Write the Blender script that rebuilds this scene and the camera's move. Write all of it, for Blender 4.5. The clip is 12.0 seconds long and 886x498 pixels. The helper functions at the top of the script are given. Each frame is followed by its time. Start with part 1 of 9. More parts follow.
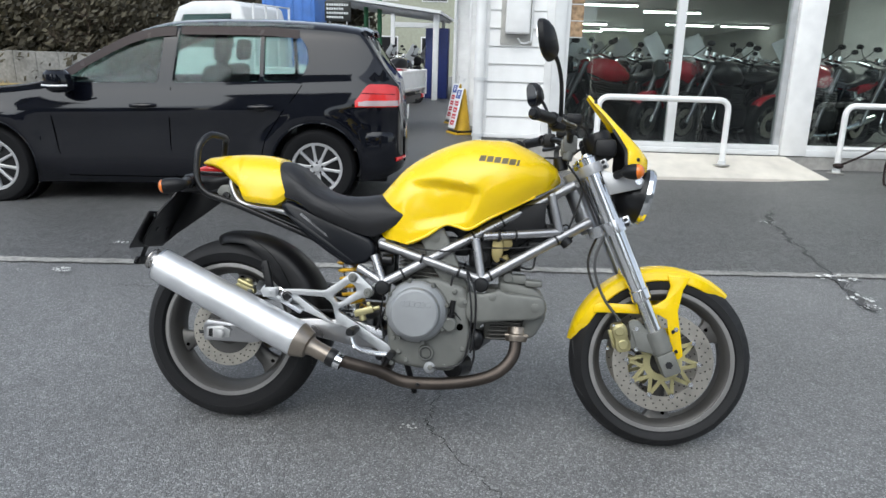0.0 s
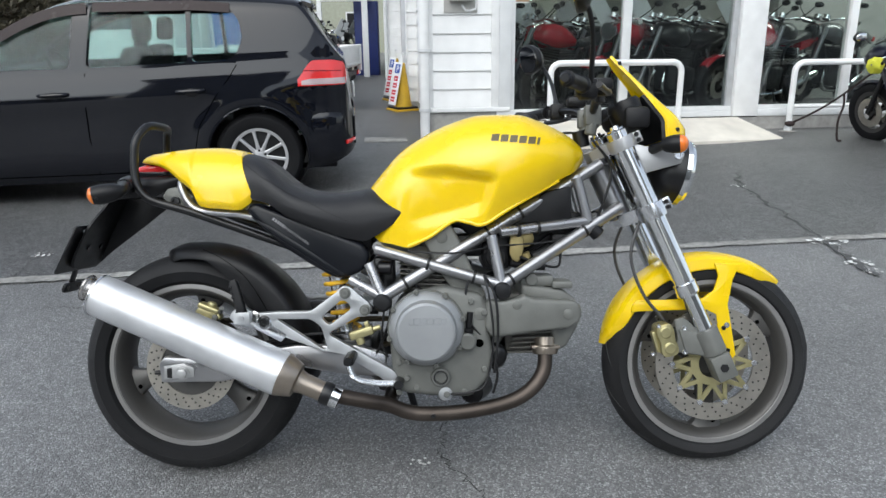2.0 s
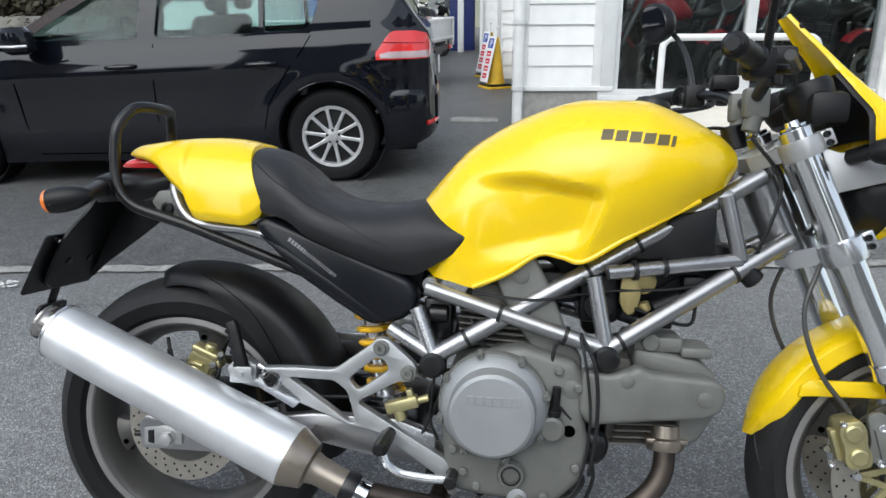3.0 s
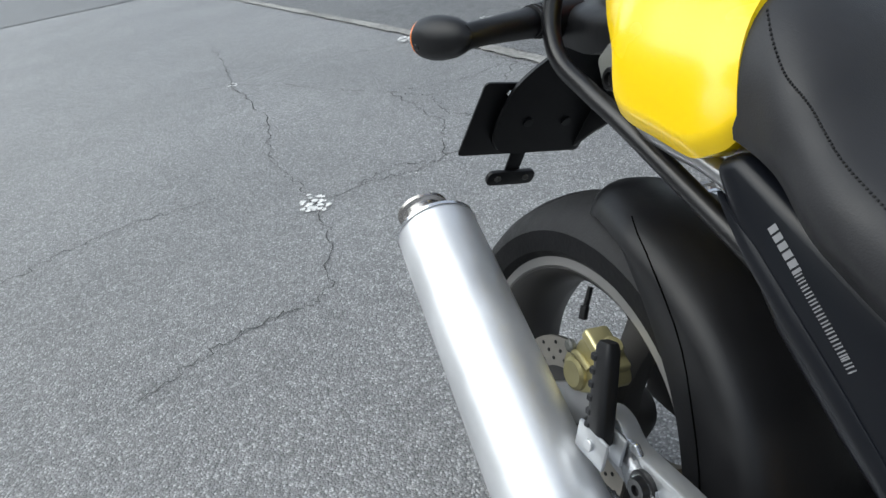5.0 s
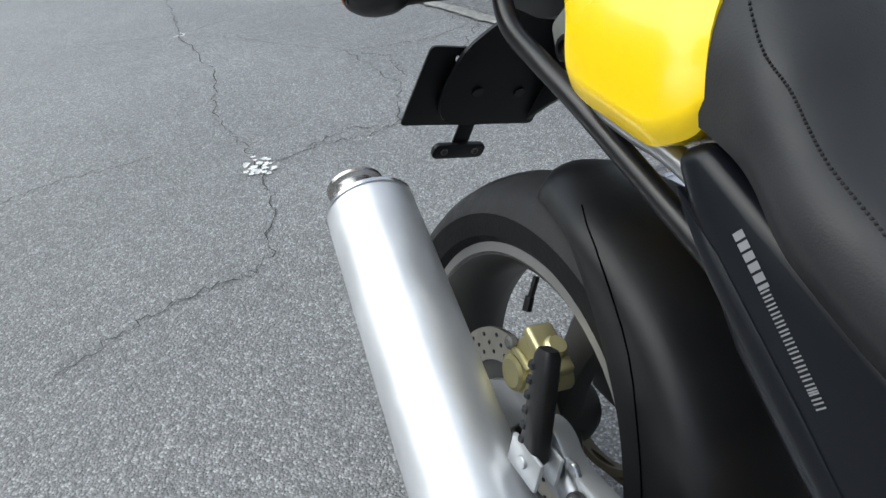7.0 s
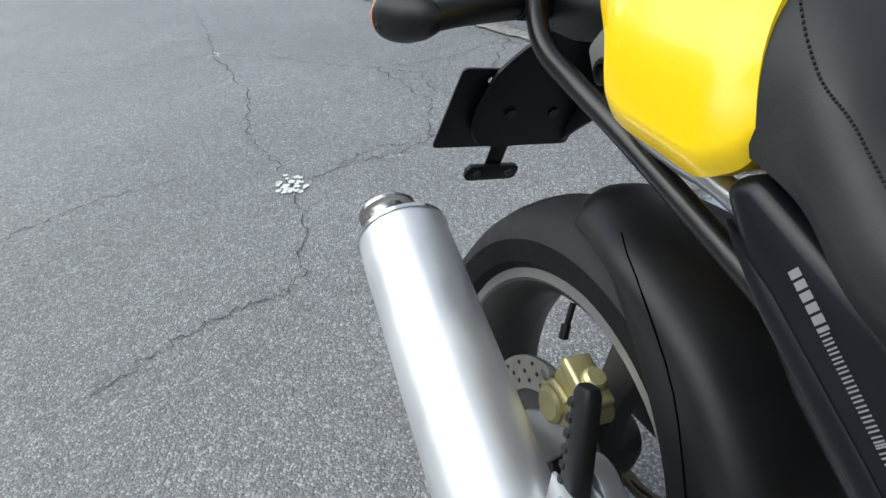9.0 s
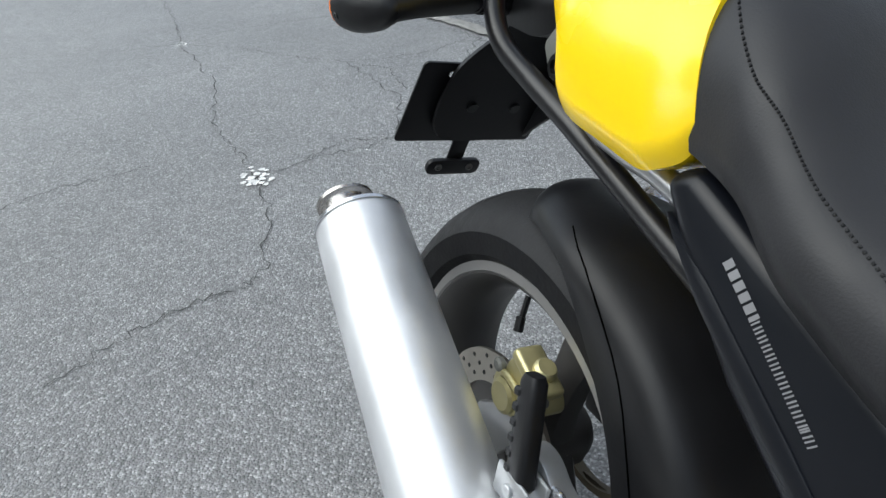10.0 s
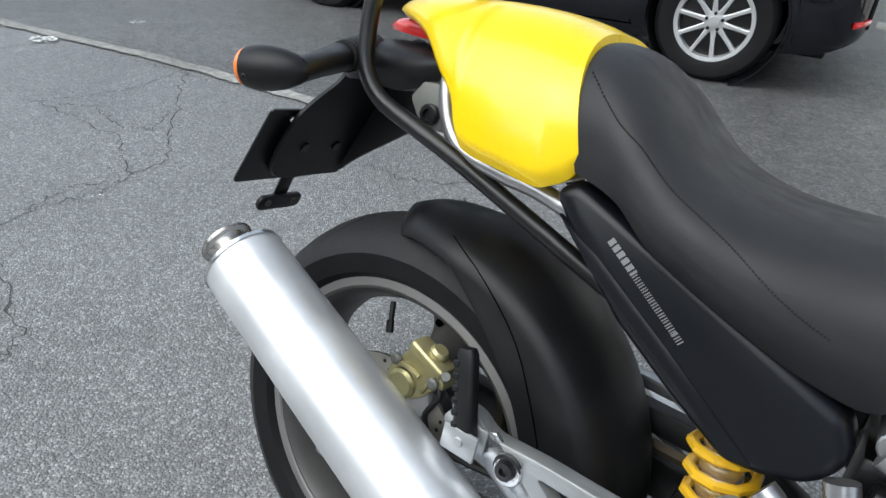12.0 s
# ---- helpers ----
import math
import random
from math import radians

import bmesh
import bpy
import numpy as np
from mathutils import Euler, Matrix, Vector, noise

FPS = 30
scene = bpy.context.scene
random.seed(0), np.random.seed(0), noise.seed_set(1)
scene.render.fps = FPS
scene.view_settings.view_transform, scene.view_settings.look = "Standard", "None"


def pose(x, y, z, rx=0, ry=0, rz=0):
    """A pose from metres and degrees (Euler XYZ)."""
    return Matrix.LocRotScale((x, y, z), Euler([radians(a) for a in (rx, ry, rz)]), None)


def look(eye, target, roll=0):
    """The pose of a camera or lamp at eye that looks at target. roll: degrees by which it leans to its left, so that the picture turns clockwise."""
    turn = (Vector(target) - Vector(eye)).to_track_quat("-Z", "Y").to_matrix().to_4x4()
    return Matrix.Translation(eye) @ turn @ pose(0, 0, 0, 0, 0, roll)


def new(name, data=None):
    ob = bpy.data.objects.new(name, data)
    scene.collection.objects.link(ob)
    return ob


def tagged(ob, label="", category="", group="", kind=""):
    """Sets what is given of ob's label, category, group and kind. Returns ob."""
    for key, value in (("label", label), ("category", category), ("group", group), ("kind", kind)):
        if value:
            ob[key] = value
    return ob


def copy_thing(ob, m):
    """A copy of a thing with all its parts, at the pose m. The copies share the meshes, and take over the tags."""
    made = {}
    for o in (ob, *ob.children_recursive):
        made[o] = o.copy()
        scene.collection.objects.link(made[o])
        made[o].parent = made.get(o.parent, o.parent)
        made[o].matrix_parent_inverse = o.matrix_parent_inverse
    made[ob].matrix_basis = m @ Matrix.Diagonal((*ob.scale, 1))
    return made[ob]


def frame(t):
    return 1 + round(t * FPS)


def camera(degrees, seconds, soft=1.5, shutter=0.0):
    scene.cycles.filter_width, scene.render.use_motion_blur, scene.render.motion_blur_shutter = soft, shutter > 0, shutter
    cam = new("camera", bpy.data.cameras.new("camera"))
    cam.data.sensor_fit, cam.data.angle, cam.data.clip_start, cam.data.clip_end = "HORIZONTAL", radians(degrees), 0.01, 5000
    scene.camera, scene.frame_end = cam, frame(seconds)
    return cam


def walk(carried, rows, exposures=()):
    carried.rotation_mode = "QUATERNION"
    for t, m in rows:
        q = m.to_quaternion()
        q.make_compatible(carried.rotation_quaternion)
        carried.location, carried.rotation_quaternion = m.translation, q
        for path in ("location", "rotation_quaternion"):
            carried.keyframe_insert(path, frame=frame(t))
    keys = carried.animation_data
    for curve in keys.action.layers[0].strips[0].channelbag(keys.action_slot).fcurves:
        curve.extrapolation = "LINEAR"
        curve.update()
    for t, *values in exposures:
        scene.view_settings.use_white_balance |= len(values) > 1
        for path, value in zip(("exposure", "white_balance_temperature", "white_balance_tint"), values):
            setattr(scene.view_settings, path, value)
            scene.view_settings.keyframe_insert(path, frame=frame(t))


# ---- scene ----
cam = camera(66.1, 12.0)
PATH = [
    (0, (0.854, -2.046, 1.249), (0.724, -0.133, 0.682), 1.8),
    (0.5, (0.693, -2.013, 1.246), (0.689, -0.098, 0.668), 1.5),
    (1, (0.594, -1.991, 1.239), (0.709, -0.083, 0.652), 1.3),
    (1.5, (0.605, -1.841, 1.221), (0.756, 0.059, 0.615), 0.7),
    (2, (0.637, -1.664, 1.201), (0.693, 0.233, 0.571), -0.4),
    (2.5, (0.644, -1.398, 1.184), (0.692, 0.485, 0.513), 0.0),
    (2.8, (0.665, -1.218, 1.145), (0.603, 0.662, 0.467), -0.5),
    (3, (0.667, -1.115, 1.143), (0.464, 0.751, 0.454), -0.5),
    (3.5, (0.676, -0.836, 1.093), (-0.15, 0.827, 0.35), 0.9),
    (3.6, (0.677, -0.799, 1.084), (-0.222, 0.821, 0.331), 1.2),
    (3.7, (0.651, -0.742, 1.053), (-0.306, 0.835, 0.279), 1.3),
    (5.3, (0.525, -0.279, 0.987), (-1.093, 0.257, -0.059), -9.8),
    (5.5, (0.506, -0.269, 0.979), (-1.074, 0.297, -0.108), -8.1),
    (6, (0.477, -0.257, 0.962), (-1.054, 0.351, -0.171), -7.2),
    (6.5, (0.476, -0.252, 0.961), (-1.032, 0.41, -0.174), -6.1),
    (7, (0.48, -0.243, 0.965), (-1.014, 0.456, -0.167), -5.6),
    (8.8, (0.46, -0.226, 0.968), (-1.089, 0.411, -0.125), -7.8),
    (9, (0.458, -0.235, 0.969), (-1.094, 0.397, -0.124), -7.4),
    (9.5, (0.465, -0.233, 0.967), (-1.091, 0.383, -0.128), -6.8),
    (10, (0.472, -0.225, 0.964), (-1.038, 0.482, -0.141), -4.8),
    (10.5, (0.454, -0.219, 0.956), (-1.01, 0.558, -0.163), -4.3),
    (11, (0.431, -0.247, 0.957), (-0.973, 0.629, -0.167), -3.5),
    (11.5, (0.425, -0.31, 0.976), (-0.857, 0.764, -0.121), -0.4),
    (12, (0.426, -0.484, 1.037), (-0.529, 0.931, -0.006), 4.3),
]
walk(cam, [(t, look(eye, target, roll)) for t, eye, target, roll in PATH], [(0, 0.24, 6400, 7), (3.5, 0.25, 6400, 7), (5.5, 0.36, 6450, 5), (9.0, 0.38, 6450, 5), (12.0, 0.46, 6450, 5)])

# ---------------------------------------------------------------- world and light
world = bpy.data.worlds.new("overcast_sky")
scene.world = world
world.use_nodes = True
wn, wl = world.node_tree.nodes, world.node_tree.links
wn.clear()
sky = wn.new("ShaderNodeTexSky")
sky.sky_type = "NISHITA"
sky.sun_disc = False
sky.sun_elevation, sky.sun_rotation = radians(50), radians(202)
sky.air_density, sky.dust_density, sky.ozone_density = 1.0, 1.5, 1.5
pale = wn.new("ShaderNodeHueSaturation")
pale.inputs["Saturation"].default_value = 0.45
back = wn.new("ShaderNodeBackground")
back.inputs["Strength"].default_value = 0.195
out = wn.new("ShaderNodeOutputWorld")
wl.new(sky.outputs[0], pale.inputs["Color"])
wl.new(pale.outputs[0], back.inputs[0])
wl.new(back.outputs[0], out.inputs[0])
sun_data = bpy.data.lights.new("sun", "SUN")
sun_data.energy, sun_data.angle, sun_data.color = 1.75, radians(75), (0.985, 1.0, 0.985)
sun = new("sun", sun_data)
sun.matrix_world = look((-3.0, -7.4, 9.6), (0, 0, 0))
scene.view_settings.exposure = 0.0

# ---------------------------------------------------------------- materials


def mat(name, color, rough=0.5, metal=0.0, coat=0.0, var=0.12, scale=8.0, bump=0.0, bscale=60.0, spec=0.5, var2=0.0, scale2=1.5):
    """A surface of one colour with fine and coarse variation and a little relief."""
    m = bpy.data.materials.new(name)
    m.use_nodes = True
    n, l = m.node_tree.nodes, m.node_tree.links
    b = n["Principled BSDF"]
    b.inputs["Roughness"].default_value, b.inputs["Metallic"].default_value = rough, metal
    b.inputs["Coat Weight"].default_value, b.inputs["Coat Roughness"].default_value = coat, 0.06
    b.inputs["Specular IOR Level"].default_value = spec
    tc = n.new("ShaderNodeTexCoord")
    no = n.new("ShaderNodeTexNoise")
    no.inputs["Scale"].default_value, no.inputs["Detail"].default_value = scale, 5.0
    l.new(tc.outputs["Object"], no.inputs["Vector"])
    no2 = n.new("ShaderNodeTexNoise")
    no2.inputs["Scale"].default_value, no2.inputs["Detail"].default_value = scale2, 3.0
    l.new(tc.outputs["Object"], no2.inputs["Vector"])
    ramp = n.new("ShaderNodeMapRange")
    ramp.inputs[1].default_value, ramp.inputs[2].default_value = 0.3, 0.7
    ramp.inputs[3].default_value, ramp.inputs[4].default_value = 1 - var, 1 + var
    l.new(no.outputs[0], ramp.inputs[0])
    ramp2 = n.new("ShaderNodeMapRange")
    ramp2.inputs[1].default_value, ramp2.inputs[2].default_value = 0.3, 0.7
    ramp2.inputs[3].default_value, ramp2.inputs[4].default_value = 1 - var2, 1 + var2
    l.new(no2.outputs[0], ramp2.inputs[0])
    mul = n.new("ShaderNodeMath")
    mul.operation = "MULTIPLY"
    l.new(ramp.outputs[0], mul.inputs[0])
    l.new(ramp2.outputs[0], mul.inputs[1])
    mix = n.new("ShaderNodeVectorMath")
    mix.operation = "SCALE"
    mix.inputs[0].default_value = color
    l.new(mul.outputs[0], mix.inputs["Scale"])
    l.new(mix.outputs[0], b.inputs["Base Color"])
    rr = n.new("ShaderNodeMapRange")
    rr.inputs[1].default_value, rr.inputs[2].default_value = 0.3, 0.7
    rr.inputs[3].default_value, rr.inputs[4].default_value = rough * 0.85, min(1, rough * 1.15)
    l.new(no.outputs[0], rr.inputs[0])
    l.new(rr.outputs[0], b.inputs["Roughness"])
    if bump:
        nb = n.new("ShaderNodeTexNoise")
        nb.inputs["Scale"].default_value, nb.inputs["Detail"].default_value = bscale, 4.0
        l.new(tc.outputs["Object"], nb.inputs["Vector"])
        bn = n.new("ShaderNodeBump")
        bn.inputs["Strength"].default_value, bn.inputs["Distance"].default_value = bump, 0.004
        l.new(nb.outputs[0], bn.inputs["Height"])
        l.new(bn.outputs[0], b.inputs["Normal"])
    return m


def glass(name, color=(0.9, 0.95, 0.93), rough=0.0, mixin=0.0):
    """Thin window glass: clear with mirror reflections by angle."""
    m = bpy.data.materials.new(name)
    m.use_nodes = True
    n, l = m.node_tree.nodes, m.node_tree.links
    n.remove(n["Principled BSDF"])
    o = n["Material Output"]
    tr, gl, mx, fr = n.new("ShaderNodeBsdfTransparent"), n.new("ShaderNodeBsdfGlossy"), n.new("ShaderNodeMixShader"), n.new("ShaderNodeLayerWeight")
    tr.inputs[0].default_value = (*color, 1)
    gl.inputs["Roughness"].default_value = rough
    fr.inputs[0].default_value = 0.5
    pw = n.new("ShaderNodeMath")
    pw.operation = "POWER"
    pw.inputs[1].default_value = 4.0
    l.new(fr.outputs["Facing"], pw.inputs[0])
    add = n.new("ShaderNodeMath")
    add.operation, add.use_clamp = "MULTIPLY_ADD", True
    add.inputs[1].default_value = 0.6
    add.inputs[2].default_value = 0.01 + mixin
    l.new(pw.outputs[0], add.inputs[0])
    l.new(add.outputs[0], mx.inputs[0])
    l.new(tr.outputs[0], mx.inputs[1])
    l.new(gl.outputs[0], mx.inputs[2])
    l.new(mx.outputs[0], o.inputs[0])
    return m


def glow(name, color, strength):
    m = bpy.data.materials.new(name)
    m.use_nodes = True
    b = m.node_tree.nodes["Principled BSDF"]
    b.inputs["Base Color"].default_value = (*color, 1)
    b.inputs["Emission Color"].default_value = (*color, 1)
    b.inputs["Emission Strength"].default_value = strength
    return m


def asphalt(name, dark, light, warm=1.0, grain=0.16, spec=0.8, mottle=0.08):
    """Worn asphalt: pale stones of several sizes in grey binder, with stains."""
    m = bpy.data.materials.new(name)
    m.use_nodes = True
    n, l = m.node_tree.nodes, m.node_tree.links
    b = n["Principled BSDF"]
    b.inputs["Roughness"].default_value = 0.44
    b.inputs["Specular IOR Level"].default_value = spec
    tc = n.new("ShaderNodeTexCoord")
    vo = n.new("ShaderNodeTexVoronoi")
    vo.inputs["Scale"].default_value = 210
    l.new(tc.outputs["Object"], vo.inputs["Vector"])
    bw = n.new("ShaderNodeSeparateColor")
    l.new(vo.outputs["Color"], bw.inputs[0])
    stone = n.new("ShaderNodeValToRGB")
    e = stone.color_ramp.elements
    e[0].position, e[0].color = 0.0, (*[dark * 0.76 * k for k in (warm, 1, 1 / warm)], 1)
    e[1].position, e[1].color = 1.0, (*[light * 1.8 * k for k in (warm, 1, 1 / warm)], 1)
    x = e.new(0.55)
    x.color = (*[(dark + light) / 2 * k for k in (warm, 1, 1 / warm)], 1)
    x = e.new(0.80)
    x.color = (*[light * 1.06 * k for k in (warm, 1, 1 / warm)], 1)
    l.new(bw.outputs[0], stone.inputs[0])
    edge = n.new("ShaderNodeMapRange")
    edge.inputs[1].default_value, edge.inputs[2].default_value = 0.1, 0.75
    edge.inputs[3].default_value, edge.inputs[4].default_value = 1.08, 0.68
    l.new(vo.outputs["Distance"], edge.inputs[0])
    big = n.new("ShaderNodeTexNoise")
    big.inputs["Scale"].default_value, big.inputs["Detail"].default_value = 0.9, 6
    l.new(tc.outputs["Object"], big.inputs["Vector"])
    bigr = n.new("ShaderNodeMapRange")
    bigr.inputs[1].default_value, bigr.inputs[2].default_value = 0.3, 0.7
    bigr.inputs[3].default_value, bigr.inputs[4].default_value = 0.83, 1.14
    l.new(big.outputs[0], bigr.inputs[0])
    mid = n.new("ShaderNodeTexNoise")
    mid.inputs["Scale"].default_value, mid.inputs["Detail"].default_value = 11, 4
    l.new(tc.outputs["Object"], mid.inputs["Vector"])
    midr = n.new("ShaderNodeMapRange")
    midr.inputs[1].default_value, midr.inputs[2].default_value = 0.3, 0.7
    midr.inputs[3].default_value, midr.inputs[4].default_value = 1 - mottle, 1 + mottle
    l.new(mid.outputs[0], midr.inputs[0])
    gr = n.new("ShaderNodeTexNoise")
    gr.inputs["Scale"].default_value, gr.inputs["Detail"].default_value, gr.inputs["Roughness"].default_value = 42, 8, 0.75
    l.new(tc.outputs["Object"], gr.inputs["Vector"])
    grr = n.new("ShaderNodeMapRange")
    grr.inputs[1].default_value, grr.inputs[2].default_value = 0.32, 0.68
    grr.inputs[3].default_value, grr.inputs[4].default_value = 1 - grain, 1 + grain
    l.new(gr.outputs[0], grr.inputs[0])
    k = None
    for a in (edge, bigr, midr, grr):
        if k is None:
            k = a.outputs[0]
        else:
            q = n.new("ShaderNodeMath")
            q.operation = "MULTIPLY"
            l.new(k, q.inputs[0])
            l.new(a.outputs[0], q.inputs[1])
            k = q.outputs[0]
    sc = n.new("ShaderNodeVectorMath")
    sc.operation = "SCALE"
    l.new(stone.outputs[0], sc.inputs[0])
    l.new(k, sc.inputs["Scale"])
    l.new(sc.outputs[0], b.inputs["Base Color"])
    bp = n.new("ShaderNodeBump")
    bp.inputs["Strength"].default_value, bp.inputs["Distance"].default_value = 0.7, 0.004
    inv = n.new("ShaderNodeMath")
    inv.operation = "SUBTRACT"
    inv.inputs[0].default_value = 1
    l.new(vo.outputs["Distance"], inv.inputs[1])
    l.new(inv.outputs[0], bp.inputs["Height"])
    l.new(bp.outputs[0], b.inputs["Normal"])
    return m


ASPHALT = asphalt("worn_grey_asphalt", 0.150, 0.256)
ASPHALT_DARK = asphalt("darker_asphalt", 0.080, 0.162, grain=0.6, spec=0.6, mottle=0.2)
CONCRETE = mat("concrete", (0.36, 0.35, 0.33), 0.85, var=0.2, scale=14, bump=0.4, var2=0.2)
CREAM = mat("cream_painted_concrete", (0.66, 0.62, 0.55), 0.75, var=0.08, scale=6, bump=0.2, var2=0.08)
CRACK = mat("crack_tar", (0.062, 0.062, 0.061), 0.95)
WHITEMARK = mat("worn_white_paint", (0.75, 0.75, 0.73), 0.8, var=0.2, scale=40)
YELLOW = mat("yellow_paint", (0.94, 0.64, 0.002), 0.26, coat=0.35, var=0.03, scale=3)
RUBBER = mat("tyre_rubber", (0.008, 0.008, 0.009), 0.6, var=0.2, scale=25, bump=0.15, bscale=200, spec=0.22)
WORN = mat("worn_tread_rubber", (0.017, 0.017, 0.018), 0.66, var=0.2, scale=40, bump=0.2, bscale=260, spec=0.3, var2=0.2, scale2=6)
RIM = mat("bronze_grey_rim", (0.098, 0.094, 0.090), 0.42, metal=0.45, var=0.12)
RIMLIP = mat("grey_rim_lip", (0.27, 0.262, 0.256), 0.4, metal=0.5, var=0.1)
STEEL = mat("brake_disc_steel", (0.46, 0.43, 0.38), 0.36, metal=0.9, var=0.12, scale=30)
GOLD = mat("gold_anodised", (0.50, 0.45, 0.24), 0.34, metal=0.7, var=0.12, scale=20, bump=0.05, bscale=200)
ALU = mat("polished_aluminium", (0.72, 0.73, 0.75), 0.22, metal=0.9, var=0.06, scale=12)
FORKM = mat("polished_fork_tube", (0.82, 0.83, 0.84), 0.13, metal=0.95, var=0.04, scale=12)
CAN = mat("muffler_aluminium", (0.80, 0.81, 0.83), 0.44, metal=0.75, var=0.05, scale=18, bump=0.05, bscale=90)
SILVER = mat("silver_paint", (0.50, 0.50, 0.50), 0.38, metal=0.6, coat=0.3, var=0.06)
CASTAL = mat("cast_aluminium", (0.47, 0.48, 0.49), 0.40, metal=0.75, var=0.08, scale=25, bump=0.06, bscale=180)
FRAME = mat("silver_frame_paint", (0.40, 0.40, 0.41), 0.30, metal=0.85, coat=0.2, var=0.08)
ENGINE = mat("grey_engine_paint", (0.165, 0.168, 0.155), 0.52, metal=0.25, var=0.12, scale=20, bump=0.1, bscale=120)
CLUTCHM = mat("light_grey_cover", (0.33, 0.34, 0.35), 0.42, metal=0.35, var=0.06, scale=14)
CHROME = mat("chrome", (0.78, 0.79, 0.80), 0.09, metal=1.0, var=0.03)
PIPE = mat("heat_browned_steel", (0.085, 0.070, 0.060), 0.45, metal=0.85, var=0.25, scale=10, var2=0.2, scale2=5)
CONE_MET = mat("stained_steel", (0.36, 0.31, 0.26), 0.33, metal=0.9, var=0.2, scale=12)
BLACKP = mat("black_plastic", (0.009, 0.009, 0.010), 0.42, var=0.15, scale=20, bump=0.04, bscale=150, spec=0.3)
BLACKM = mat("satin_black_metal", (0.006, 0.006, 0.007), 0.33, var=0.1, scale=15)
PANEL = mat("dark_grey_panel", (0.006, 0.007, 0.010), 0.32, var=0.08, scale=10, spec=0.30)
TAILP = mat("tail_pipe_steel", (0.45, 0.43, 0.41), 0.27, metal=0.9, var=0.1, scale=20)
VINYL = mat("seat_vinyl", (0.020, 0.020, 0.022), 0.5, var=0.12, scale=30, bump=0.10, bscale=650, spec=0.38)
THREAD = mat("dark_thread", (0.008, 0.008, 0.009), 0.9)
SPRING = mat("yellow_spring", (0.82, 0.47, 0.02), 0.35, coat=0.4, var=0.05)
REDLENS = mat("red_lens", (0.72, 0.03, 0.03), 0.12, coat=0.8, var=0.1)
AMBER = mat("amber_lens", (0.85, 0.20, 0.02), 0.15, coat=0.8, var=0.08)
DECAL = mat("dark_decal", (0.13, 0.10, 0.04), 0.4)
DECALG = mat("grey_decal", (0.23, 0.23, 0.24), 0.5)
CARBLACK = mat("black_car_paint", (0.004, 0.0048, 0.0085), 0.05, coat=0.0, var=0.1, spec=0.5)
GAP = mat("shut_gap", (0.001, 0.001, 0.001), 1.0, spec=0.0)
CARGLASS = glass("car_glass", (0.76, 0.86, 0.84), mixin=0.018)
SHOPGLASS = glass("shop_glass", (0.80, 0.84, 0.83), mixin=0.07)
LENS = glass("lens_glass", (0.85, 0.88, 0.9), mixin=0.1)
INTERIOR = mat("car_interior_cloth", (0.03, 0.03, 0.033), 0.9)
ALLOY = mat("car_alloy_wheel", (0.62, 0.62, 0.63), 0.35, metal=0.6, var=0.05)
WHITEP = mat("white_siding_paint", (0.86, 0.86, 0.85), 0.55, var=0.05, scale=5, bump=0.12, bscale=40, var2=0.06)
WHITEG = mat("white_gloss_paint", (0.86, 0.86, 0.85), 0.35, var=0.05, scale=6, var2=0.05)
FRAMEW = mat("white_aluminium_frame", (0.72, 0.73, 0.73), 0.4, var=0.04)
TRUCKW = mat("truck_white", (0.78, 0.79, 0.79), 0.35, coat=0.4, var=0.05)
INWALL = mat("shop_inner_wall", (0.68, 0.69, 0.62), 0.8, var=0.06, var2=0.1)
INFLOOR = mat("shop_floor", (0.10, 0.10, 0.095), 0.5, var=0.2, var2=0.15)
CEIL = mat("ceiling_board", (0.74, 0.75, 0.70), 0.8)
TUBEL = glow("fluorescent_tube", (0.95, 1.0, 0.96), 14.0)
BLUE = mat("blue_panel", (0.02, 0.035, 0.16), 0.45, var=0.1)
GREEN = mat("green_post", (0.03, 0.17, 0.07), 0.45)
REDP = mat("red_tank_paint", (0.42, 0.015, 0.03), 0.2, coat=0.8)
SCREEN = glass("scuffed_clear_screen", (0.75, 0.78, 0.78), mixin=0.25)
VISOR = mat("smoked_visor", (0.022, 0.013, 0.014), 0.25, spec=0.2)
DKBLUE = mat("dark_blue_paint", (0.005, 0.006, 0.022), 0.3, coat=0.35)
SHOWENG = mat("dark_engine_grey", (0.030, 0.030, 0.032), 0.45, metal=0.3)
SHOWFORK = mat("dull_fork_metal", (0.22, 0.22, 0.23), 0.35, metal=0.8)
SHOWRIM = mat("dark_cast_wheel", (0.055, 0.052, 0.050), 0.5, metal=0.2)
PAPER = mat("paper_sheet", (0.62, 0.64, 0.64), 0.8, var=0.04)
CONEY = mat("ochre_cone", (0.62, 0.38, 0.02), 0.5, var=0.12, var2=0.1)
SIGNRED = mat("sign_red", (0.6, 0.03, 0.05), 0.5)
SIGNBLUE = mat("sign_blue", (0.03, 0.08, 0.35), 0.5)
POLE = mat("pole_concrete", (0.42, 0.41, 0.40), 0.85, var=0.12, bump=0.3, var2=0.15)
BARK = mat("bark", (0.10, 0.075, 0.055), 0.9, var=0.3, scale=30, bump=0.6)
LEAF = mat("dry_leaf", (0.062, 0.053, 0.031), 0.7, var=0.5, scale=3, var2=0.4, scale2=0.6)
GRASS = mat("dry_grass", (0.36, 0.27, 0.12), 0.9, var=0.35, scale=9, var2=0.2)
BLOCK = mat("block_wall", (0.25, 0.245, 0.23), 0.9, var=0.2, scale=12, bump=0.3, var2=0.25)
BRAID = mat("braided_hose", (0.10, 0.10, 0.10), 0.5, metal=0.5)
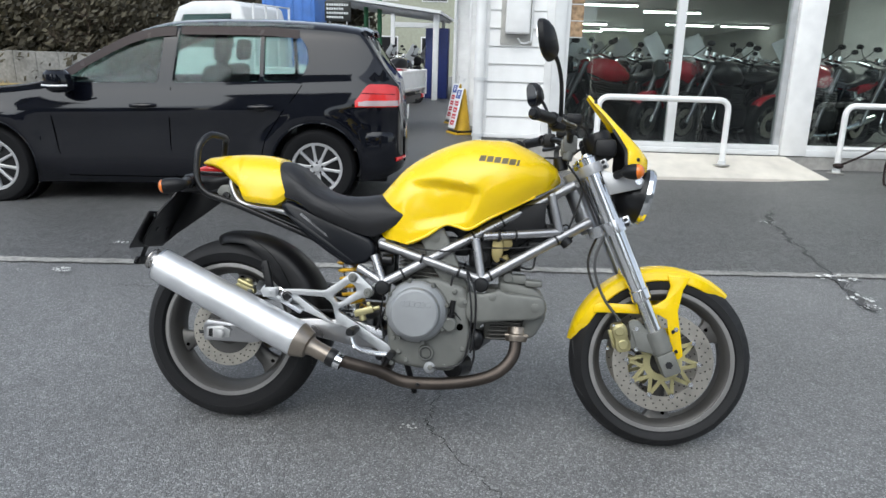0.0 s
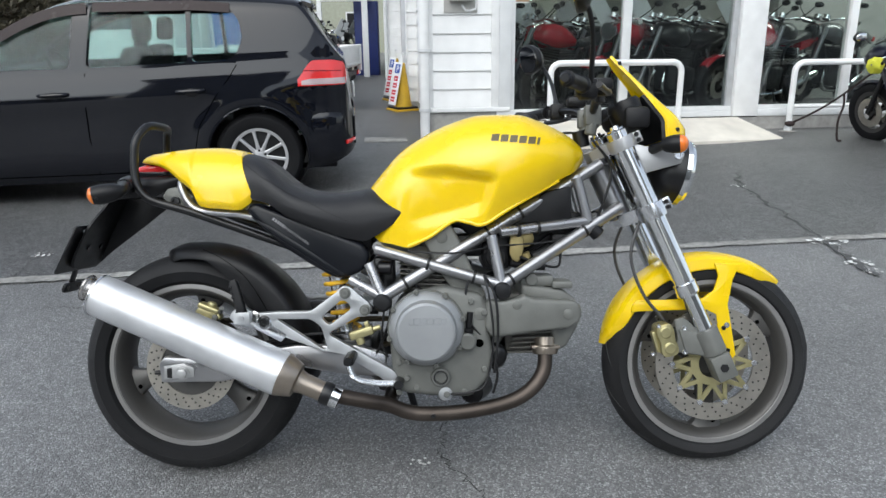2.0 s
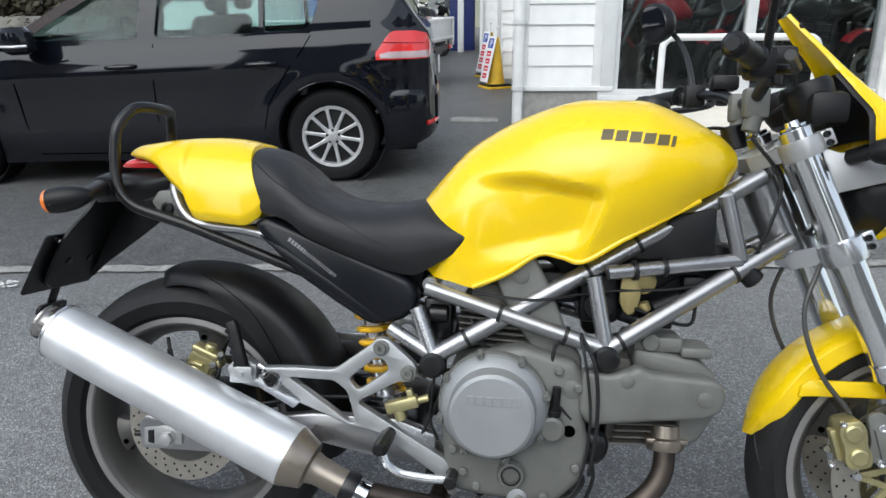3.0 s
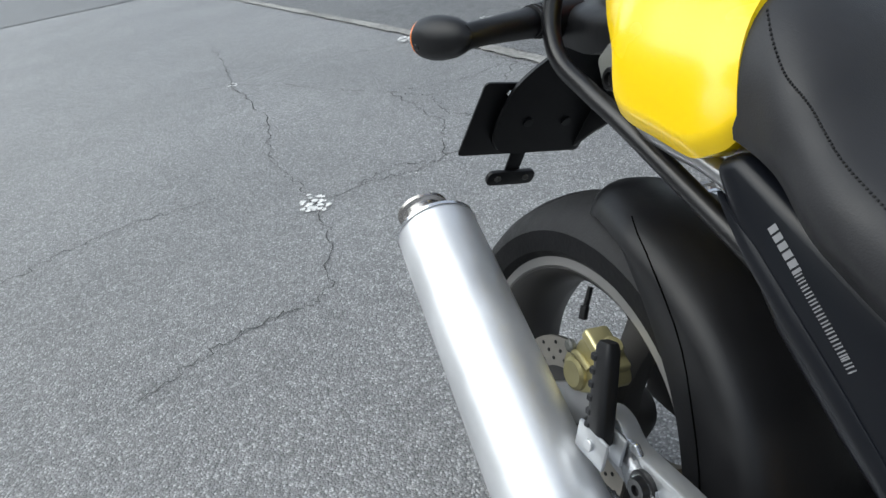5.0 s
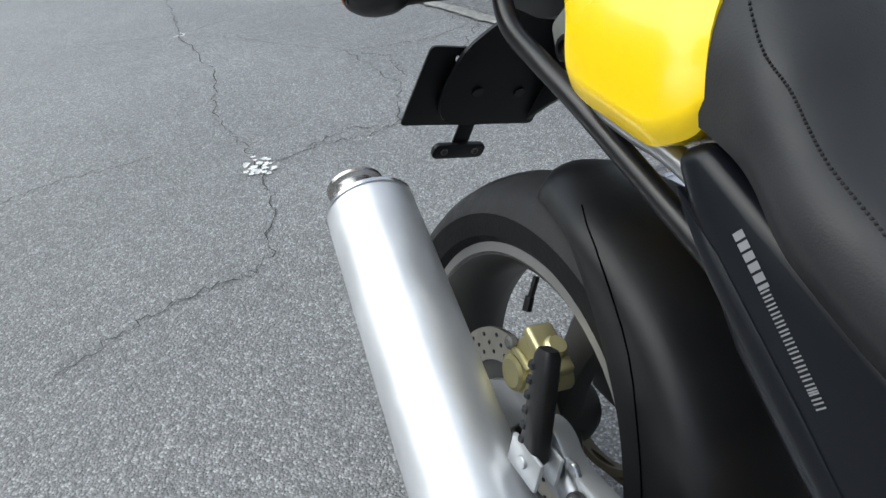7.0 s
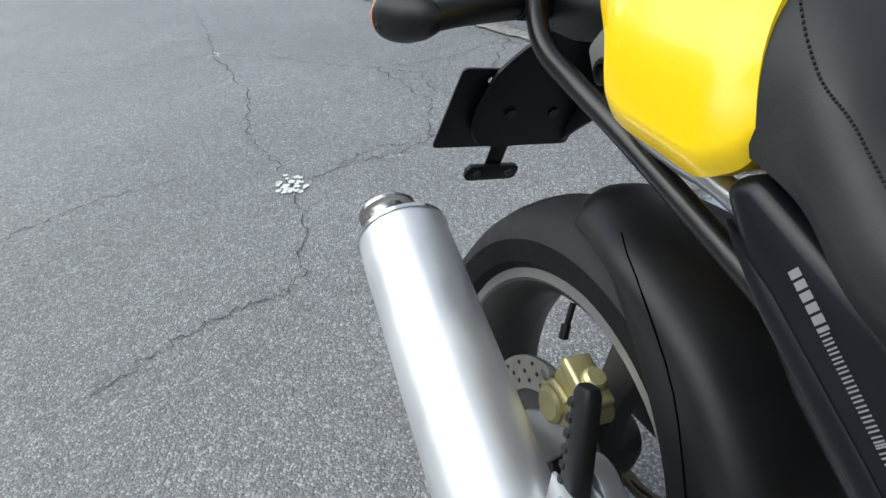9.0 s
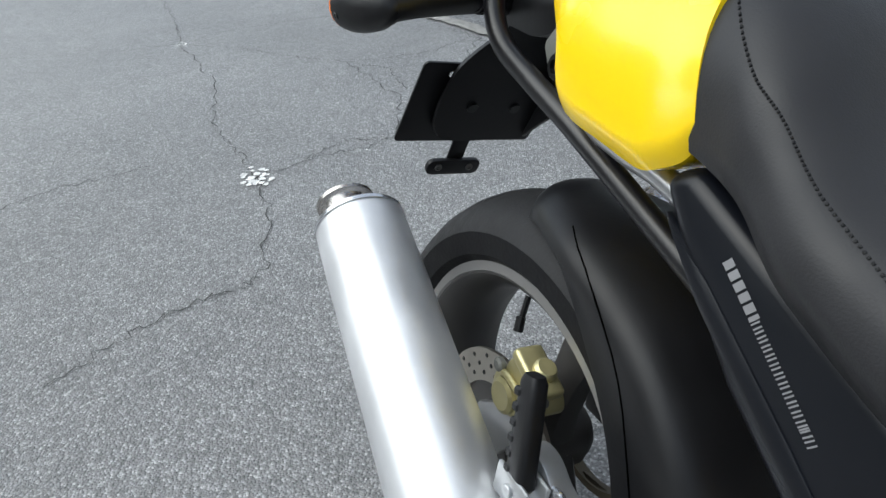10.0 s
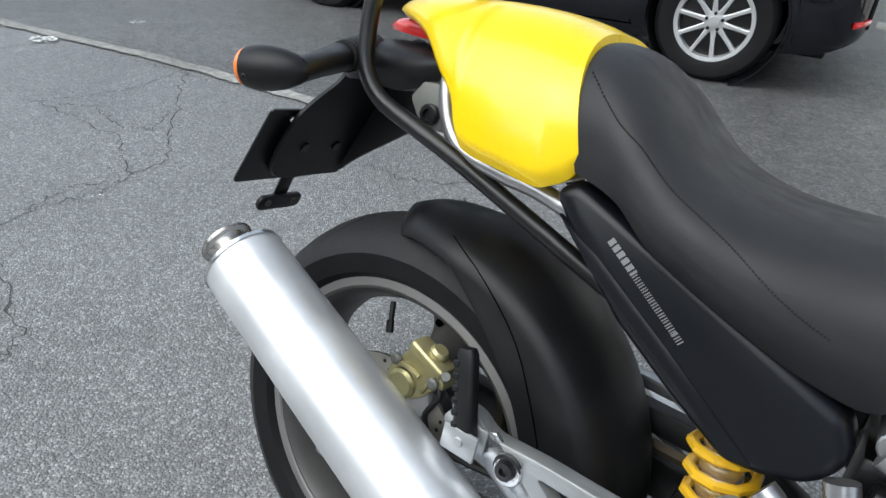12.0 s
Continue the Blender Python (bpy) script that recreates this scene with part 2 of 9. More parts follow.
CABLE = mat("black_cable", (0.01, 0.01, 0.011), 0.45)
BRASS = mat("brass_fitting", (0.42, 0.34, 0.15), 0.4, metal=0.6)
STRAP = mat("brown_strap", (0.022, 0.012, 0.011), 0.8)
YCLOTH = mat("yellow_cloth", (0.62, 0.62, 0.05), 0.85, var=0.15)
# blue-grey of distance haze is put into the hill colour
HILL = mat("haze_tinted_hills", (0.20, 0.24, 0.30), 1.0, var=0.1, var2=0.2)
FARWALL = mat("far_house_wall", (0.55, 0.53, 0.47), 0.8, var=0.1)
FARGREEN = mat("far_green_wall", (0.36, 0.37, 0.29), 0.8, var=0.1)
ROOFM = mat("far_roof", (0.16, 0.17, 0.19), 0.7)
POSTER = mat("brown_poster", (0.36, 0.24, 0.14), 0.7, var=0.5, scale=25)
BLACKBOARD = mat("black_board", (0.02, 0.022, 0.02), 0.6)

# ---------------------------------------------------------------- mesh helpers


def finish(bm, sharp=32):
    bmesh.ops.recalc_face_normals(bm, faces=bm.faces)
    lim = radians(sharp)
    for f in bm.faces:
        f.smooth = True
    for e in bm.edges:
        if len(e.link_faces) == 2 and e.calc_face_angle(0) > lim:
            e.smooth = False


def part(name, bm, material, parent=None, label="", sharp=32):
    """Links a bmesh as one mesh object under a thing or a part."""
    finish(bm, sharp)
    me = bpy.data.meshes.new(name)
    bm.to_mesh(me)
    bm.free()
    me.materials.append(material)
    ob = new(name, me)
    if parent is not None:
        ob.parent = parent
    if label:
        ob["label"] = label
    return ob


def thing(name, label, category, group="", kind=""):
    return tagged(new(name), label, category, group, kind)


def join(*bms):
    """One bmesh out of several."""
    res = bmesh.new()
    for b in bms:
        me = bpy.data.meshes.new("t")
        b.to_mesh(me)
        b.free()
        res.from_mesh(me)
        bpy.data.meshes.remove(me)
    return res


def moved(bm, m):
    bm.transform(m)
    return bm


def spline(pts, n=8):
    """Catmull-Rom through the points."""
    p = [Vector(q) for q in pts]
    p = [2 * p[0] - p[1]] + p + [2 * p[-1] - p[-2]]
    res = []
    for i in range(1, len(p) - 2):
        a, b, c, d = p[i - 1:i + 3]
        for k in range(n):
            t = k / n
            res.append(0.5 * (2 * b + (c - a) * t + (2 * a - 5 * b + 4 * c - d) * t * t + (3 * b - a - 3 * c + d) * t ** 3))
    return res + [p[-2]]


def tube(pts, r, seg=10, n=0, cap=True):
    """A round bar along the points; r a number or one radius a point; n: steps between points for a smooth run."""
    rs = list(r) if hasattr(r, "__len__") else [r] * len(pts)
    if n:
        ks = np.linspace(0, len(pts) - 1, (len(pts) - 1) * n + 1)
        rs = [float(q) for q in np.interp(ks, range(len(pts)), rs)]
        pts = spline(pts, n)
    pts = [Vector(p) for p in pts]
    bm = bmesh.new()
    up, rings = None, []
    for i, p in enumerate(pts):
        d = (pts[min(i + 1, len(pts) - 1)] - pts[max(i - 1, 0)]).normalized()
        if up is None:
            up = d.orthogonal().normalized()
        up = (up - d * up.dot(d)).normalized()
        side = d.cross(up)
        rings.append([bm.verts.new(p + rs[i] * (math.cos(a) * up + math.sin(a) * side)) for a in [2 * math.pi * k / seg for k in range(seg)]])
    for a, b in zip(rings, rings[1:]):
        for k in range(seg):
            bm.faces.new((a[k], a[(k + 1) % seg], b[(k + 1) % seg], b[k]))
    if cap:
        bm.faces.new(rings[0])
        bm.faces.new(rings[-1])
    return bm


def axis_matrix(origin, axis):
    return Matrix.Translation(origin) @ Vector((0, 0, 1)).rotation_difference(Vector(axis).normalized()).to_matrix().to_4x4()


def lathe(profile, origin=(0, 0, 0), axis=(0, 1, 0), seg=32, closed=False):
    """Turns (radius, height) pairs round the axis."""
    bm = bmesh.new()
    rings = []
    for r, h in profile:
        if r < 1e-5:
            rings.append([bm.verts.new((0, 0, h))])
        else:
            rings.append([bm.verts.new((r * math.cos(2 * math.pi * k / seg), r * math.sin(2 * math.pi * k / seg), h)) for k in range(seg)])
    pairs = list(zip(rings, rings[1:])) + ([(rings[-1], rings[0])] if closed else [])
    for a, b in pairs:
        for k in range(seg):
            q = [a[k % len(a)], a[(k + 1) % len(a)], b[(k + 1) % len(b)], b[k % len(b)]]
            q = [v for i, v in enumerate(q) if v not in q[:i]]
            if len(q) > 2:
                bm.faces.new(q)
    if not closed:
        for r in (rings[0], rings[-1]):
            if len(r) > 2:
                bm.faces.new(r)
    bm.transform(axis_matrix(origin, axis))
    return bm


def loft(rings, cap=True, close=True):
    bm = bmesh.new()
    vs = [[bm.verts.new(p) for p in r] for r in rings]
    n = len(vs[0])
    for a, b in zip(vs, vs[1:]):
        for k in range(n if close else n - 1):
            bm.faces.new((a[k], a[(k + 1) % n], b[(k + 1) % n], b[k]))
    if cap and close:
        bm.faces.new(vs[0])
        bm.faces.new(vs[-1])
    return bm


def bevel(bm, w, seg=2, angle=30):
    es = [e for e in bm.edges if len(e.link_faces) == 2 and e.calc_face_angle(0) > radians(angle)]
    bmesh.ops.bevel(bm, geom=es, offset=w, segments=seg, profile=0.5, affect="EDGES", clamp_overlap=True)
    return bm


def plate(outline, y0, y1, bev=0.003, seg=2, smooth=0):
    """An (x, z) outline given depth from y0 to y1."""
    if smooth:
        o = [(*p, 0) for p in outline]
        o = spline(o + [o[0]], smooth)[:-1]
        outline = [(p.x, p.y) for p in o]
    bm = bmesh.new()
    a = [bm.verts.new((x, y0, z)) for x, z in outline]
    b = [bm.verts.new((x, y1, z)) for x, z in outline]
    bm.faces.new(a)
    bm.faces.new(b)
    n = len(a)
    for k in range(n):
        bm.faces.new((a[k], a[(k + 1) % n], b[(k + 1) % n], b[k]))
    bmesh.ops.recalc_face_normals(bm, faces=bm.faces)
    if bev:
        bevel(bm, bev, seg, 40 if smooth else 20)
    return bm


def box(x0, y0, z0, x1, y1, z1, bev=0.0, seg=2):
    bm = bmesh.new()
    bmesh.ops.create_cube(bm, size=1)
    bm.transform(Matrix.Translation(((x0 + x1) / 2, (y0 + y1) / 2, (z0 + z1) / 2)) @ Matrix.Diagonal((x1 - x0, y1 - y0, z1 - z0, 1)))
    if bev:
        bevel(bm, bev, seg)
    return bm


def ball(c, r, seg=16, rings=10):
    bm = bmesh.new()
    bmesh.ops.create_uvsphere(bm, u_segments=seg, v_segments=rings, radius=1)
    r = r if hasattr(r, "__len__") else (r, r, r)
    bm.transform(Matrix.Translation(c) @ Matrix.Diagonal((*r, 1)))
    return bm


def cyl(a, b, r, seg=16, bev=0.0):
    """A straight bar with softened ends."""
    a, b = Vector(a), Vector(b)
    d = b - a
    h = d.length
    c = min(bev or 0.12 * r, h * 0.3)
    return lathe([(0, 0), (r - c, 0), (r, c), (r, h - c), (r - c, h), (0, h)], a, d, seg)


def bolt(c, axis, r=0.008, h=0.006):
    return lathe([(0, 0), (r, 0), (r, h), (r * 0.85, h * 1.3), (r * 0.55, h * 1.3), (r * 0.5, h * 0.6), (0, h * 0.6)], c, axis, 12)


def curve1(keys, x):
    """A smooth run through (x, value) keys."""
    ks = np.array(keys, float)
    xs, ys = ks[:, 0], ks[:, 1]
    s = np.gradient(ys, xs)
    d = np.diff(ys) / np.diff(xs)
    for i in range(1, len(xs) - 1):
        if d[i - 1] * d[i] <= 0:
            s[i] = 0
        else:
            s[i] = np.sign(s[i]) * min(abs(s[i]), 2.5 * min(abs(d[i - 1]), abs(d[i])))
    s[0], s[-1] = d[0], d[-1]
    i = int(np.clip(np.searchsorted(xs, x) - 1, 0, len(xs) - 2))
    h = xs[i + 1] - xs[i]
    t = float(np.clip((x - xs[i]) / h, 0, 1))
    return float(ys[i] * (1 + 2 * t) * (1 - t) ** 2 + h * s[i] * t * (1 - t) ** 2 + ys[i + 1] * t * t * (3 - 2 * t) + h * s[i + 1] * t * t * (t - 1))


def sstep(a, b, x):
    t = min(1, max(0, (x - a) / (b - a)))
    return t * t * (3 - 2 * t)


def shell(xs, top, bot, wide, wbot, frac=0.45, e=2.4, n=16, push=None):
    """A body along x, alike on both sides: its top, lower edge, half width, half width at the lower edge; push(x, z) is taken off the sides."""
    rings = []
    for x in xs:
        zt, zb, w, wb = curve1(top, x), curve1(bot, x), curve1(wide, x), curve1(wbot, x)
        zm = zb + (zt - zb) * (frac(x) if callable(frac) else frac)
        half = []
        for k in range(n):
            t = k / n
            half.append((wb + (w - wb) * math.sin(t * math.pi / 2), zb + (zm - zb) * t))
        for k in range(n + 1):
            a = k / n * math.pi / 2
            half.append((w * max(0, math.cos(a)) ** (2 / e), zm + (zt - zm) * math.sin(a) ** (2 / e)))
        if push:
            half = [(max(0, y - push(x, z) * min(1, y / max(w, 1e-6) * 1.2)), z) for y, z in half]
        rings.append([(x, -y, z) for y, z in half] + [(x, y, z) for y, z in half[-2::-1]])
    return loft(rings)


def strip(pts, width, z=0.0):
    """A flat band along ground points; width a number or one a point."""
    bm = bmesh.new()
    pts = [Vector((*p[:2], 0)) for p in pts]
    rows = []
    for i, p in enumerate(pts):
        d = (pts[min(i + 1, len(pts) - 1)] - pts[max(i - 1, 0)]).normalized()
        w = (width[i] if hasattr(width, "__len__") else width) / 2
        s = Vector((-d.y, d.x, 0)) * w
        rows.append((bm.verts.new((*(p + s)[:2], z)), bm.verts.new((*(p - s)[:2], z))))
    for a, b in zip(rows, rows[1:]):
        bm.faces.new((a[0], a[1], b[1], b[0]))
    return bm


def wobble(pts, amp, n, seed):
    """A ragged line between the points."""
    rnd = random.Random(seed)
    res = []
    for a, b in zip(pts, pts[1:]):
        for k in range(n):
            t = k / n
            res.append((a[0] + (b[0] - a[0]) * t + rnd.uniform(-amp, amp), a[1] + (b[1] - a[1]) * t + rnd.uniform(-amp, amp)))
    return res + [pts[-1]]


def pieces(name, bms, material, parent, label=""):
    """Alike pieces, each a mesh of its own under the parent."""
    return [part(name, b, material, parent, label) for b in bms]

# ---------------------------------------------------------------- ground


def seam_y(x):
    return 1.70 + 0.105 * x


def ground_z(x, y):
    return 0.05 * sstep(4.6, 5.7, y) * sstep(3.6, 4.6, x) - 0.010 * sstep(0.5, -0.1, x) * sstep(-2.5, -0.5, x) * sstep(1.6, 0.6, y) - 0.04 * sstep(1.8, 3.4, y) * sstep(2.5, 1.0, x) - 0.04 * (max(0, -x - 2.5) if x > -9.4 else 6.9)


def ground_sheet():
    xs = [-900, -200, -60, -25] + list(np.arange(-14, 14.1, 0.25)) + [25, 60, 200, 900]
    ys = [-900, -200, -60, -20] + list(np.arange(-8, 18.1, 0.25)) + [30, 60, 200, 900]
    bm = bmesh.new()
    vs = [[bm.verts.new((x, y, ground_z(x, y))) for y in ys] for x in xs]
    for i in range(len(xs) - 1):
        for j in range(len(ys) - 1):
            bm.faces.new((vs[i][j], vs[i + 1][j], vs[i + 1][j + 1], vs[i][j + 1]))
    return bm


tagged(part("ground", ground_sheet(), ASPHALT), "worn grey asphalt parking ground with cracks", "ground", kind="structure")

# darker asphalt of the parking bays behind the joint, laid as its own thin course
bm = bmesh.new()
rows = []
for x in np.arange(-9.5, 14.1, 0.25):
    x = float(x)
    y0 = seam_y(x) + 0.045
    ys = [y0] + [y for y in np.arange(0.5, 18.1, 0.25) if y > 3.3]
    rows.append([bm.verts.new((x, float(y), ground_z(x, float(y)) + 0.006)) for y in ys[:1] + [y0 + (3.5 - y0) * k / 8 for k in range(1, 8)] + ys[1:]])
for a, b in zip(rows, rows[1:]):
    for j in range(len(a) - 1):
        bm.faces.new((a[j], b[j], b[j + 1], a[j + 1]))
tagged(part("parking_bay_asphalt", bm, ASPHALT_DARK), "darker rough asphalt of the parking bays", "pavement", kind="structure")

kerb_pts = wobble([(-9.0, seam_y(-9)), (9.0, seam_y(9))], 0.007, 420, 3)


def draped(bm, lift):
    """Lays a flat sheet on the ground."""
    for v in bm.verts:
        v.co.z = ground_z(v.co.x, v.co.y) + lift
    return bm


jrnd = random.Random(31)
JOINT = mat("worn_joint_concrete", (0.27, 0.265, 0.25), 0.9, var=0.32, scale=38, bump=0.5, bscale=90, var2=0.3, scale2=2.2)
tagged(part("joint_strip", draped(strip(kerb_pts, [0.078 + 0.018 * noise.noise(Vector((p[0] * 1.9, 0, 7))) + jrnd.uniform(-0.012, 0.012) for p in kerb_pts]), 0.008), JOINT),
       "narrow worn concrete joint strip across the asphalt", "trim", kind="structure")

bm = strip([(-11.9, -60), (-11.9, 90)], 4.6, 0.006)
bm.transform(Matrix.Translation((0, 0, -0.276)))
tagged(part("road", bm, asphalt("road_asphalt", 0.10, 0.15)), "narrow grey asphalt road past the lot", "road", kind="structure")

CRACKS = [
    [(0.70, 0.28), (0.68, 0.07), (0.70, -0.02), (0.77, -0.13), (0.87, -0.24), (0.95, -0.38), (1.0, -0.6)],
    [(-1.55, 0.09), (-1.32, 0.07), (-1.03, -0.03), (-0.97, -0.10), (-0.99, -0.22), (-0.94, -0.38), (-0.86, -0.55)],
    [(-1.55, 0.09), (-1.58, 0.32), (-1.53, 0.45), (-1.57, 0.56), (-1.60, 0.74), (-1.77, 0.89), (-2.17, 1.22), (-2.38, 1.40)],
    [(-3.43, 0.23), (-3.52, 0.42), (-3.45, 0.76), (-3.31, 1.16)],
    [(-2.69, 1.31), (-2.43, 1.36), (-2.19, 1.37)],
    [(-2.35, 0.77), (-2.22, 0.86), (-1.97, 0.81), (-1.86, 0.87), (-1.97, 1.02)],
    [(-1.08, 1.21), (-0.89, 1.20), (-0.76, 1.30), (-0.60, 1.42)],
    [(-1.58, 0.26), (-1.64, 0.40), (-1.60, 0.52)],
    [(-1.55, 0.09), (-1.78, 0.08), (-2.05, 0.06), (-2.57, 0.17), (-3.41, 0.16), (-4.03, 0.22), (-5.2, 0.3)],
    [(-3.98, -0.8), (-3.65, -0.38), (-3.41, 0.16), (-3.06, 0.40), (-2.65, 0.59), (-2.42, 0.73), (-2.3, 1.1), (-2.4, 1.4)],
    [(-1.70, -0.9), (-1.79, -0.72), (-1.85, -0.48), (-1.84, -0.20)],
    [(-1.4, 1.55), (-1.46, 1.81), (-1.5, 2.1), (-1.52, 2.5)],
    [(2.88, 1.48), (2.94, 1.90), (3.01, 2.76), (3.04, 3.34), (3.3, 3.9)],
    [(-2.42, 0.73), (-1.9, 0.75), (-1.58, 0.61)],
]
bms = []
for i, c in enumerate(CRACKS):
    p = wobble(c, 0.016, 11, 20 + i)
    rnd = random.Random(i)
    bms.append(strip(p, [rnd.uniform(0.0014, 0.0052) for _ in p], 0.0))
    draped(bms[-1], 0.0035 if c[-1][1] < 2 else 0.0075 if c[0][0] < 0 else 0.0105)
stain = wobble([(2.86, 1.42), (2.93, 1.90), (3.00, 2.72), (3.05, 3.34), (3.2, 3.7)], 0.03, 9, 77)
srnd = random.Random(5)
tagged(part("dark_stain", draped(strip(stain, [srnd.uniform(0.008, 0.042) for _ in stain]), 0.0085), mat("dark_sealed_crack", (0.085, 0.085, 0.085), 0.8, var=0.5, scale=30, bump=0.4)), "dark ragged stain along a sealed crack", "stain", kind="structure")
tagged(part("asphalt_cracks", join(*bms), CRACK), "thin branching dark cracks in the asphalt", "crack", kind="stuff")


def paint_patch(x, y, size, n, seed, z=0.004):
    """Flakes of old white road paint."""
    rnd = random.Random(seed)
    bm = bmesh.new()
    for _ in range(int(n * 1.7)):
        a0, d = rnd.uniform(0, 6.3), size * math.sqrt(rnd.random())
        cx, cy, r = x + d * math.cos(a0), y + d * 0.7 * math.sin(a0), rnd.uniform(0.07, 0.20) * size
        k = rnd.randint(5, 8)
        bm.faces.new([bm.verts.new((cx + r * rnd.uniform(0.6, 1.1) * math.cos(2 * math.pi * j / k), cy + r * rnd.uniform(0.6, 1.1) * math.sin(2 * math.pi * j / k), z)) for j in range(k)])
    return bm


MARKS = [(-1.55, 0.09, 0.075, 16, 1), (-1.53, 0.45, 0.022, 3, 2), (-3.40, 0.16, 0.05, 9, 3), (-1.49, 1.36, 0.055, 20, 4), (-1.46, 1.94, 0.06, 9, 5), (3.04, 3.34, 0.07, 5, 6),
         (2.93, 1.95, 0.11, 9, 7), (2.89, 1.60, 0.1, 8, 8), (2.87, 1.45, 0.07, 5, 9), (0.61, 0.0, 0.035, 6, 10), (-3.38, 1.79, 0.055, 12, 11), (-3.37, 1.24, 0.08, 30, 12), (-1.71, 1.31, 0.03, 4, 14), (-0.5, 1.5, 0.05, 4, 13)]
for x, y, s, n, sd in MARKS:
    tagged(part("paint_mark", draped(paint_patch(x, y, s, n, sd), 0.012 if y > 1.2 else 0.0045), WHITEMARK), "flaked remains of white road paint on asphalt", "paint mark", kind="structure", group="old paint marks")

# ---------------------------------------------------------------- the shop
F0, FD = Vector((0.826, 5.66, 0)), Vector((1, 0.068, 0)).normalized()
FN = Vector((-FD.y, FD.x, 0))
SHOP = Matrix.Translation(F0) @ Matrix(((FD.x, FN.x, 0, 0), (FD.y, FN.y, 0, 0), (0, 0, 1, 0), (0, 0, 0, 1))) @ Matrix.Rotation(radians(-2.5), 4, "X")


def fa(x):
    """Place along the shop front of a spot at the world's x."""
    return (x - F0.x) / FD.x


def shop_part(name, bm, material, parent=None, label=""):
    ob = part(name, bm, material, parent, label)
    if parent is None:
        ob.matrix_world = SHOP
    return ob


U0, U1, U2, U3, U4 = -0.10, 0.77, 3.24, 3.60, 14.0
DEPTH = 15.0
TOPZ = 3.6
# end wall with its siding
wall_front = tagged(shop_part("wall_front", join(box(U0, 0.0, 0.33, U1 - 0.16, 0.16, TOPZ)), WHITEP), "white lap-siding wall beside the shop window", "wall", kind="structure")
tagged(shop_part("foundation", join(box(U0 - 0.02, -0.02, -0.1, U1 - 0.05, 0.2, 0.30), box(U3 - 0.4, -0.04, -0.1, U4, 0.2, 0.19)), CONCRETE), "grey concrete foundation of the shop", "foundation", kind="structure")
bm = box(U0 - 0.035, -0.05, 0.30, U1 - 0.02, 0.05, 0.345, 0.004)
tagged(shop_part("water_table", bm, WHITEP), "white drip moulding under the siding", "trim", kind="structure")


def siding_board(x0, x1, z, h):
    """A lap board, thicker at its lower edge, with a slightly worn face."""
    bm = bmesh.new()
    prof = [(-0.004, z), (-0.026, z), (-0.028, z + 0.004), (-0.010, z + h), (-0.004, z + h)]
    rings = [[(x, y, zz) for y, zz in prof] for x in (x0, x1)]
    bm.free()
    return loft(rings)


def lap_courses(x0, x1, z0, z1, parent, step=0.187, place=None):
    z = z0
    while z < z1:
        ob = part("siding_board", siding_board(x0, x1, z, step + 0.004), WHITEP, parent)
        if place is not None:
            ob.matrix_local = place
        z += step


lap_courses(U0 + 0.03, U1 - 0.22, 0.347, 3.2, wall_front)
for u0, u1 in ((U0 - 0.03, U0 + 0.035), (U1 - 0.22, U1 - 0.14)):
    ob = part("corner_trim", box(u0, -0.036, 0.345, u1, 0.03, TOPZ - 0.1, 0.004), WHITEP, wall_front)

# the side wall along the alley
wall_side = tagged(shop_part("wall_side", box(U0 + 0.11, 0.17, 0.0, U0 + 0.165, DEPTH, TOPZ), WHITEP), "white lap-siding side wall along the alley", "wall", kind="structure")
turn = Matrix.Translation((U0 + 0.11, 0, 0)) @ Matrix.Rotation(radians(-90), 4, "Z")
lap_courses(-3.44, -0.17, 0.2, 3.2, wall_side, place=turn)
part("side_foundation", box(U0 + 0.075, 0.21, -0.05, U0 + 0.108, 3.44, 0.2), CONCRETE, wall_side)
# two projections of the side wall further down the alley
for i, (v0, v1, du) in enumerate(((3.45, 3.75, 0.05), (9.51, DEPTH, 0.176))):
    wj = tagged(shop_part("wall_side_projection", box(U0 - du, v0, 0.0, U0 + 0.105, v1, TOPZ), WHITEP), "white lap-siding wall projecting into the alley", "wall", kind="structure")
    lap_courses(U0 - du, U0 + 0.10, 0.2, 3.2, wj, place=Matrix.Translation((0, v0, 0)))
    part("projection_foundation", box(U0 - du - 0.01, v0 - 0.03, -0.06, U0 + 0.10, v0 - 0.002, 0.2), CONCRETE, wj)
    part("corner_board", box(U0 - du - 0.032, v0 - 0.034, 0.2, U0 - du - 0.001, v0 + 0.05, 3.3, 0.004), WHITEP, wj)
tagged(shop_part("side_downpipe", tube([(U0 - 0.255, 9.42, -0.05), (U0 - 0.255, 9.42, 3.4)], 0.045, 12), FRAMEW), "pale downpipe on the alley wall", "downpipe")

# downpipe at the corner with its clamps
dp = thing("downpipe", "white plastic downpipe at the corner of the shop", "downpipe")
dp.matrix_world = SHOP
part("pipe", tube([(U0 - 0.06, -0.09, 0.0), (U0 - 0.06, -0.09, 3.4)], 0.051, 16), WHITEG, dp)
part("pipe_socket", tube([(U0 - 0.06, -0.09, 0.95), (U0 - 0.06, -0.09, 3.4)], 0.056, 16), WHITEG, dp)
for z in (0.33, 0.93, 2.2):
    part("clamp", join(lathe([(0.058, -0.016), (0.062, -0.016), (0.062, 0.016), (0.058, 0.016)], (U0 - 0.06, -0.09, z), (0, 0, 1), 16, True), box(U0 - 0.06, -0.055, z - 0.01, U0 + 0.02, -0.04, z + 0.01), box(U0 + 0.0, -0.06, z - 0.012, U0 + 0.025, -0.02, z + 0.012)), FRAMEW, dp)

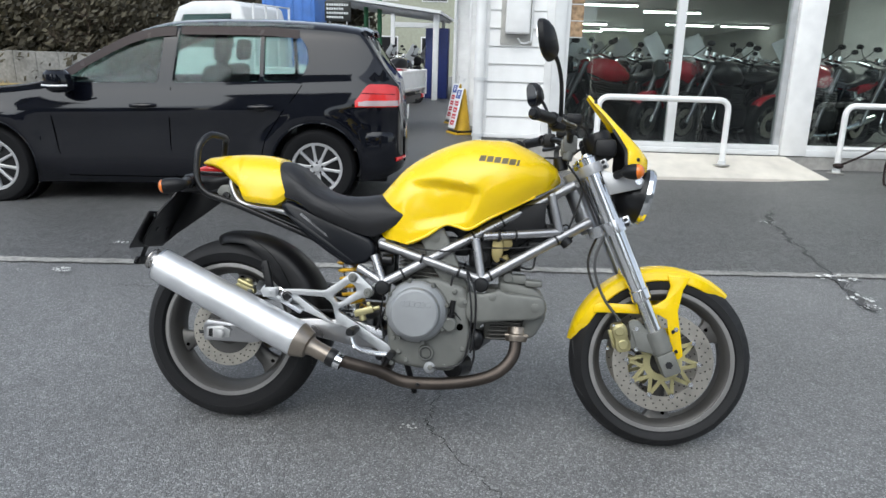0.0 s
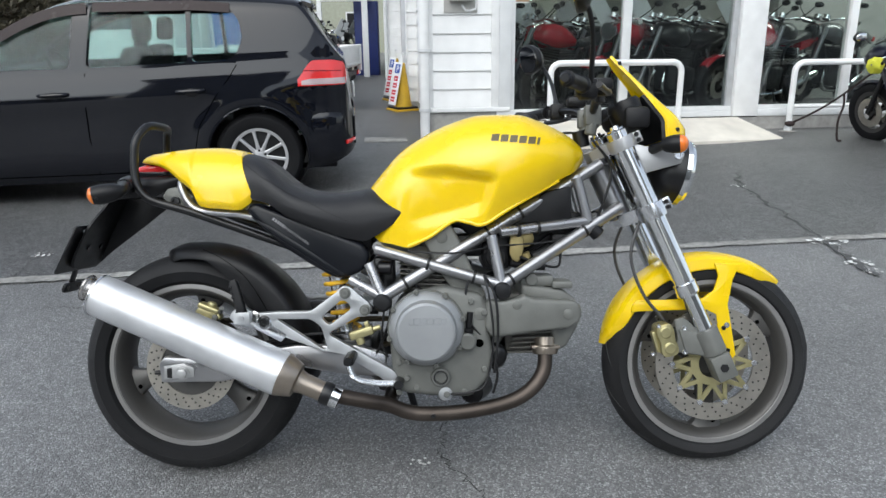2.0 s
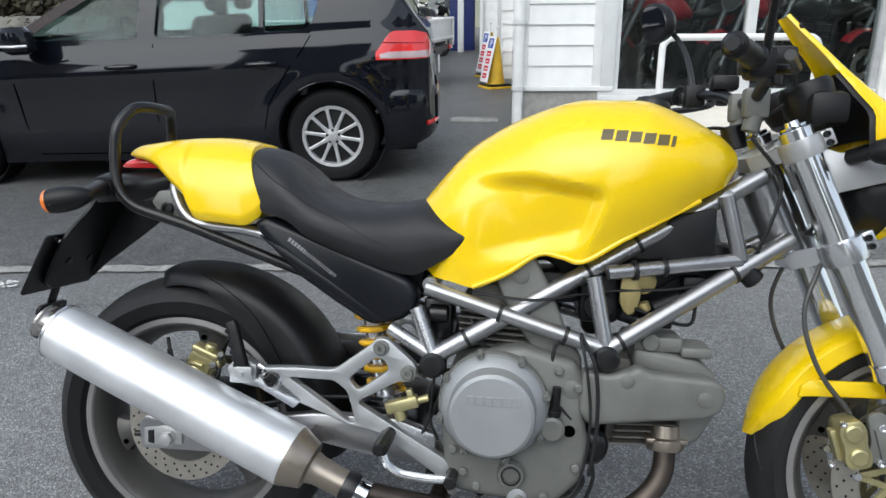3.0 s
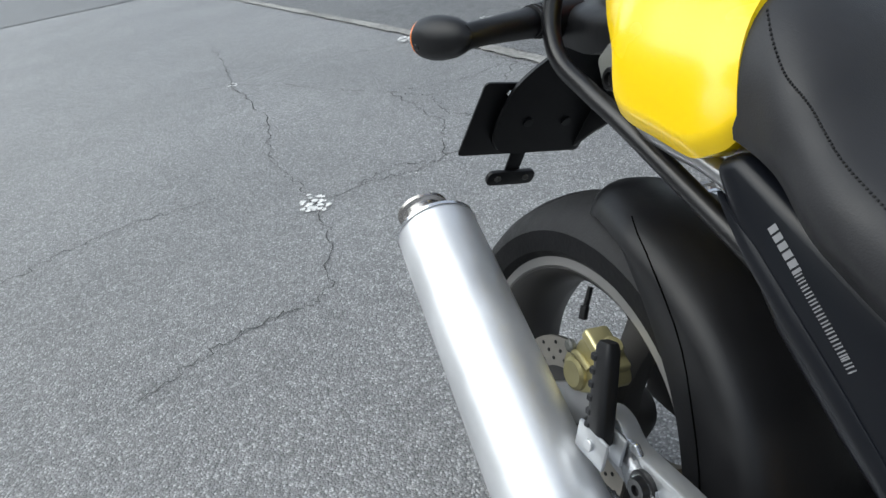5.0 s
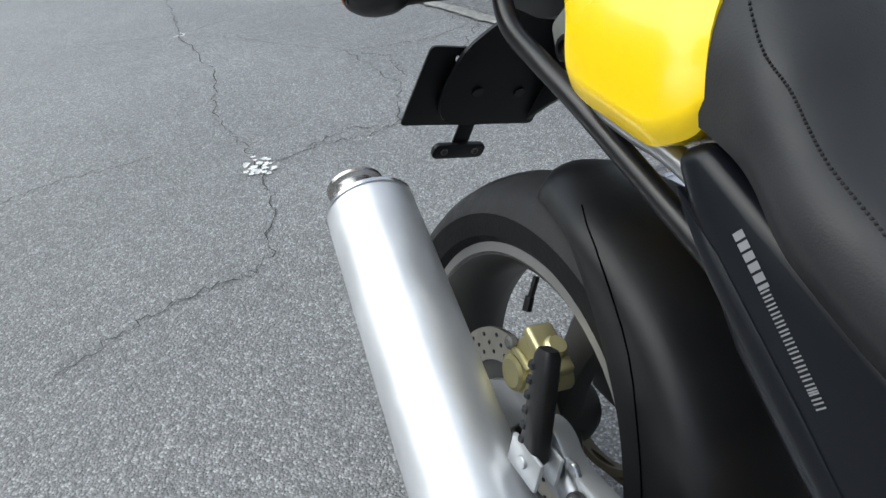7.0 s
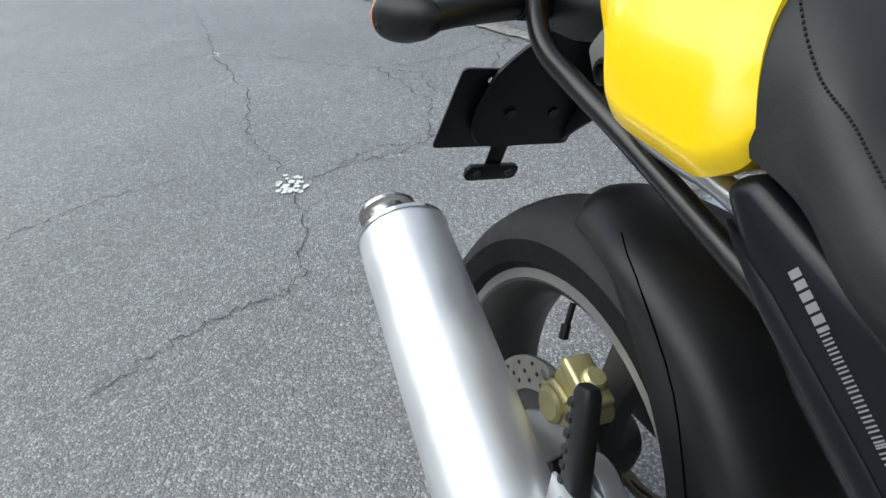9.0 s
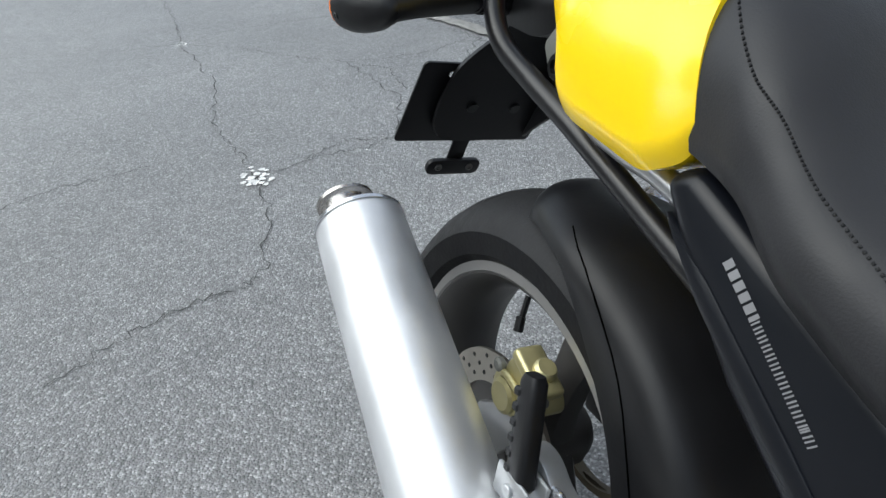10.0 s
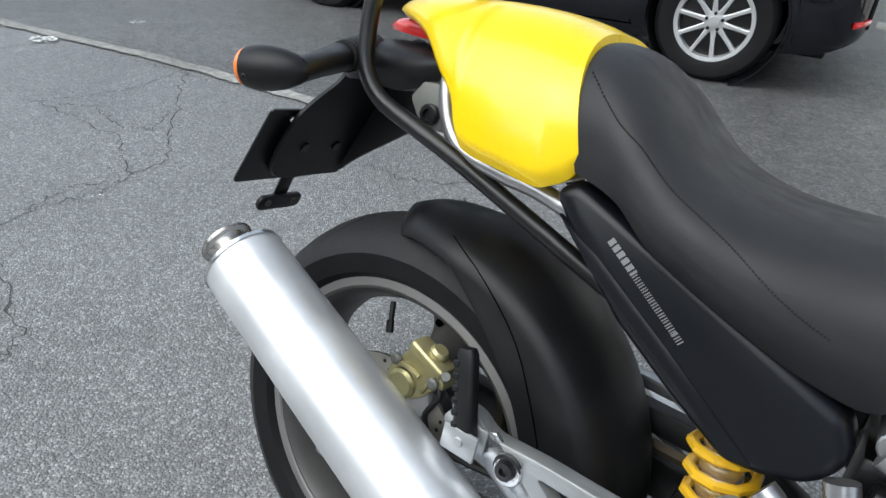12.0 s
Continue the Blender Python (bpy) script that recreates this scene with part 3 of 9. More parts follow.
# meter box
mb = thing("meter_box", "white plastic meter box with a dark window", "meter box")
mb.matrix_world = SHOP
part("back_plate", box(0.055, -0.04, 1.30, 0.40, -0.02, 2.2, 0.004), mat("grey_board", (0.5, 0.49, 0.46), 0.7), mb)
part("box_body", box(0.10, -0.16, 1.41, 0.355, -0.04, 2.0, 0.02, 3), WHITEG, mb)
part("box_window", box(0.19, -0.166, 1.78, 0.31, -0.15, 1.95, 0.006), BLACKP, mb)
part("conduit", tube([(0.385, -0.05, 2.2), (0.385, -0.05, 1.42), (0.36, -0.05, 1.33), (0.28, -0.05, 1.32), (0.24, -0.06, 1.37)], 0.011, 8, 4), WHITEG, mb)

# front beam, ceiling, inner walls, floor
tagged(shop_part("wall_over_window", box(U1 - 0.16, 0.0, 2.45, U4, 0.16, TOPZ), WHITEP), "white wall above the shop windows", "wall", kind="structure")
tagged(shop_part("wall_back", box(U0, DEPTH, 0, U4, DEPTH + 0.15, TOPZ), INWALL), "pale inner back wall of the shop", "wall", kind="structure")
tagged(shop_part("wall_end", box(U4, 0, 0, U4 + 0.15, DEPTH + 0.15, TOPZ), INWALL), "pale end wall of the shop", "wall", kind="structure")
tagged(shop_part("partition_wall", join(box(7.6, 1.6, 0.2, 7.75, DEPTH, 2.5), box(5.15, 2.5, 0.2, 7.6, 2.6, 2.5)), mat("greige_partition", (0.38, 0.375, 0.36), 0.8)), "greige partition wall inside the shop", "wall", kind="structure")
tagged(shop_part("inner_wall_lining", box(U0 + 0.17, 0.18, 0.2, U0 + 0.2, DEPTH, 2.5), INWALL), "pale lining of the shop's side wall", "wall", kind="structure")
tagged(shop_part("floor", box(U0 + 0.17, 0.02, 0.0, U4, DEPTH, 0.19), INFLOOR), "dark shop floor", "floor", kind="structure")
tagged(shop_part("ceiling", box(U0 + 0.17, 0.17, 2.5, U4, DEPTH, 2.6), CEIL), "grey boarded shop ceiling", "ceiling", kind="structure")
tagged(shop_part("roof", box(U0 - 0.5, -0.6, TOPZ, U4 + 0.4, DEPTH + 0.4, TOPZ + 0.15), ROOFM), "flat grey roof of the shop", "roof", kind="structure")

# window frames, panes and sill
win = tagged(new("window_1"), "white aluminium sliding shop window with large panes", "window", kind="structure")
win.matrix_world = SHOP
part("window_sill", join(box(U1 - 0.16, -0.05, 0.20, U3 - 0.37, 0.10, 0.255, 0.004), box(U1 - 0.16, -0.035, 0.255, U3 - 0.37, 0.10, 0.31, 0.003)), FRAMEW, win)
part("window_jamb", box(U1 - 0.14, -0.045, 0.31, U1 - 0.015, 0.10, 2.45, 0.004), FRAMEW, win)
part("window_jamb", box(U1 - 0.012, -0.01, 0.31, U1 + 0.035, 0.08, 2.45, 0.003), FRAMEW, win)
part("mullion", box(1.955, -0.012, 0.31, 2.05, 0.07, 2.45, 0.004), FRAMEW, win)
part("window_jamb", box(U2 - 0.07, -0.012, 0.31, U2 - 0.005, 0.09, 2.45, 0.004), mat("grey_jamb", (0.45, 0.46, 0.47), 0.45), win)
for a, b in ((U1 + 0.035, 1.955), (2.05, U2 - 0.07)):
    g = part("pane", box(a - 0.005, 0.026, 0.31, b + 0.005, 0.032, 2.46), SHOPGLASS, win)
    g.visible_shadow = False
tagged(shop_part("pillar", box(U2, -0.06, 0.20, U2 + 0.29, 0.16, 2.449, 0.006), WHITEG), "broad white pillar between shop windows", "pillar", kind="structure")
win2 = tagged(new("window_2"), "white-framed shop window on a low sill", "window", kind="structure")
win2.matrix_world = SHOP
part("window_sill", join(box(U2 + 0.293, -0.05, 0.195, 11.0, 0.10, 0.27, 0.004), box(U2 + 0.293, -0.03, 0.27, 11.0, 0.08, 0.315, 0.003)), FRAMEW, win2)
for u in (4.50, 7.4, 9.9):
    part("mullion", box(u, -0.025, 0.315, u + 0.085, 0.07, 2.449, 0.004), WHITEG, win2)
for a, b in ((U2 + 0.29, 4.50), (4.585, 7.4), (7.485, 9.9), (9.985, 11.0)):
    g = part("pane", box(a, 0.026, 0.31, b, 0.032, 2.449), SHOPGLASS, win2)
    g.visible_shadow = False
tagged(shop_part("wall_front_far", box(11.0, 0.0, 0.0, U4, 0.16, 2.45), WHITEP), "white front wall at the far end of the shop", "wall", kind="structure")

# poster on the glass
ps = thing("poster", "small brown picture poster on the window", "poster")
ps.matrix_world = SHOP
part("sheet", box(0.80, 0.010, 1.40, 0.945, 0.014, 2.1), POSTER, ps)
for k in range(5):
    part("border_line", box(0.795, 0.006, 1.395 + k * 0.17, 0.95, 0.010, 1.405 + k * 0.17), PAPER, ps)

# ceiling tubes in the shop
lamp0 = thing("ceiling_lamp", "bare fluorescent strip lamp under the shop ceiling", "ceiling lamp", "strip lamps")
part("housing", box(-0.62, -0.06, 0.03, 0.62, 0.06, 0.08, 0.01), FRAMEW, lamp0)
part("tube", cyl((-0.6, 0, 0.012), (0.6, 0, 0.012), 0.016), TUBEL, lamp0)
spots = [(1.05, 3.6, 75), (1.6, 11.0, 0), (3.0, 11.0, 0), (4.4, 12.6, 0), (3.4, 13.4, 0), (1.2, 13.4, 0), (5.6, 10.5, 0), (7.0, 10.5, 0), (5.5, 1.4, 0), (6.9, 1.9, 0), (4.2, 7.5, 0), (2.6, 6.5, 0), (8.8, 1.9, 0)]
for i, (u, v, a) in enumerate(spots):
    m = SHOP @ pose(u, v, 2.42, 0, 0, a)
    if i == 0:
        lamp0.matrix_world = m
    else:
        copy_thing(lamp0, m)
for i, (u, v) in enumerate(((1.8, 5.0), (3.5, 11.0), (6.3, 1.3))):
    la = bpy.data.lights.new("shop_tube_light", "AREA")
    la.shape, la.size, la.size_y, la.energy, la.color = "RECTANGLE", 2.6, 0.5, (110, 135, 40)[i], (0.95, 1.0, 0.95)
    new("shop_tube_light", la).matrix_world = SHOP @ pose(u, v, 2.36)

# inner furniture: cabinets and shelves at the back
for i, (u, w, h) in enumerate(((1.0, 0.9, 1.2), (2.2, 1.1, 2.0), (4.4, 1.6, 1.5), (6.2, 0.9, 1.9))):
    sh = thing("shelf", "grey goods shelf against the back wall", "shelf", "shelves at the back")
    sh.matrix_world = SHOP @ Matrix.Translation((u, DEPTH - 0.45, 0.19))
    part("case", join(box(0, 0, 0, 0.03, 0.4, h), box(w - 0.03, 0, 0, w, 0.4, h), box(0.03, 0.38, 0, w - 0.03, 0.4, h)), FRAMEW, sh)
    for k in range(4):
        part("shelf_board", box(0.03, 0, 0.05 + k * (h - 0.1) / 3, w - 0.03, 0.37, 0.08 + k * (h - 0.1) / 3), FRAMEW, sh)

# ramp in front of the window
rm = bmesh.new()
pr = [(fa(2.0), -0.74), (fa(4.37), -0.60), (fa(4.12), -0.055), (fa(1.6), -0.055)]
zt = [0.008, 0.008, 0.19, 0.19]
a = [rm.verts.new((x, y, z)) for (x, y), z in zip(pr, zt)]
b = [rm.verts.new((x, y, -0.05)) for x, y in pr]
rm.faces.new(a)
rm.faces.new(b[::-1])
for k in range(4):
    rm.faces.new((a[k], b[k], b[(k + 1) % 4], a[(k + 1) % 4]))
tagged(shop_part("ramp", bevel(rm, 0.008), CREAM), "cream painted concrete ramp before the shop window", "ramp", kind="structure")


def hoop_rail(name, u0, u1, y, zb, top, label):
    """A bent tube guard with base plates."""
    t = thing(name, label, "guard rail", "white hoop rails")
    r = 0.1
    p = [(u0, y, zb)]
    for k in range(7):
        a = math.pi - k / 6 * math.pi / 2
        p.append((u0 + r + r * math.cos(a), y, top - r + r * math.sin(a)))
    for k in range(7):
        a = math.pi / 2 - k / 6 * math.pi / 2
        p.append((u1 - r + r * math.cos(a), y, top - r + r * math.sin(a)))
    p.append((u1, y, zb))
    part("hoop", tube(p, 0.031, 14), WHITEG, t)
    for u in (u0, u1):
        part("base_plate", lathe([(0, 0), (0.085, 0), (0.085, 0.006), (0.04, 0.012), (0, 0.012)], (u, y, zb), (0, 0, 1), 20), CONCRETE, t)
        part("collar", lathe([(0.03, 0.012), (0.042, 0.012), (0.040, 0.05), (0.03, 0.05)], (u, y, zb), (0, 0, 1), 16, True), FRAMEW, t)
    return t


hoop_rail("guard_rail", fa(1.93), fa(3.30), -0.36, 0.105, 0.79, "white painted steel hoop rail on the ramp").matrix_world = SHOP
r2 = hoop_rail("guard_rail", fa(4.60), fa(6.1), -0.26, 0.045, 0.77, "white painted hoop rail tied with a brown strap")
part("cross_bar", tube([(fa(4.60), -0.26, 0.31), (fa(6.1), -0.26, 0.31)], 0.018, 10), WHITEG, r2)
r2.matrix_world = SHOP
# unseen plain blocks added behind the camera to shape reflections and low skylight
PLAIN = mat("plain_render_wall", (0.27, 0.265, 0.25), 0.9, var2=0.15)
for x0, x1, h in ((-40, -27, 11.5), (-25.2, -20.5, 5.2), (-18.2, -12.6, 10.0), (-11.0, -6.6, 3.6), (-4.8, 0.8, 9.5), (2.4, 7.6, 4.2), (9.6, 16, 10.0), (17.8, 34, 8.0)):
    tagged(part("reflection_block", join(box(x0, -22, -0.3, x1, -15, h - 0.25), box(x0 - 0.3, -22.3, h - 0.25, x1 + 0.3, -14.6, h, 0.02)), PLAIN), "unseen plain building added behind the camera for reflections", "building", kind="structure")

# ---------------------------------------------------------------- the yellow motorcycle, on its side stand
LEAN_BIKE = 14.3
bike = thing("motorcycle", "yellow naked motorcycle with silver trellis frame on side stand", "motorcycle")
bike.matrix_world = Matrix.Translation((0, 0.04, 0)) @ Matrix.Rotation(radians(-1.35), 4, "Z") @ Matrix.Rotation(radians(-LEAN_BIKE), 4, "X") @ Matrix.Translation((-0.006, 0, -0.006))
RX, RZ, RR = -0.006, 0.302, 0.310     # rear axle and tyre radius
FX, FZ, FR = 1.442, 0.294, 0.293   # front axle and tyre radius


def tyre_profile(R, w, bead):
    h = w / 2
    s = [(bead, h * 0.78), (bead + 0.012, h * 0.95), (R - (R - bead) * 0.55, h * 1.0), (R - 0.030, h * 0.90), (R - 0.016, h * 0.68), (R - 0.0055, h * 0.38), (R - 0.001, h * 0.14), (R, 0)]
    return s + [(r, -y) for r, y in s[-2::-1]]


def wheel(name, X, Z, R, w, spokes, phase, valve, parent, label, bead=0.224):
    hw = w / 2
    # rim well as a closed ring
    prof = [(bead + 0.004, hw * 0.80), (bead + 0.006, hw * 0.72), (bead - 0.008, hw * 0.66), (bead - 0.018, hw * 0.45), (bead - 0.028, hw * 0.3), (bead - 0.028, -hw * 0.3), (bead - 0.018, -hw * 0.45),
            (bead - 0.008, -hw * 0.66), (bead + 0.006, -hw * 0.72), (bead + 0.004, -hw * 0.80), (bead - 0.012, -hw * 0.80), (bead - 0.020, -hw * 0.7), (bead - 0.026, -hw * 0.5), (bead - 0.034, -hw * 0.3),
            (bead - 0.034, hw * 0.3), (bead - 0.026, hw * 0.5), (bead - 0.020, hw * 0.7), (bead - 0.012, hw * 0.80)]
    hub = [lathe([(0.0, -hw * 0.7), (0.036, -hw * 0.7), (0.045, -hw * 0.5), (0.045, hw * 0.5), (0.036, hw * 0.7), (0, hw * 0.7)], (X, 0, Z), (0, 1, 0), 28)]
    arms = []
    for k in range(spokes):
        a = radians(phase + 360 / spokes * k)
        rings = []
        for r, wd, th in ((0.03, 0.036, 0.028), (0.07, 0.026, 0.024), (0.12, 0.024, 0.020), (0.158, 0.028, 0.020), (0.180, 0.038, 0.021), (0.196, 0.056, 0.024)):
            sec = []
            for q in range(12):
                b = 2 * math.pi * q / 12
                sec.append((wd * math.copysign(abs(math.cos(b)) ** 0.7, math.cos(b)), th * math.copysign(abs(math.sin(b)) ** 0.7, math.sin(b))))
            rings.append([(X + r * math.cos(a) - u * math.sin(a), v, Z + r * math.sin(a) + u * math.cos(a)) for u, v in sec])
        arms.append(loft(rings))
    rim = part(name, lathe(prof, (X, 0, Z), (0, 1, 0), 64, True), RIM, parent, label)
    part("hub", hub[0], RIM, rim)
    pieces("spoke_hole", [lathe([(0, 0), (0.006, 0), (0.006, 0.002), (0, 0.002)], (X + 0.178 * math.cos(radians(phase + 360 / spokes * k + 5)), -0.0225, Z + 0.178 * math.sin(radians(phase + 360 / spokes * k + 5))), (0, -1, 0), 12) for k in range(spokes)], GAP, rim)
    pieces("spoke", arms, RIM, rim)
    part("tyre", lathe(tyre_profile(R, w, bead) + [(bead - 0.004, -hw * 0.66), (bead - 0.004, hw * 0.66)], (X, 0, Z), (0, 1, 0), 96, True), RUBBER, rim, "black worn sport tyre")
    for s in (-1, 1):
        part("rim_lip", lathe([(bead - 0.010, hw * 0.805 * s), (bead + 0.004, hw * 0.805 * s), (bead + 0.006, hw * 0.83 * s), (bead - 0.008, hw * 0.84 * s)], (X, 0, Z), (0, 1, 0), 64, True), RIMLIP, rim)
    tread = [p for p in tyre_profile(R, w, bead) if p[0] > R - 0.052]
    part("tread", lathe([(r + 0.0005, y * 1.003) for r, y in tread] + [(r - 0.004, y * 0.97) for r, y in tread[::-1]], (X, 0, Z), (0, 1, 0), 96, True), WORN, rim, "worn grey tread band")
    # tread grooves cut as slim dark channels
    gs = []
    for k in range(13):
        for s in (-1, 1):
            pts = []
            for j in range(7):
                t = j / 6
                y = s * hw * (0.16 + 0.66 * t)
                a = 2 * math.pi * (k + (0.5 if s > 0 else 0)) / 13 + 0.34 * t
                pr = tyre_profile(R, w, bead)
                rr = np.interp(abs(y), [p[1] for p in pr[:8]][::-1], [p[0] for p in pr[:8]][::-1])
                pts.append((X + (rr - 0.0003) * math.cos(a), y, Z + (rr - 0.0003) * math.sin(a)))
            gs.append(tube(pts, [0.001, 0.0017, 0.002, 0.002, 0.0018, 0.0014, 0.0008], 5))
    tagged(part("tread_groove", join(*gs), CABLE, rim), kind="stuff")
    a = radians(valve)
    part("valve", join(cyl((X + 0.182 * math.cos(a), -0.02, Z + 0.182 * math.sin(a)), (X + 0.155 * math.cos(a), -0.03, Z + 0.155 * math.sin(a)), 0.004, 8), cyl((X + 0.158 * math.cos(a), -0.03, Z + 0.158 * math.sin(a)), (X + 0.14 * math.cos(a), -0.035, Z + 0.14 * math.sin(a)), 0.006, 8)), BLACKP, rim)
    return rim


wheel("front_wheel", FX, FZ, FR, 0.120, 3, 32, 94, bike, "bronze-grey cast front wheel", 0.229)
wheel("rear_wheel", RX, RZ, RR, 0.160, 3, 198, 110, bike, "bronze-grey cast rear wheel")


def disc(X, Z, y, r0, r1, holes, parent, carrier, material=STEEL):
    d = part("brake_disc", lathe([(r0, y - 0.0025), (r1, y - 0.0025), (r1, y + 0.0025), (r0, y + 0.0025)], (X, 0, Z), (0, 1, 0), 72, True), material, parent, "drilled steel brake disc")
    hs = []
    for k in range(holes):
        for j in range(3):
            a = 2 * math.pi * (k + j * 0.33) / holes
            r = r0 + (r1 - r0) * (0.25 + 0.27 * j)
            hs.append(lathe([(0, -0.0032), (0.0027, -0.0032), (0.0027, 0.0032), (0, 0.0032)], (X + r * math.cos(a), y, Z + r * math.sin(a)), (0, 1, 0), 8))
    tagged(part("drill_hole", join(*hs), CABLE, d), kind="stuff")
    if carrier:
        cs = [lathe([(0.040, y - 0.004), (0.062, y - 0.004), (0.062, y + 0.004), (0.040, y + 0.004)], (X, 0, Z), (0, 1, 0), 40, True)]
        n = 10
        for k in range(n):
            a = 2 * math.pi * k / n
            for da in (-0.2, 0.2):
                p0 = Vector((X + 0.058 * math.cos(a + da * 1.6), y, Z + 0.058 * math.sin(a + da * 1.6)))
                p1 = Vector((X + (r0 + 0.001) * math.cos(a), y, Z + (r0 + 0.001) * math.sin(a)))
                t = (p1 - p0).normalized()
                s = Vector((-t.z, 0, t.x)) * 0.006
                e = Vector((0, 0.0035, 0))
                cs.append(loft([[p0 + s + e, p0 - s + e, p0 - s - e, p0 + s - e], [p1 + s + e, p1 - s + e, p1 - s - e, p1 + s - e]]))
        part("disc_carrier", cs[0], GOLD, d, "gold disc carrier")
        pieces("carrier_arm", cs[1:], GOLD, d)
        pieces("bobbin", [lathe([(0, -0.007), (0.007, -0.007), (0.009, -0.004), (0.009, 0.004), (0.007, 0.007), (0, 0.007)], (X + (r0 + 0.002) * math.cos(2 * math.pi * k / n), y, Z + (r0 + 0.002) * math.sin(2 * math.pi * k / n)), (0, 1, 0), 10) for k in range(n)], ALU, d)
    return d


for s in (-1, 1):
    disc(FX, FZ, s * 0.068, 0.112, 0.160, 28, bike, True)
disc(RX, RZ, -0.070, 0.082, 0.1225, 24, bike, False)
part("rear_disc_hub", lathe([(0, -0.078), (0.04, -0.078), (0.05, -0.068), (0.084, -0.068), (0.084, -0.063), (0, -0.063)], (RX, 0, RZ), (0, 1, 0), 36), RIM, bike)

def holed_plate(outer, holes, y0, y1, bev=0.004):
    """A plate with windows, from one curve filled in 2D."""
    cu = bpy.data.curves.new("t", "CURVE")
    cu.dimensions, cu.fill_mode = "2D", "BOTH"
    cu.extrude, cu.bevel_depth, cu.bevel_resolution = abs(y1 - y0) / 2 - bev, bev, 1
    cu.offset = -bev
    for o in [outer] + holes:
        sp = cu.splines.new("POLY")
        sp.points.add(len(o) - 1)
        sp.use_cyclic_u = True
        for p, (x, z) in zip(sp.points, o):
            p.co = (x, z, 0, 1)
    ob = bpy.data.objects.new("t", cu)
    me = bpy.data.meshes.new_from_object(ob)
    bm = bmesh.new()
    bm.from_mesh(me)
    bpy.data.objects.remove(ob)
    bpy.data.curves.remove(cu)
    bpy.data.meshes.remove(me)
    bmesh.ops.remove_doubles(bm, verts=bm.verts, dist=1e-5)
    bm.transform(Matrix(((1, 0, 0, 0), (0, 0, 1, (y0 + y1) / 2), (0, 1, 0, 0), (0, 0, 0, 1))))
    return bm


def softened(o, r=0.010, n=3):
    """Rounds the corners of an outline."""
    res = []
    for i, p in enumerate(o):
        a, b, c = Vector(o[i - 1]), Vector(p), Vector(o[(i + 1) % len(o)])
        k = min(r, (a - b).length * 0.45, (c - b).length * 0.45)
        s, e = b + (a - b).normalized() * k, b + (c - b).normalized() * k
        for j in range(n + 1):
            t = j / n
            q = s * (1 - t) ** 2 + b * 2 * t * (1 - t) + e * t * t
            res.append((q.x, q.y))
    return res


# fork
FT = Vector((1.158, 0, 0.930))
FB = Vector((1.438, 0, 0.322))
fd = (FB - FT).normalized()


def fork_pt(t, y=0.0):
    p = FT + fd * t
    return Vector((p.x, y, p.z))


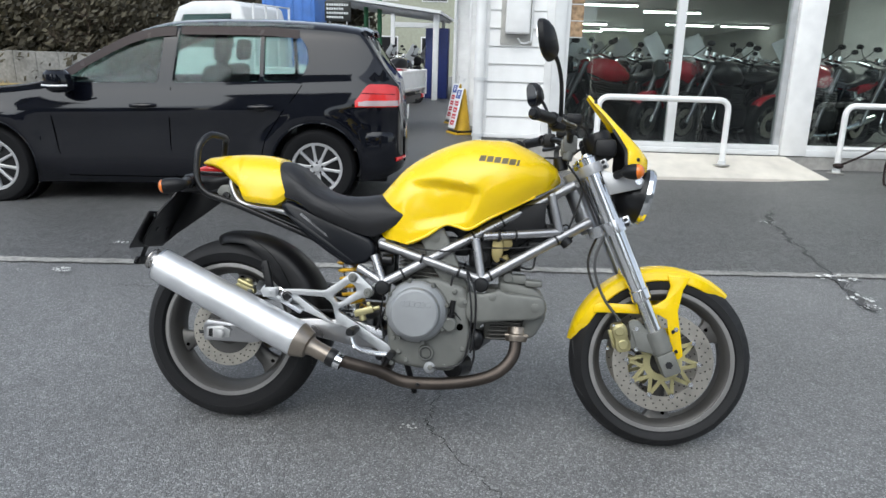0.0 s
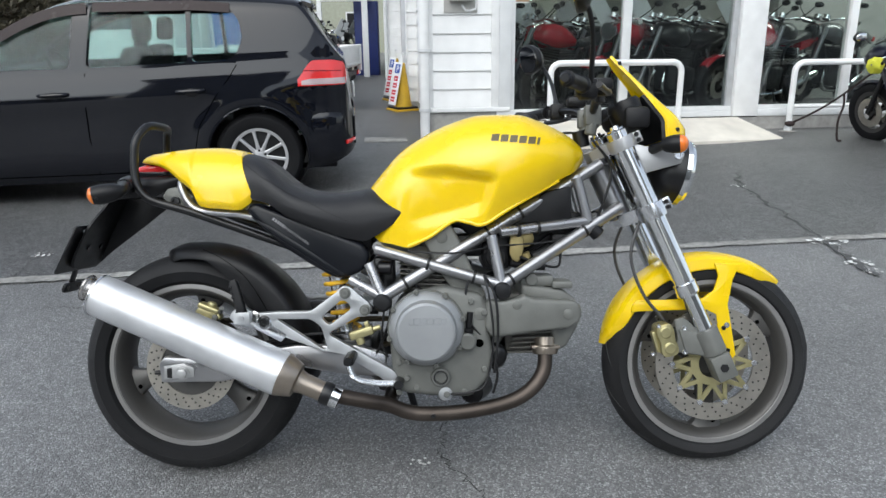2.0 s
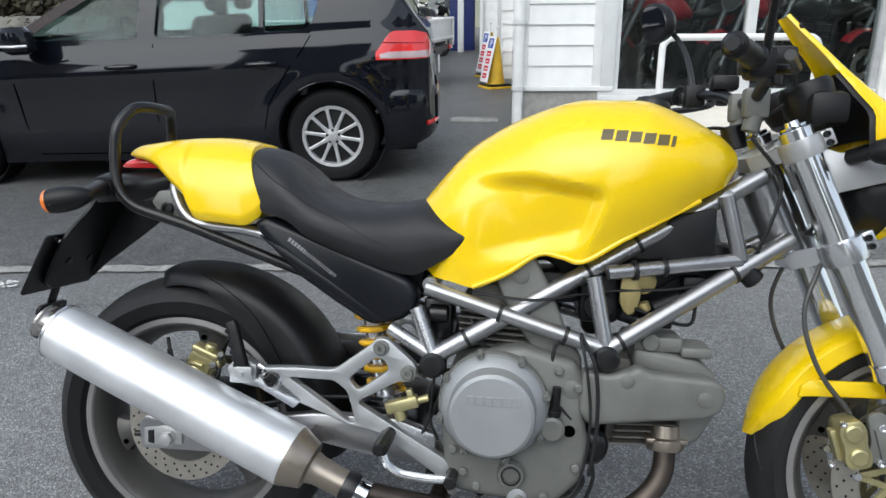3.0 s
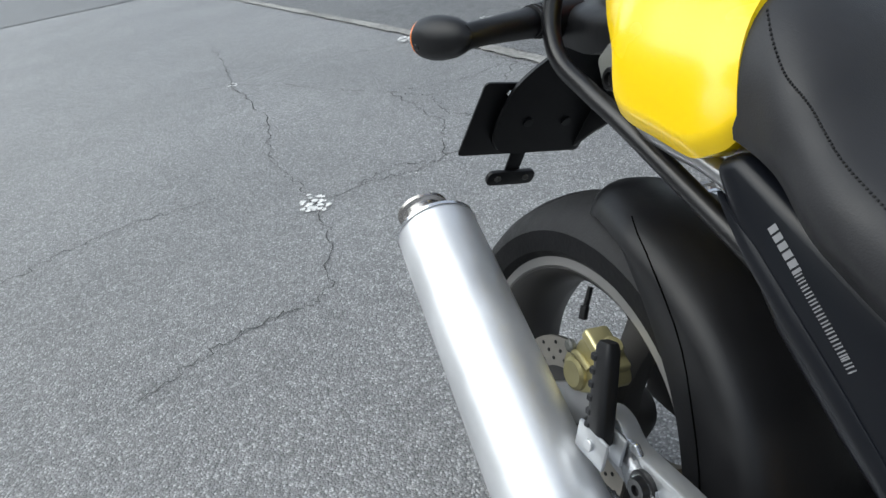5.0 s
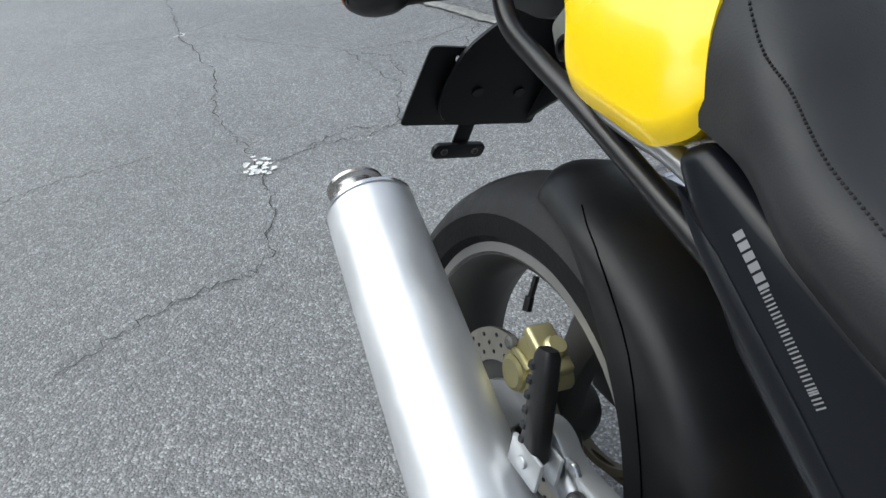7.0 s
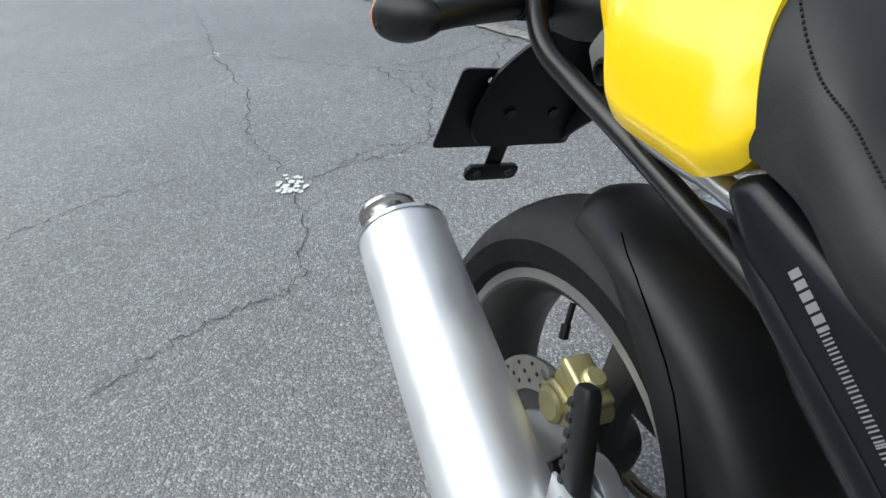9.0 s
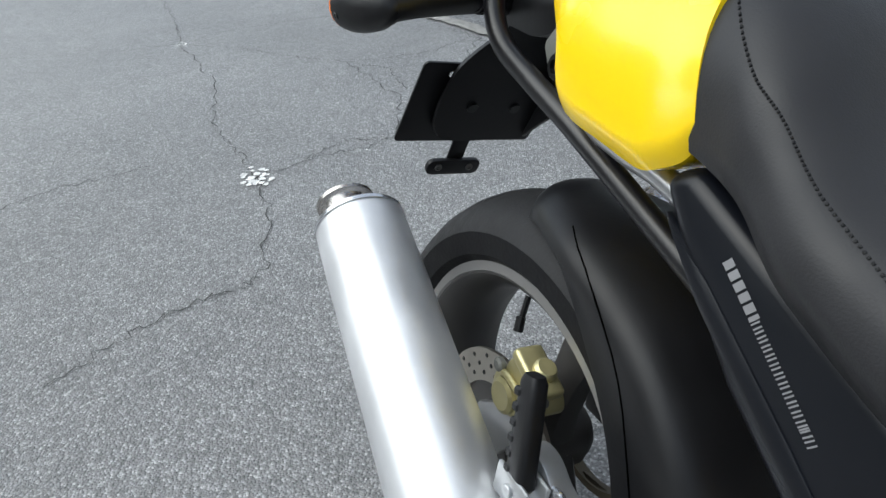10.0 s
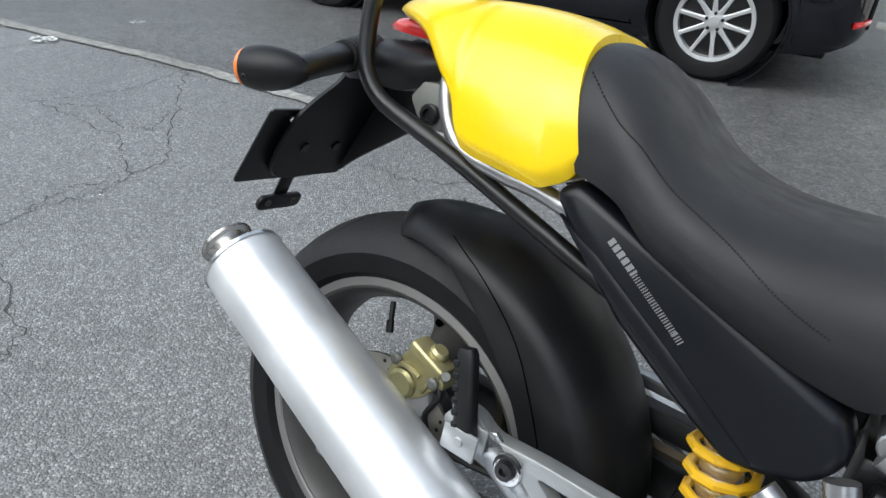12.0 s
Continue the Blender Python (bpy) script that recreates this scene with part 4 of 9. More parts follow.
for s in (-1, 1):
    y = 0.103 * s
    f = part("fork_leg", lathe([(0, 0), (0.022, 0), (0.0285, 0.004), (0.0292, 0.05), (0.0292, 0.448), (0.0318, 0.451), (0.0318, 0.480), (0.028, 0.486), (0, 0.486)], fork_pt(-0.005, y), fd, 28), FORKM, bike, "polished silver fork tube")
    part("stanchion", lathe([(0, 0.48), (0.0228, 0.48), (0.0228, 0.60), (0, 0.60)], fork_pt(0, y), fd, 24), CHROME, f, "chrome stanchion")
    part("axle_clamp", join(lathe([(0, 0.585), (0.030, 0.585), (0.033, 0.592), (0.033, 0.655), (0.028, 0.662), (0, 0.662)], fork_pt(0, y), fd, 24),
                            moved(box(-0.026, -0.03, -0.036, 0.03, 0.03, 0.036, 0.006), Matrix.Translation((FX + 0.004, y * 1.05, FZ + 0.004)) @ Matrix.Rotation(radians(-24), 4, "Y")),
                            plate([(1.33, 0.40), (1.40, 0.385), (1.43, 0.33), (1.40, 0.325), (1.35, 0.335)], y - 0.012, y + 0.012, 0.004)), ENGINE, f, "grey cast axle clamp")
    part("axle_bore", lathe([(0, 0), (0.012, 0), (0.012, 0.003), (0, 0.003)], (FX + 0.004, y * 1.05 + s * 0.030, FZ + 0.004), (0, s, 0), 6), CABLE, f)
    part("fork_cap", lathe([(0, -0.012), (0.012, -0.012), (0.014, -0.004), (0.024, -0.004), (0.024, 0.0), (0, 0)], fork_pt(-0.005, y), fd, 20), CHROME, f)
    # caliper
    c = Vector((1.300, y * 0.92, 0.372))
    part("caliper_bracket", plate(softened([(1.318, 0.425), (1.345, 0.432), (1.372, 0.408), (1.425, 0.345), (1.415, 0.325), (1.352, 0.330), (1.322, 0.340), (1.330, 0.372)], 0.010, 2), y - 0.006, y + 0.006, 0.003), ENGINE, f, "grey cast caliper bracket")
    cal = part("front_caliper", moved(join(plate(softened([(-0.026, -0.052), (0.018, -0.055), (0.026, -0.03), (0.020, -0.004), (0.028, 0.02), (0.022, 0.05), (-0.020, 0.052), (-0.030, 0.03), (-0.024, 0.0), (-0.032, -0.03)], 0.014, 3), -0.030, 0.030, 0.006), lathe([(0, 0), (0.019, 0), (0.019, 0.006), (0.015, 0.009), (0, 0.009)], (-0.002, s * 0.028, 0.026), (0, s, 0), 20),
                                               lathe([(0, 0), (0.019, 0), (0.019, 0.006), (0.015, 0.009), (0, 0.009)], (-0.003, s * 0.028, -0.027), (0, s, 0), 20), box(-0.040, -0.012, -0.035, -0.026, 0.012, 0.035, 0.004)),
                                      Matrix.Translation(c) @ Matrix.Rotation(radians(-18), 4, "Y") @ Matrix.Scale(0.86, 4)), GOLD, bike, "gold brake caliper")
    pieces("caliper_bolt", [bolt(c + Vector((0.045, s * 0.012, 0.03)), (0, s, 0)), bolt(c + Vector((0.048, s * 0.012, -0.035)), (0, s, 0)), bolt(c + Vector((-0.03, s * 0.03, 0.04)), (0, s, 0), 0.006), bolt(c + Vector((-0.045, s * 0.03, -0.035)), (0, s, 0), 0.006)], ALU, cal)
    part("brake_hose", tube([c + Vector((-0.005, 0, 0.05)), (1.235, y * 0.9, 0.50), (1.205, y * 0.85, 0.60), (1.235, y * 0.7, 0.70), (1.262, y * 0.3, 0.76)], 0.0045, 8, 6), BRAID, bike, "grey braided brake hose")
part("front_axle", cyl((FX, -0.12, FZ), (FX, 0.12, FZ), 0.012), ALU, bike)
for nm, t, r in (("upper_yoke", 0.034, 0.032), ("lower_yoke", 0.230, 0.034)):
    c0 = fork_pt(t)
    ups = Matrix.Translation(c0) @ Vector((0, 0, -1)).rotation_difference(fd).to_matrix().to_4x4()
    h = 0.028 if nm == "upper_yoke" else 0.034
    o = [(-0.03, -0.08), (0.03, -0.103), (0.03, 0.103), (-0.03, 0.08), (-0.075, 0.04), (-0.075, -0.04)]
    bmx = bmesh.new()
    lo = [bmx.verts.new((x, yy, -h / 2)) for x, yy in o]
    hi = [bmx.verts.new((x, yy, h / 2)) for x, yy in o]
    bmx.faces.new(lo)
    bmx.faces.new(hi)
    for k in range(6):
        bmx.faces.new((lo[k], lo[(k + 1) % 6], hi[(k + 1) % 6], hi[k]))
    bevel(bmx, 0.006)
    ms = [moved(bmx, ups)]
    for s in (-1, 1):
        ms.append(lathe([(0.028, -h * 0.6), (r + 0.004, -h * 0.6), (r + 0.006, 0), (r + 0.004, h * 0.6), (0.028, h * 0.6)], fork_pt(t, 0.103 * s), fd, 24, True))
        ms.append(moved(box(0.028, 0.103 * s - 0.012, -h * 0.55, 0.055, 0.103 * s + 0.012, h * 0.55, 0.003), ups))
    yk = part(nm, join(*ms), SILVER if nm == "upper_yoke" else ALU, bike, "cast aluminium fork yoke")
    pieces("pinch_bolt", [moved(bolt((0.042, 0.103 * s + s * 0.012, q), (0, s, 0), 0.006), ups) for s in (-1, 1) for q in (-0.008, 0.008)], BLACKM, yk)
part("steering_head", cyl(fork_pt(0.07) + Vector((-0.055, 0, -0.025)), fork_pt(0.225) + Vector((-0.055, 0, -0.025)), 0.034, 24), FRAME, bike)

# front mudguard
rings = []
for i in range(33):
    t = i / 32
    a = radians(47 + (171 - 47) * t)
    w = 0.066 * min(1, (math.sin(math.pi * min(1, max(0, t * 0.98 + 0.012))) * 1.9)) ** 0.55
    ro = 0.309 - 0.004 * abs(t - 0.5)
    sec = []
    for k in range(13):
        b = math.pi * k / 12
        sec.append((ro - 0.030 * (1 - math.sin(b) ** 0.6) - (0.012 if k in (0, 12) else 0), -w * math.cos(b)))
    inner = [(r - 0.004, y * 0.95) for r, y in sec[::-1]]
    rings.append([(FX + r * math.cos(a), y, FZ + r * math.sin(a)) for r, y in sec + inner])
fend = part("front_mudguard", loft(rings), YELLOW, bike, "yellow front mudguard")
for s in (-1, 1):
    a1 = plate([(1.440, 0.575), (1.512, 0.572), (1.492, 0.53), (1.480, 0.46), (1.505, 0.318), (1.494, 0.306), (1.474, 0.306), (1.452, 0.40), (1.447, 0.432), (1.42, 0.446), (1.30, 0.444), (1.235, 0.442), (1.212, 0.440),
                (1.216, 0.462), (1.230, 0.474), (1.245, 0.474), (1.30, 0.474), (1.41, 0.478), (1.440, 0.50), (1.452, 0.54)], s * 0.068 - 0.005, s * 0.068 + 0.005, 0.0035)
    part("mudguard_stay", a1, YELLOW, fend)
    pieces("stay_bolt", [bolt((1.468, s * 0.073, 0.395), (0, s, 0), 0.006, 0.003), bolt((1.481, s * 0.073, 0.332), (0, s, 0), 0.006, 0.003)], BLACKM, fend)

# frame: trellis of round tubes on both sides
NODES = dict(a=(0.514, 0.138, 0.627), x=(0.665, 0.152, 0.590), d=(0.847, 0.152, 0.530), p=(0.533, 0.158, 0.502), h=(1.128, 0.052, 0.850), g=(1.185, 0.052, 0.733), m=(0.821, 0.138, 0.660), q=(1.088, 0.084, 0.694), u=(1.056, 0.086, 0.811), m2=(0.845, 0.136, 0.668), r=(0.447, 0.140, 0.547), s=(0.497, 0.140, 0.588), sh=(0.30, 0.10, 0.70), e=(0.775, 0.13, 0.650))
BARS = [("a", "d", 0.0145), ("p", "h", 0.0165), ("d", "g", 0.0165), ("m", "d", 0.0145), ("m2", "q", 0.0135), ("u", "q", 0.0145), ("r", "p", 0.0135), ("s", "p", 0.0145)]
for s in (-1, 1):
    for a, b, r in BARS:
        A, B = [Vector((NODES[k][0], NODES[k][1] * s, NODES[k][2])) for k in (a, b)]
        part("frame_tube", tube([A, A.lerp(B, 0.5), B], r, 16), FRAME, bike, "silver painted frame tube")
    for k in ("d", "p"):
        c = Vector((NODES[k][0], NODES[k][1] * s, NODES[k][2] - 0.004))
        part("frame_boss", lathe([(0, -0.018), (0.020, -0.018), (0.024, -0.012), (0.024, 0.016), (0.018, 0.022), (0, 0.024)], c + Vector((0, 0, -0.01)), (0, s, 0), 20), BLACKM, bike, "black frame boss cap")
    ties = []
    for a, b, ts in (("p", "h", (0.1, 0.47, 0.62)), ("a", "d", (0.42, 0.78)), ("d", "g", (0.07, 0.68)), ("m2", "q", (0.2, 0.42))):
        A, B = [Vector((NODES[k][0], NODES[k][1] * s, NODES[k][2])) for k in (a, b)]
        for t in ts:
            ties.append(lathe([(0.0135, -0.0035), (0.0185, -0.0035), (0.0185, 0.0035), (0.0135, 0.0035)], A.lerp(B, t), B - A, 14, True))
    tagged(part("cable_tie", join(*ties), CABLE, bike, "black cable ties round the frame tubes"), kind="stuff")
pieces("frame_cross_tube", [cyl((0.52, -0.138, 0.632), (0.52, 0.138, 0.632), 0.014), cyl((0.533, -0.155, 0.507), (0.533, 0.155, 0.507), 0.014), cyl((1.06, -0.08, 0.81), (1.06, 0.08, 0.81), 0.012)], FRAME, bike)

# tank
TX = list(np.linspace(0.497, 1.086, 110))


def dent(x, z):
    edge = 0.846 - 0.16 * max(0, x - 0.70)
    front = 0.838 - 0.30 * max(0, 0.80 - z)
    lowkeep = sstep(0.0, 0.05, z - (0.655 + 0.25 * max(0, x - 0.6)))
    return 0.029 * sstep(0, 0.032, edge - z) * sstep(0, 0.032, front - x) * sstep(0.56, 0.70, x) * (0.25 + 0.75 * lowkeep)


tank = part("fuel_tank", shell(TX, [(0.497, 0.795), (0.524, 0.828), (0.570, 0.880), (0.644, 0.932), (0.718, 0.966), (0.811, 0.988), (0.896, 0.988), (0.962, 0.968), (1.019, 0.940), (1.06, 0.912), (1.080, 0.888), (1.086, 0.872)],
                               [(0.497, 0.670), (0.518, 0.649), (0.56, 0.638), (0.605, 0.629), (0.63, 0.638), (0.67, 0.664), (0.715, 0.697), (0.735, 0.702), (0.765, 0.695), (0.796, 0.688), (0.83, 0.708), (0.914, 0.758), (1.009, 0.808), (1.055, 0.832), (1.086, 0.856)],
                               [(0.497, 0.095), (0.53, 0.120), (0.58, 0.140), (0.65, 0.156), (0.74, 0.175), (0.84, 0.188), (0.92, 0.182), (1.0, 0.157), (1.05, 0.119), (1.075, 0.077), (1.086, 0.03)],
                               [(0.497, 0.090), (0.53, 0.114), (0.60, 0.134), (0.70, 0.146), (0.80, 0.160), (0.92, 0.152), (1.0, 0.129), (1.05, 0.099), (1.086, 0.025)],
                               0.42, 2.3, 48, dent), YELLOW, bike, "glossy yellow sculpted fuel tank")
part("filler_cap", lathe([(0, 0.012), (0.030, 0.010), (0.036, 0.0), (0.036, -0.02), (0, -0.02)], (0.93, 0, 0.982), (0.2, 0, 1), 28), BLACKM, tank)
part("tank_hem", tube([(0.60, -0.137, 0.632), (0.66, -0.144, 0.659), (0.72, -0.150, 0.699), (0.76, -0.155, 0.696), (0.80, -0.160, 0.690), (0.87, -0.156, 0.732), (1.0, -0.130, 0.803)], 0.005, 8, 6), YELLOW, tank)


def tank_y(x, z):
    """The tank's side at a spot."""
    W = [(0.497, 0.095), (0.53, 0.120), (0.58, 0.140), (0.65, 0.156), (0.74, 0.175), (0.84, 0.188), (0.92, 0.182), (1.0, 0.157), (1.05, 0.119), (1.075, 0.077), (1.086, 0.03)]
    T = [(0.718, 0.966), (0.811, 0.988), (0.896, 0.988), (0.962, 0.968), (1.019, 0.940)]
    B = [(0.73, 0.702), (0.796, 0.688), (0.83, 0.708), (0.914, 0.758), (1.009, 0.808)]
    zt, zb, w = curve1(T, x), curve1(B, x), curve1(W, x)
    zm = zb + 0.42 * (zt - zb)
    s = min(1, max(0, (z - zm) / (zt - zm)))
    return w * (1 - s ** 2.3) ** (1 / 2.3) - dent(x, z)


def slanted_block(x0, x1, z0, z1, slant, yfun, s, off=0.0008):
    bm = bmesh.new()
    n = 4
    vs = [[None] * (n + 1) for _ in range(n + 1)]
    for i in range(n + 1):
        for j in range(n + 1):
            z = z0 + (z1 - z0) * j / n
            x = x0 + (x1 - x0) * i / n + slant * (z - z0)
            vs[i][j] = bm.verts.new((x, s * (yfun(x, z) + off), z))
    for i in range(n):
        for j in range(n):
            bm.faces.new((vs[i][j], vs[i + 1][j], vs[i + 1][j + 1], vs[i][j + 1]))
    return bm


marks = []
for k in range(6):
    x0 = 0.818 + k * 0.0235
    z0 = 0.9045 - k * 0.0021
    marks.append(slanted_block(x0, x0 + (0.0195 if k < 5 else 0.007), z0, z0 + 0.019, 0.25, tank_y, -1))
pieces("maker_mark", marks, DECAL, tank, "dark slanted maker mark")

# seat, its rear edge raked like the cowl that it meets
SEAT_T = [(0.14, 0.880), (0.158, 0.886), (0.18, 0.882), (0.223, 0.855), (0.26, 0.824), (0.303, 0.797), (0.35, 0.783), (0.401, 0.779), (0.45, 0.782), (0.497, 0.790), (0.53, 0.780), (0.56, 0.764), (0.584, 0.746), (0.592, 0.733)]
SEAT_B = [(0.14, 0.760), (0.197, 0.747), (0.296, 0.708), (0.371, 0.678), (0.44, 0.655), (0.485, 0.648), (0.52, 0.664), (0.56, 0.690), (0.584, 0.710), (0.592, 0.722)]
SEAT_W = [(0.14, 0.140), (0.17, 0.145), (0.20, 0.151), (0.24, 0.156), (0.32, 0.167), (0.40, 0.163), (0.48, 0.150), (0.54, 0.142), (0.592, 0.138)]


def seat_frac(x):
    """How high the seat is widest, as a share of its height."""
    return 0.14 + 0.22 * sstep(0.14, 0.32, x)


def raked(bm, amount):
    """Slants a body's cross-sections: the lower, the further forward."""
    for v in bm.verts:
        v.co.x += amount(v.co.x) * (0.894 - v.co.z)
    return bm


def seat_rake(x):
    return 0.36 * (1 - sstep(0.15, 0.30, x))


seat = part("seat", raked(shell(list(np.linspace(0.144, 0.592, 64)), SEAT_T, SEAT_B, SEAT_W, [(0.14, 0.139), (0.197, 0.142), (0.32, 0.144), (0.42, 0.136), (0.50, 0.130), (0.592, 0.134)], seat_frac, 2.6, 16), seat_rake), VINYL, bike, "black vinyl saddle with stitched seam")
stitch = []
for k in range(92):
    q = []
    for tt in (k / 92, k / 92 + 0.0046):
        x = 0.158 + 0.29 * tt
        zt, zb, w = curve1(SEAT_T, x), curve1(SEAT_B, x), curve1(SEAT_W, x)
        zm = zb + seat_frac(x) * (zt - zb)
        h = curve1([(0.158, 0.70), (0.18, 0.55), (0.21, 0.46), (0.25, 0.51), (0.30, 0.53), (0.35, 0.45), (0.40, 0.20), (0.448, 0.03)], x)
        z = zm + h * (zt - zm)
        q.append(Vector((x + seat_rake(x) * (0.894 - z), -(w * (1 - h ** 2.6) ** (1 / 2.6) + 0.0004), z)))
    stitch.append(tube(q, 0.0010, 5))
tagged(part("stitching", join(*stitch), THREAD, seat), kind="stuff")

# tail cowl: widest just above a tucked-in lower lip, with a raked front edge
part("tail_cowl", raked(shell([-0.136, -0.134, -0.130] + list(np.linspace(-0.124, 0.150, 96)), [(-0.136, 0.868), (-0.12, 0.880), (-0.063, 0.893), (0.0, 0.901), (0.06, 0.904), (0.12, 0.900), (0.150, 0.893)],
                                     [(-0.136, 0.862), (-0.12, 0.860), (-0.093, 0.856), (-0.04, 0.838), (0.0, 0.806), (0.013, 0.795), (0.0255, 0.775), (0.031, 0.750), (0.040, 0.741), (0.068, 0.736), (0.098, 0.732), (0.118, 0.740), (0.136, 0.751), (0.150, 0.766)],
                                     [(-0.136, 0.020), (-0.130, 0.044), (-0.12, 0.056), (-0.08, 0.082), (-0.04, 0.106), (0.013, 0.137), (0.03, 0.145), (0.068, 0.149), (0.101, 0.149), (0.15, 0.142)],
                                     [(-0.136, 0.016), (-0.12, 0.048), (-0.08, 0.073), (-0.04, 0.096), (0.013, 0.126), (0.03, 0.136), (0.068, 0.139), (0.101, 0.139), (0.15, 0.133)],
                                     lambda x: 0.12 + 0.10 * sstep(0.05, -0.05, x), 2.5, 18), lambda x: 0.36 * sstep(-0.03, 0.12, x)), YELLOW, bike, "glossy yellow pillion seat cowl")

# side panels under the seat
for s in (-1, 1):
    sp = part("side_panel", plate([(0.172, 0.735), (0.198, 0.752), (0.30, 0.712), (0.482, 0.640), (0.499, 0.612), (0.493, 0.585), (0.474, 0.564), (0.440, 0.553), (0.408, 0.548), (0.34, 0.588), (0.273, 0.632), (0.215, 0.685)],
                                  *sorted((s * 0.080, s * 0.138)), 0.016, 4), PANEL, bike, "dark grey side panel with grey lettering bars")
    part("panel_flank", plate([(0.185, 0.716), (0.235, 0.672), (0.30, 0.628), (0.41, 0.556), (0.435, 0.560), (0.33, 0.632), (0.24, 0.690)], *sorted((s * 0.125, s * 0.1405)), 0.005, 2), PANEL, sp)
    if s < 0:
        bars = []
        n = 0
        d = Vector((0.135, 0, -0.098)).normalized()
        nrm = Vector((d.z, 0, -d.x)) * -1
        o = Vector((0.244, -0.1385, 0.706))
        for k in range(20):
            big = k < 6
            w = 0.0073 if big else 0.0056
            h = 0.0082 if big else 0.0070
            gap = 0.0018 if big else 0.0040
            a = o + d * n
            if k in (5, 17):
                w, gap = w * 0.55, gap * 0.6
            ln = [bmesh.new()]
            if big:
                q = [a, a + d * (w - gap), a + d * (w - gap) + nrm * h, a + nrm * h]
                ln[0].faces.new([ln[0].verts.new(v) for v in q])
            else:
                for e in (0.0, 0.55):
                    q = [a + d * (w * e), a + d * (w * e + 0.0011), a + d * (w * e + 0.0011) + nrm * h, a + d * (w * e) + nrm * h]
                    ln[0].faces.new([ln[0].verts.new(v) for v in q])
            bars.append(ln[0])
            n += w
        tagged(part("lettering", join(*bars), DECALG, sp, "grey bars of lettering"), kind="stuff")

# subframe, grab rail, tail
for s in (-1, 1):
    part("subframe_tube", tube([(0.38, 0.095 * s, 0.655), (0.30, 0.098 * s, 0.680), (0.16, 0.102 * s, 0.718), (0.10, 0.102 * s, 0.724), (0.04, 0.098 * s, 0.732), (0.008, 0.092 * s, 0.756), (-0.010, 0.085 * s, 0.794), (-0.014, 0.070 * s, 0.82)], 0.0105, 12, 5), FRAME, bike, "silver subframe tube")
    part("subframe_lug", plate([(-0.066, 0.770), (-0.05, 0.793), (-0.01, 0.797), (0.02, 0.77), (0.015, 0.746), (-0.02, 0.738), (-0.05, 0.748)], *sorted((s * 0.068, s * 0.082)), 0.006), ENGINE, bike)
    part("lug_bolt", bolt((-0.028, 0.082 * s, 0.757), (0, s, 0), 0.013, 0.006), BLACKM, bike)
grab = [(0.36, -0.082, 0.604), (0.25, -0.088, 0.643), (0.096, -0.100, 0.700), (0.026, -0.107, 0.726), (-0.028, -0.111, 0.743), (-0.084, -0.112, 0.761), (-0.113, -0.112, 0.790), (-0.123, -0.110, 0.83), (-0.124, -0.108, 0.875), (-0.120, -0.103, 0.918), (-0.108, -0.078, 0.951), (-0.097, -0.055, 0.962), (-0.088, 0, 0.963)]
grab = grab + [(x, -y, z) for x, y, z in grab[-2::-1]]
part("grab_rail", tube(grab, 0.0108, 14, 5), BLACKM, bike, "black bent tube grab rail")
part("tail_tray", shell(list(np.linspace(-0.235, 0.14, 26)), [(-0.235, 0.792), (-0.20, 0.815), (-0.13, 0.828), (-0.04, 0.832), (0.14, 0.82)], [(-0.235, 0.778), (-0.20, 0.763), (-0.155, 0.769), (-0.096, 0.770), (-0.06, 0.781), (-0.02, 0.80), (0.14, 0.79)],
                               [(-0.235, 0.030), (-0.2, 0.058), (-0.12, 0.078), (0.0, 0.086), (0.14, 0.09)], [(-0.235, 0.022), (-0.2, 0.050), (-0.12, 0.070), (0.0, 0.078), (0.14, 0.08)], 0.5, 2.6, 8), BLACKP, bike, "black plastic tail tray")
part("tail_light", shell(list(np.linspace(-0.162, -0.05, 14)), [(-0.162, 0.846), (-0.14, 0.857), (-0.05, 0.865)], [(-0.162, 0.838), (-0.05, 0.838)], [(-0.162, 0.022), (-0.14, 0.040), (-0.05, 0.06)], [(-0.162, 0.020), (-0.14, 0.038), (-0.05, 0.058)], 0.4, 2.5, 8), REDLENS, bike, "red tail light lens")
for s in (-1, 1):
    i0, i1 = Vector((-0.098, 0.222 * s, 0.786)), Vector((-0.187, 0.243 * s, 0.769))
    ax = (i1 - i0).normalized()
    arm = [(-0.165, 0.050 * s, 0.802), (-0.160, 0.085 * s, 0.800), (-0.150, 0.122 * s, 0.795), (-0.120, 0.190 * s, 0.789), i0 + ax * 0.012]
    ind = part("rear_indicator", join(tube(arm, [0.027, 0.023, 0.0180, 0.0145, 0.014], 14, 5),
                                      lathe([(0.0, -0.002), (0.006, 0.0), (0.015, 0.010), (0.0215, 0.028), (0.0245, 0.048), (0.0245, 0.064), (0.0225, 0.076), (0.0, 0.077)], i0, ax, 24)), BLACKP, bike, "black bullet indicator with amber lens")
    part("indicator_lens", moved(ball((0, 0, 0), (0.0222, 0.0222, 0.013)), axis_matrix(i0 + ax * 0.077, ax)), AMBER, ind, "amber lens")
    ra = Vector((0.032, 0.068 * s, 0)).normalized()
    pieces("stalk_ring", [lathe([(0.011, -0.0015), (0.0205 - 0.001 * k, -0.0015), (0.0205 - 0.001 * k, 0.0015), (0.011, 0.0015)], Vector((-0.155, 0.105 * s, 0.797)) + ra * 0.008 * k, ra, 16, True) for k in range(3)], BLACKP, ind)
    part("indicator_screw", bolt(i0 + ax * 0.06 + Vector((0, 0.021 * s, -0.010)), (0.1, s, -0.5), 0.004, 0.002), BLACKM, ind)
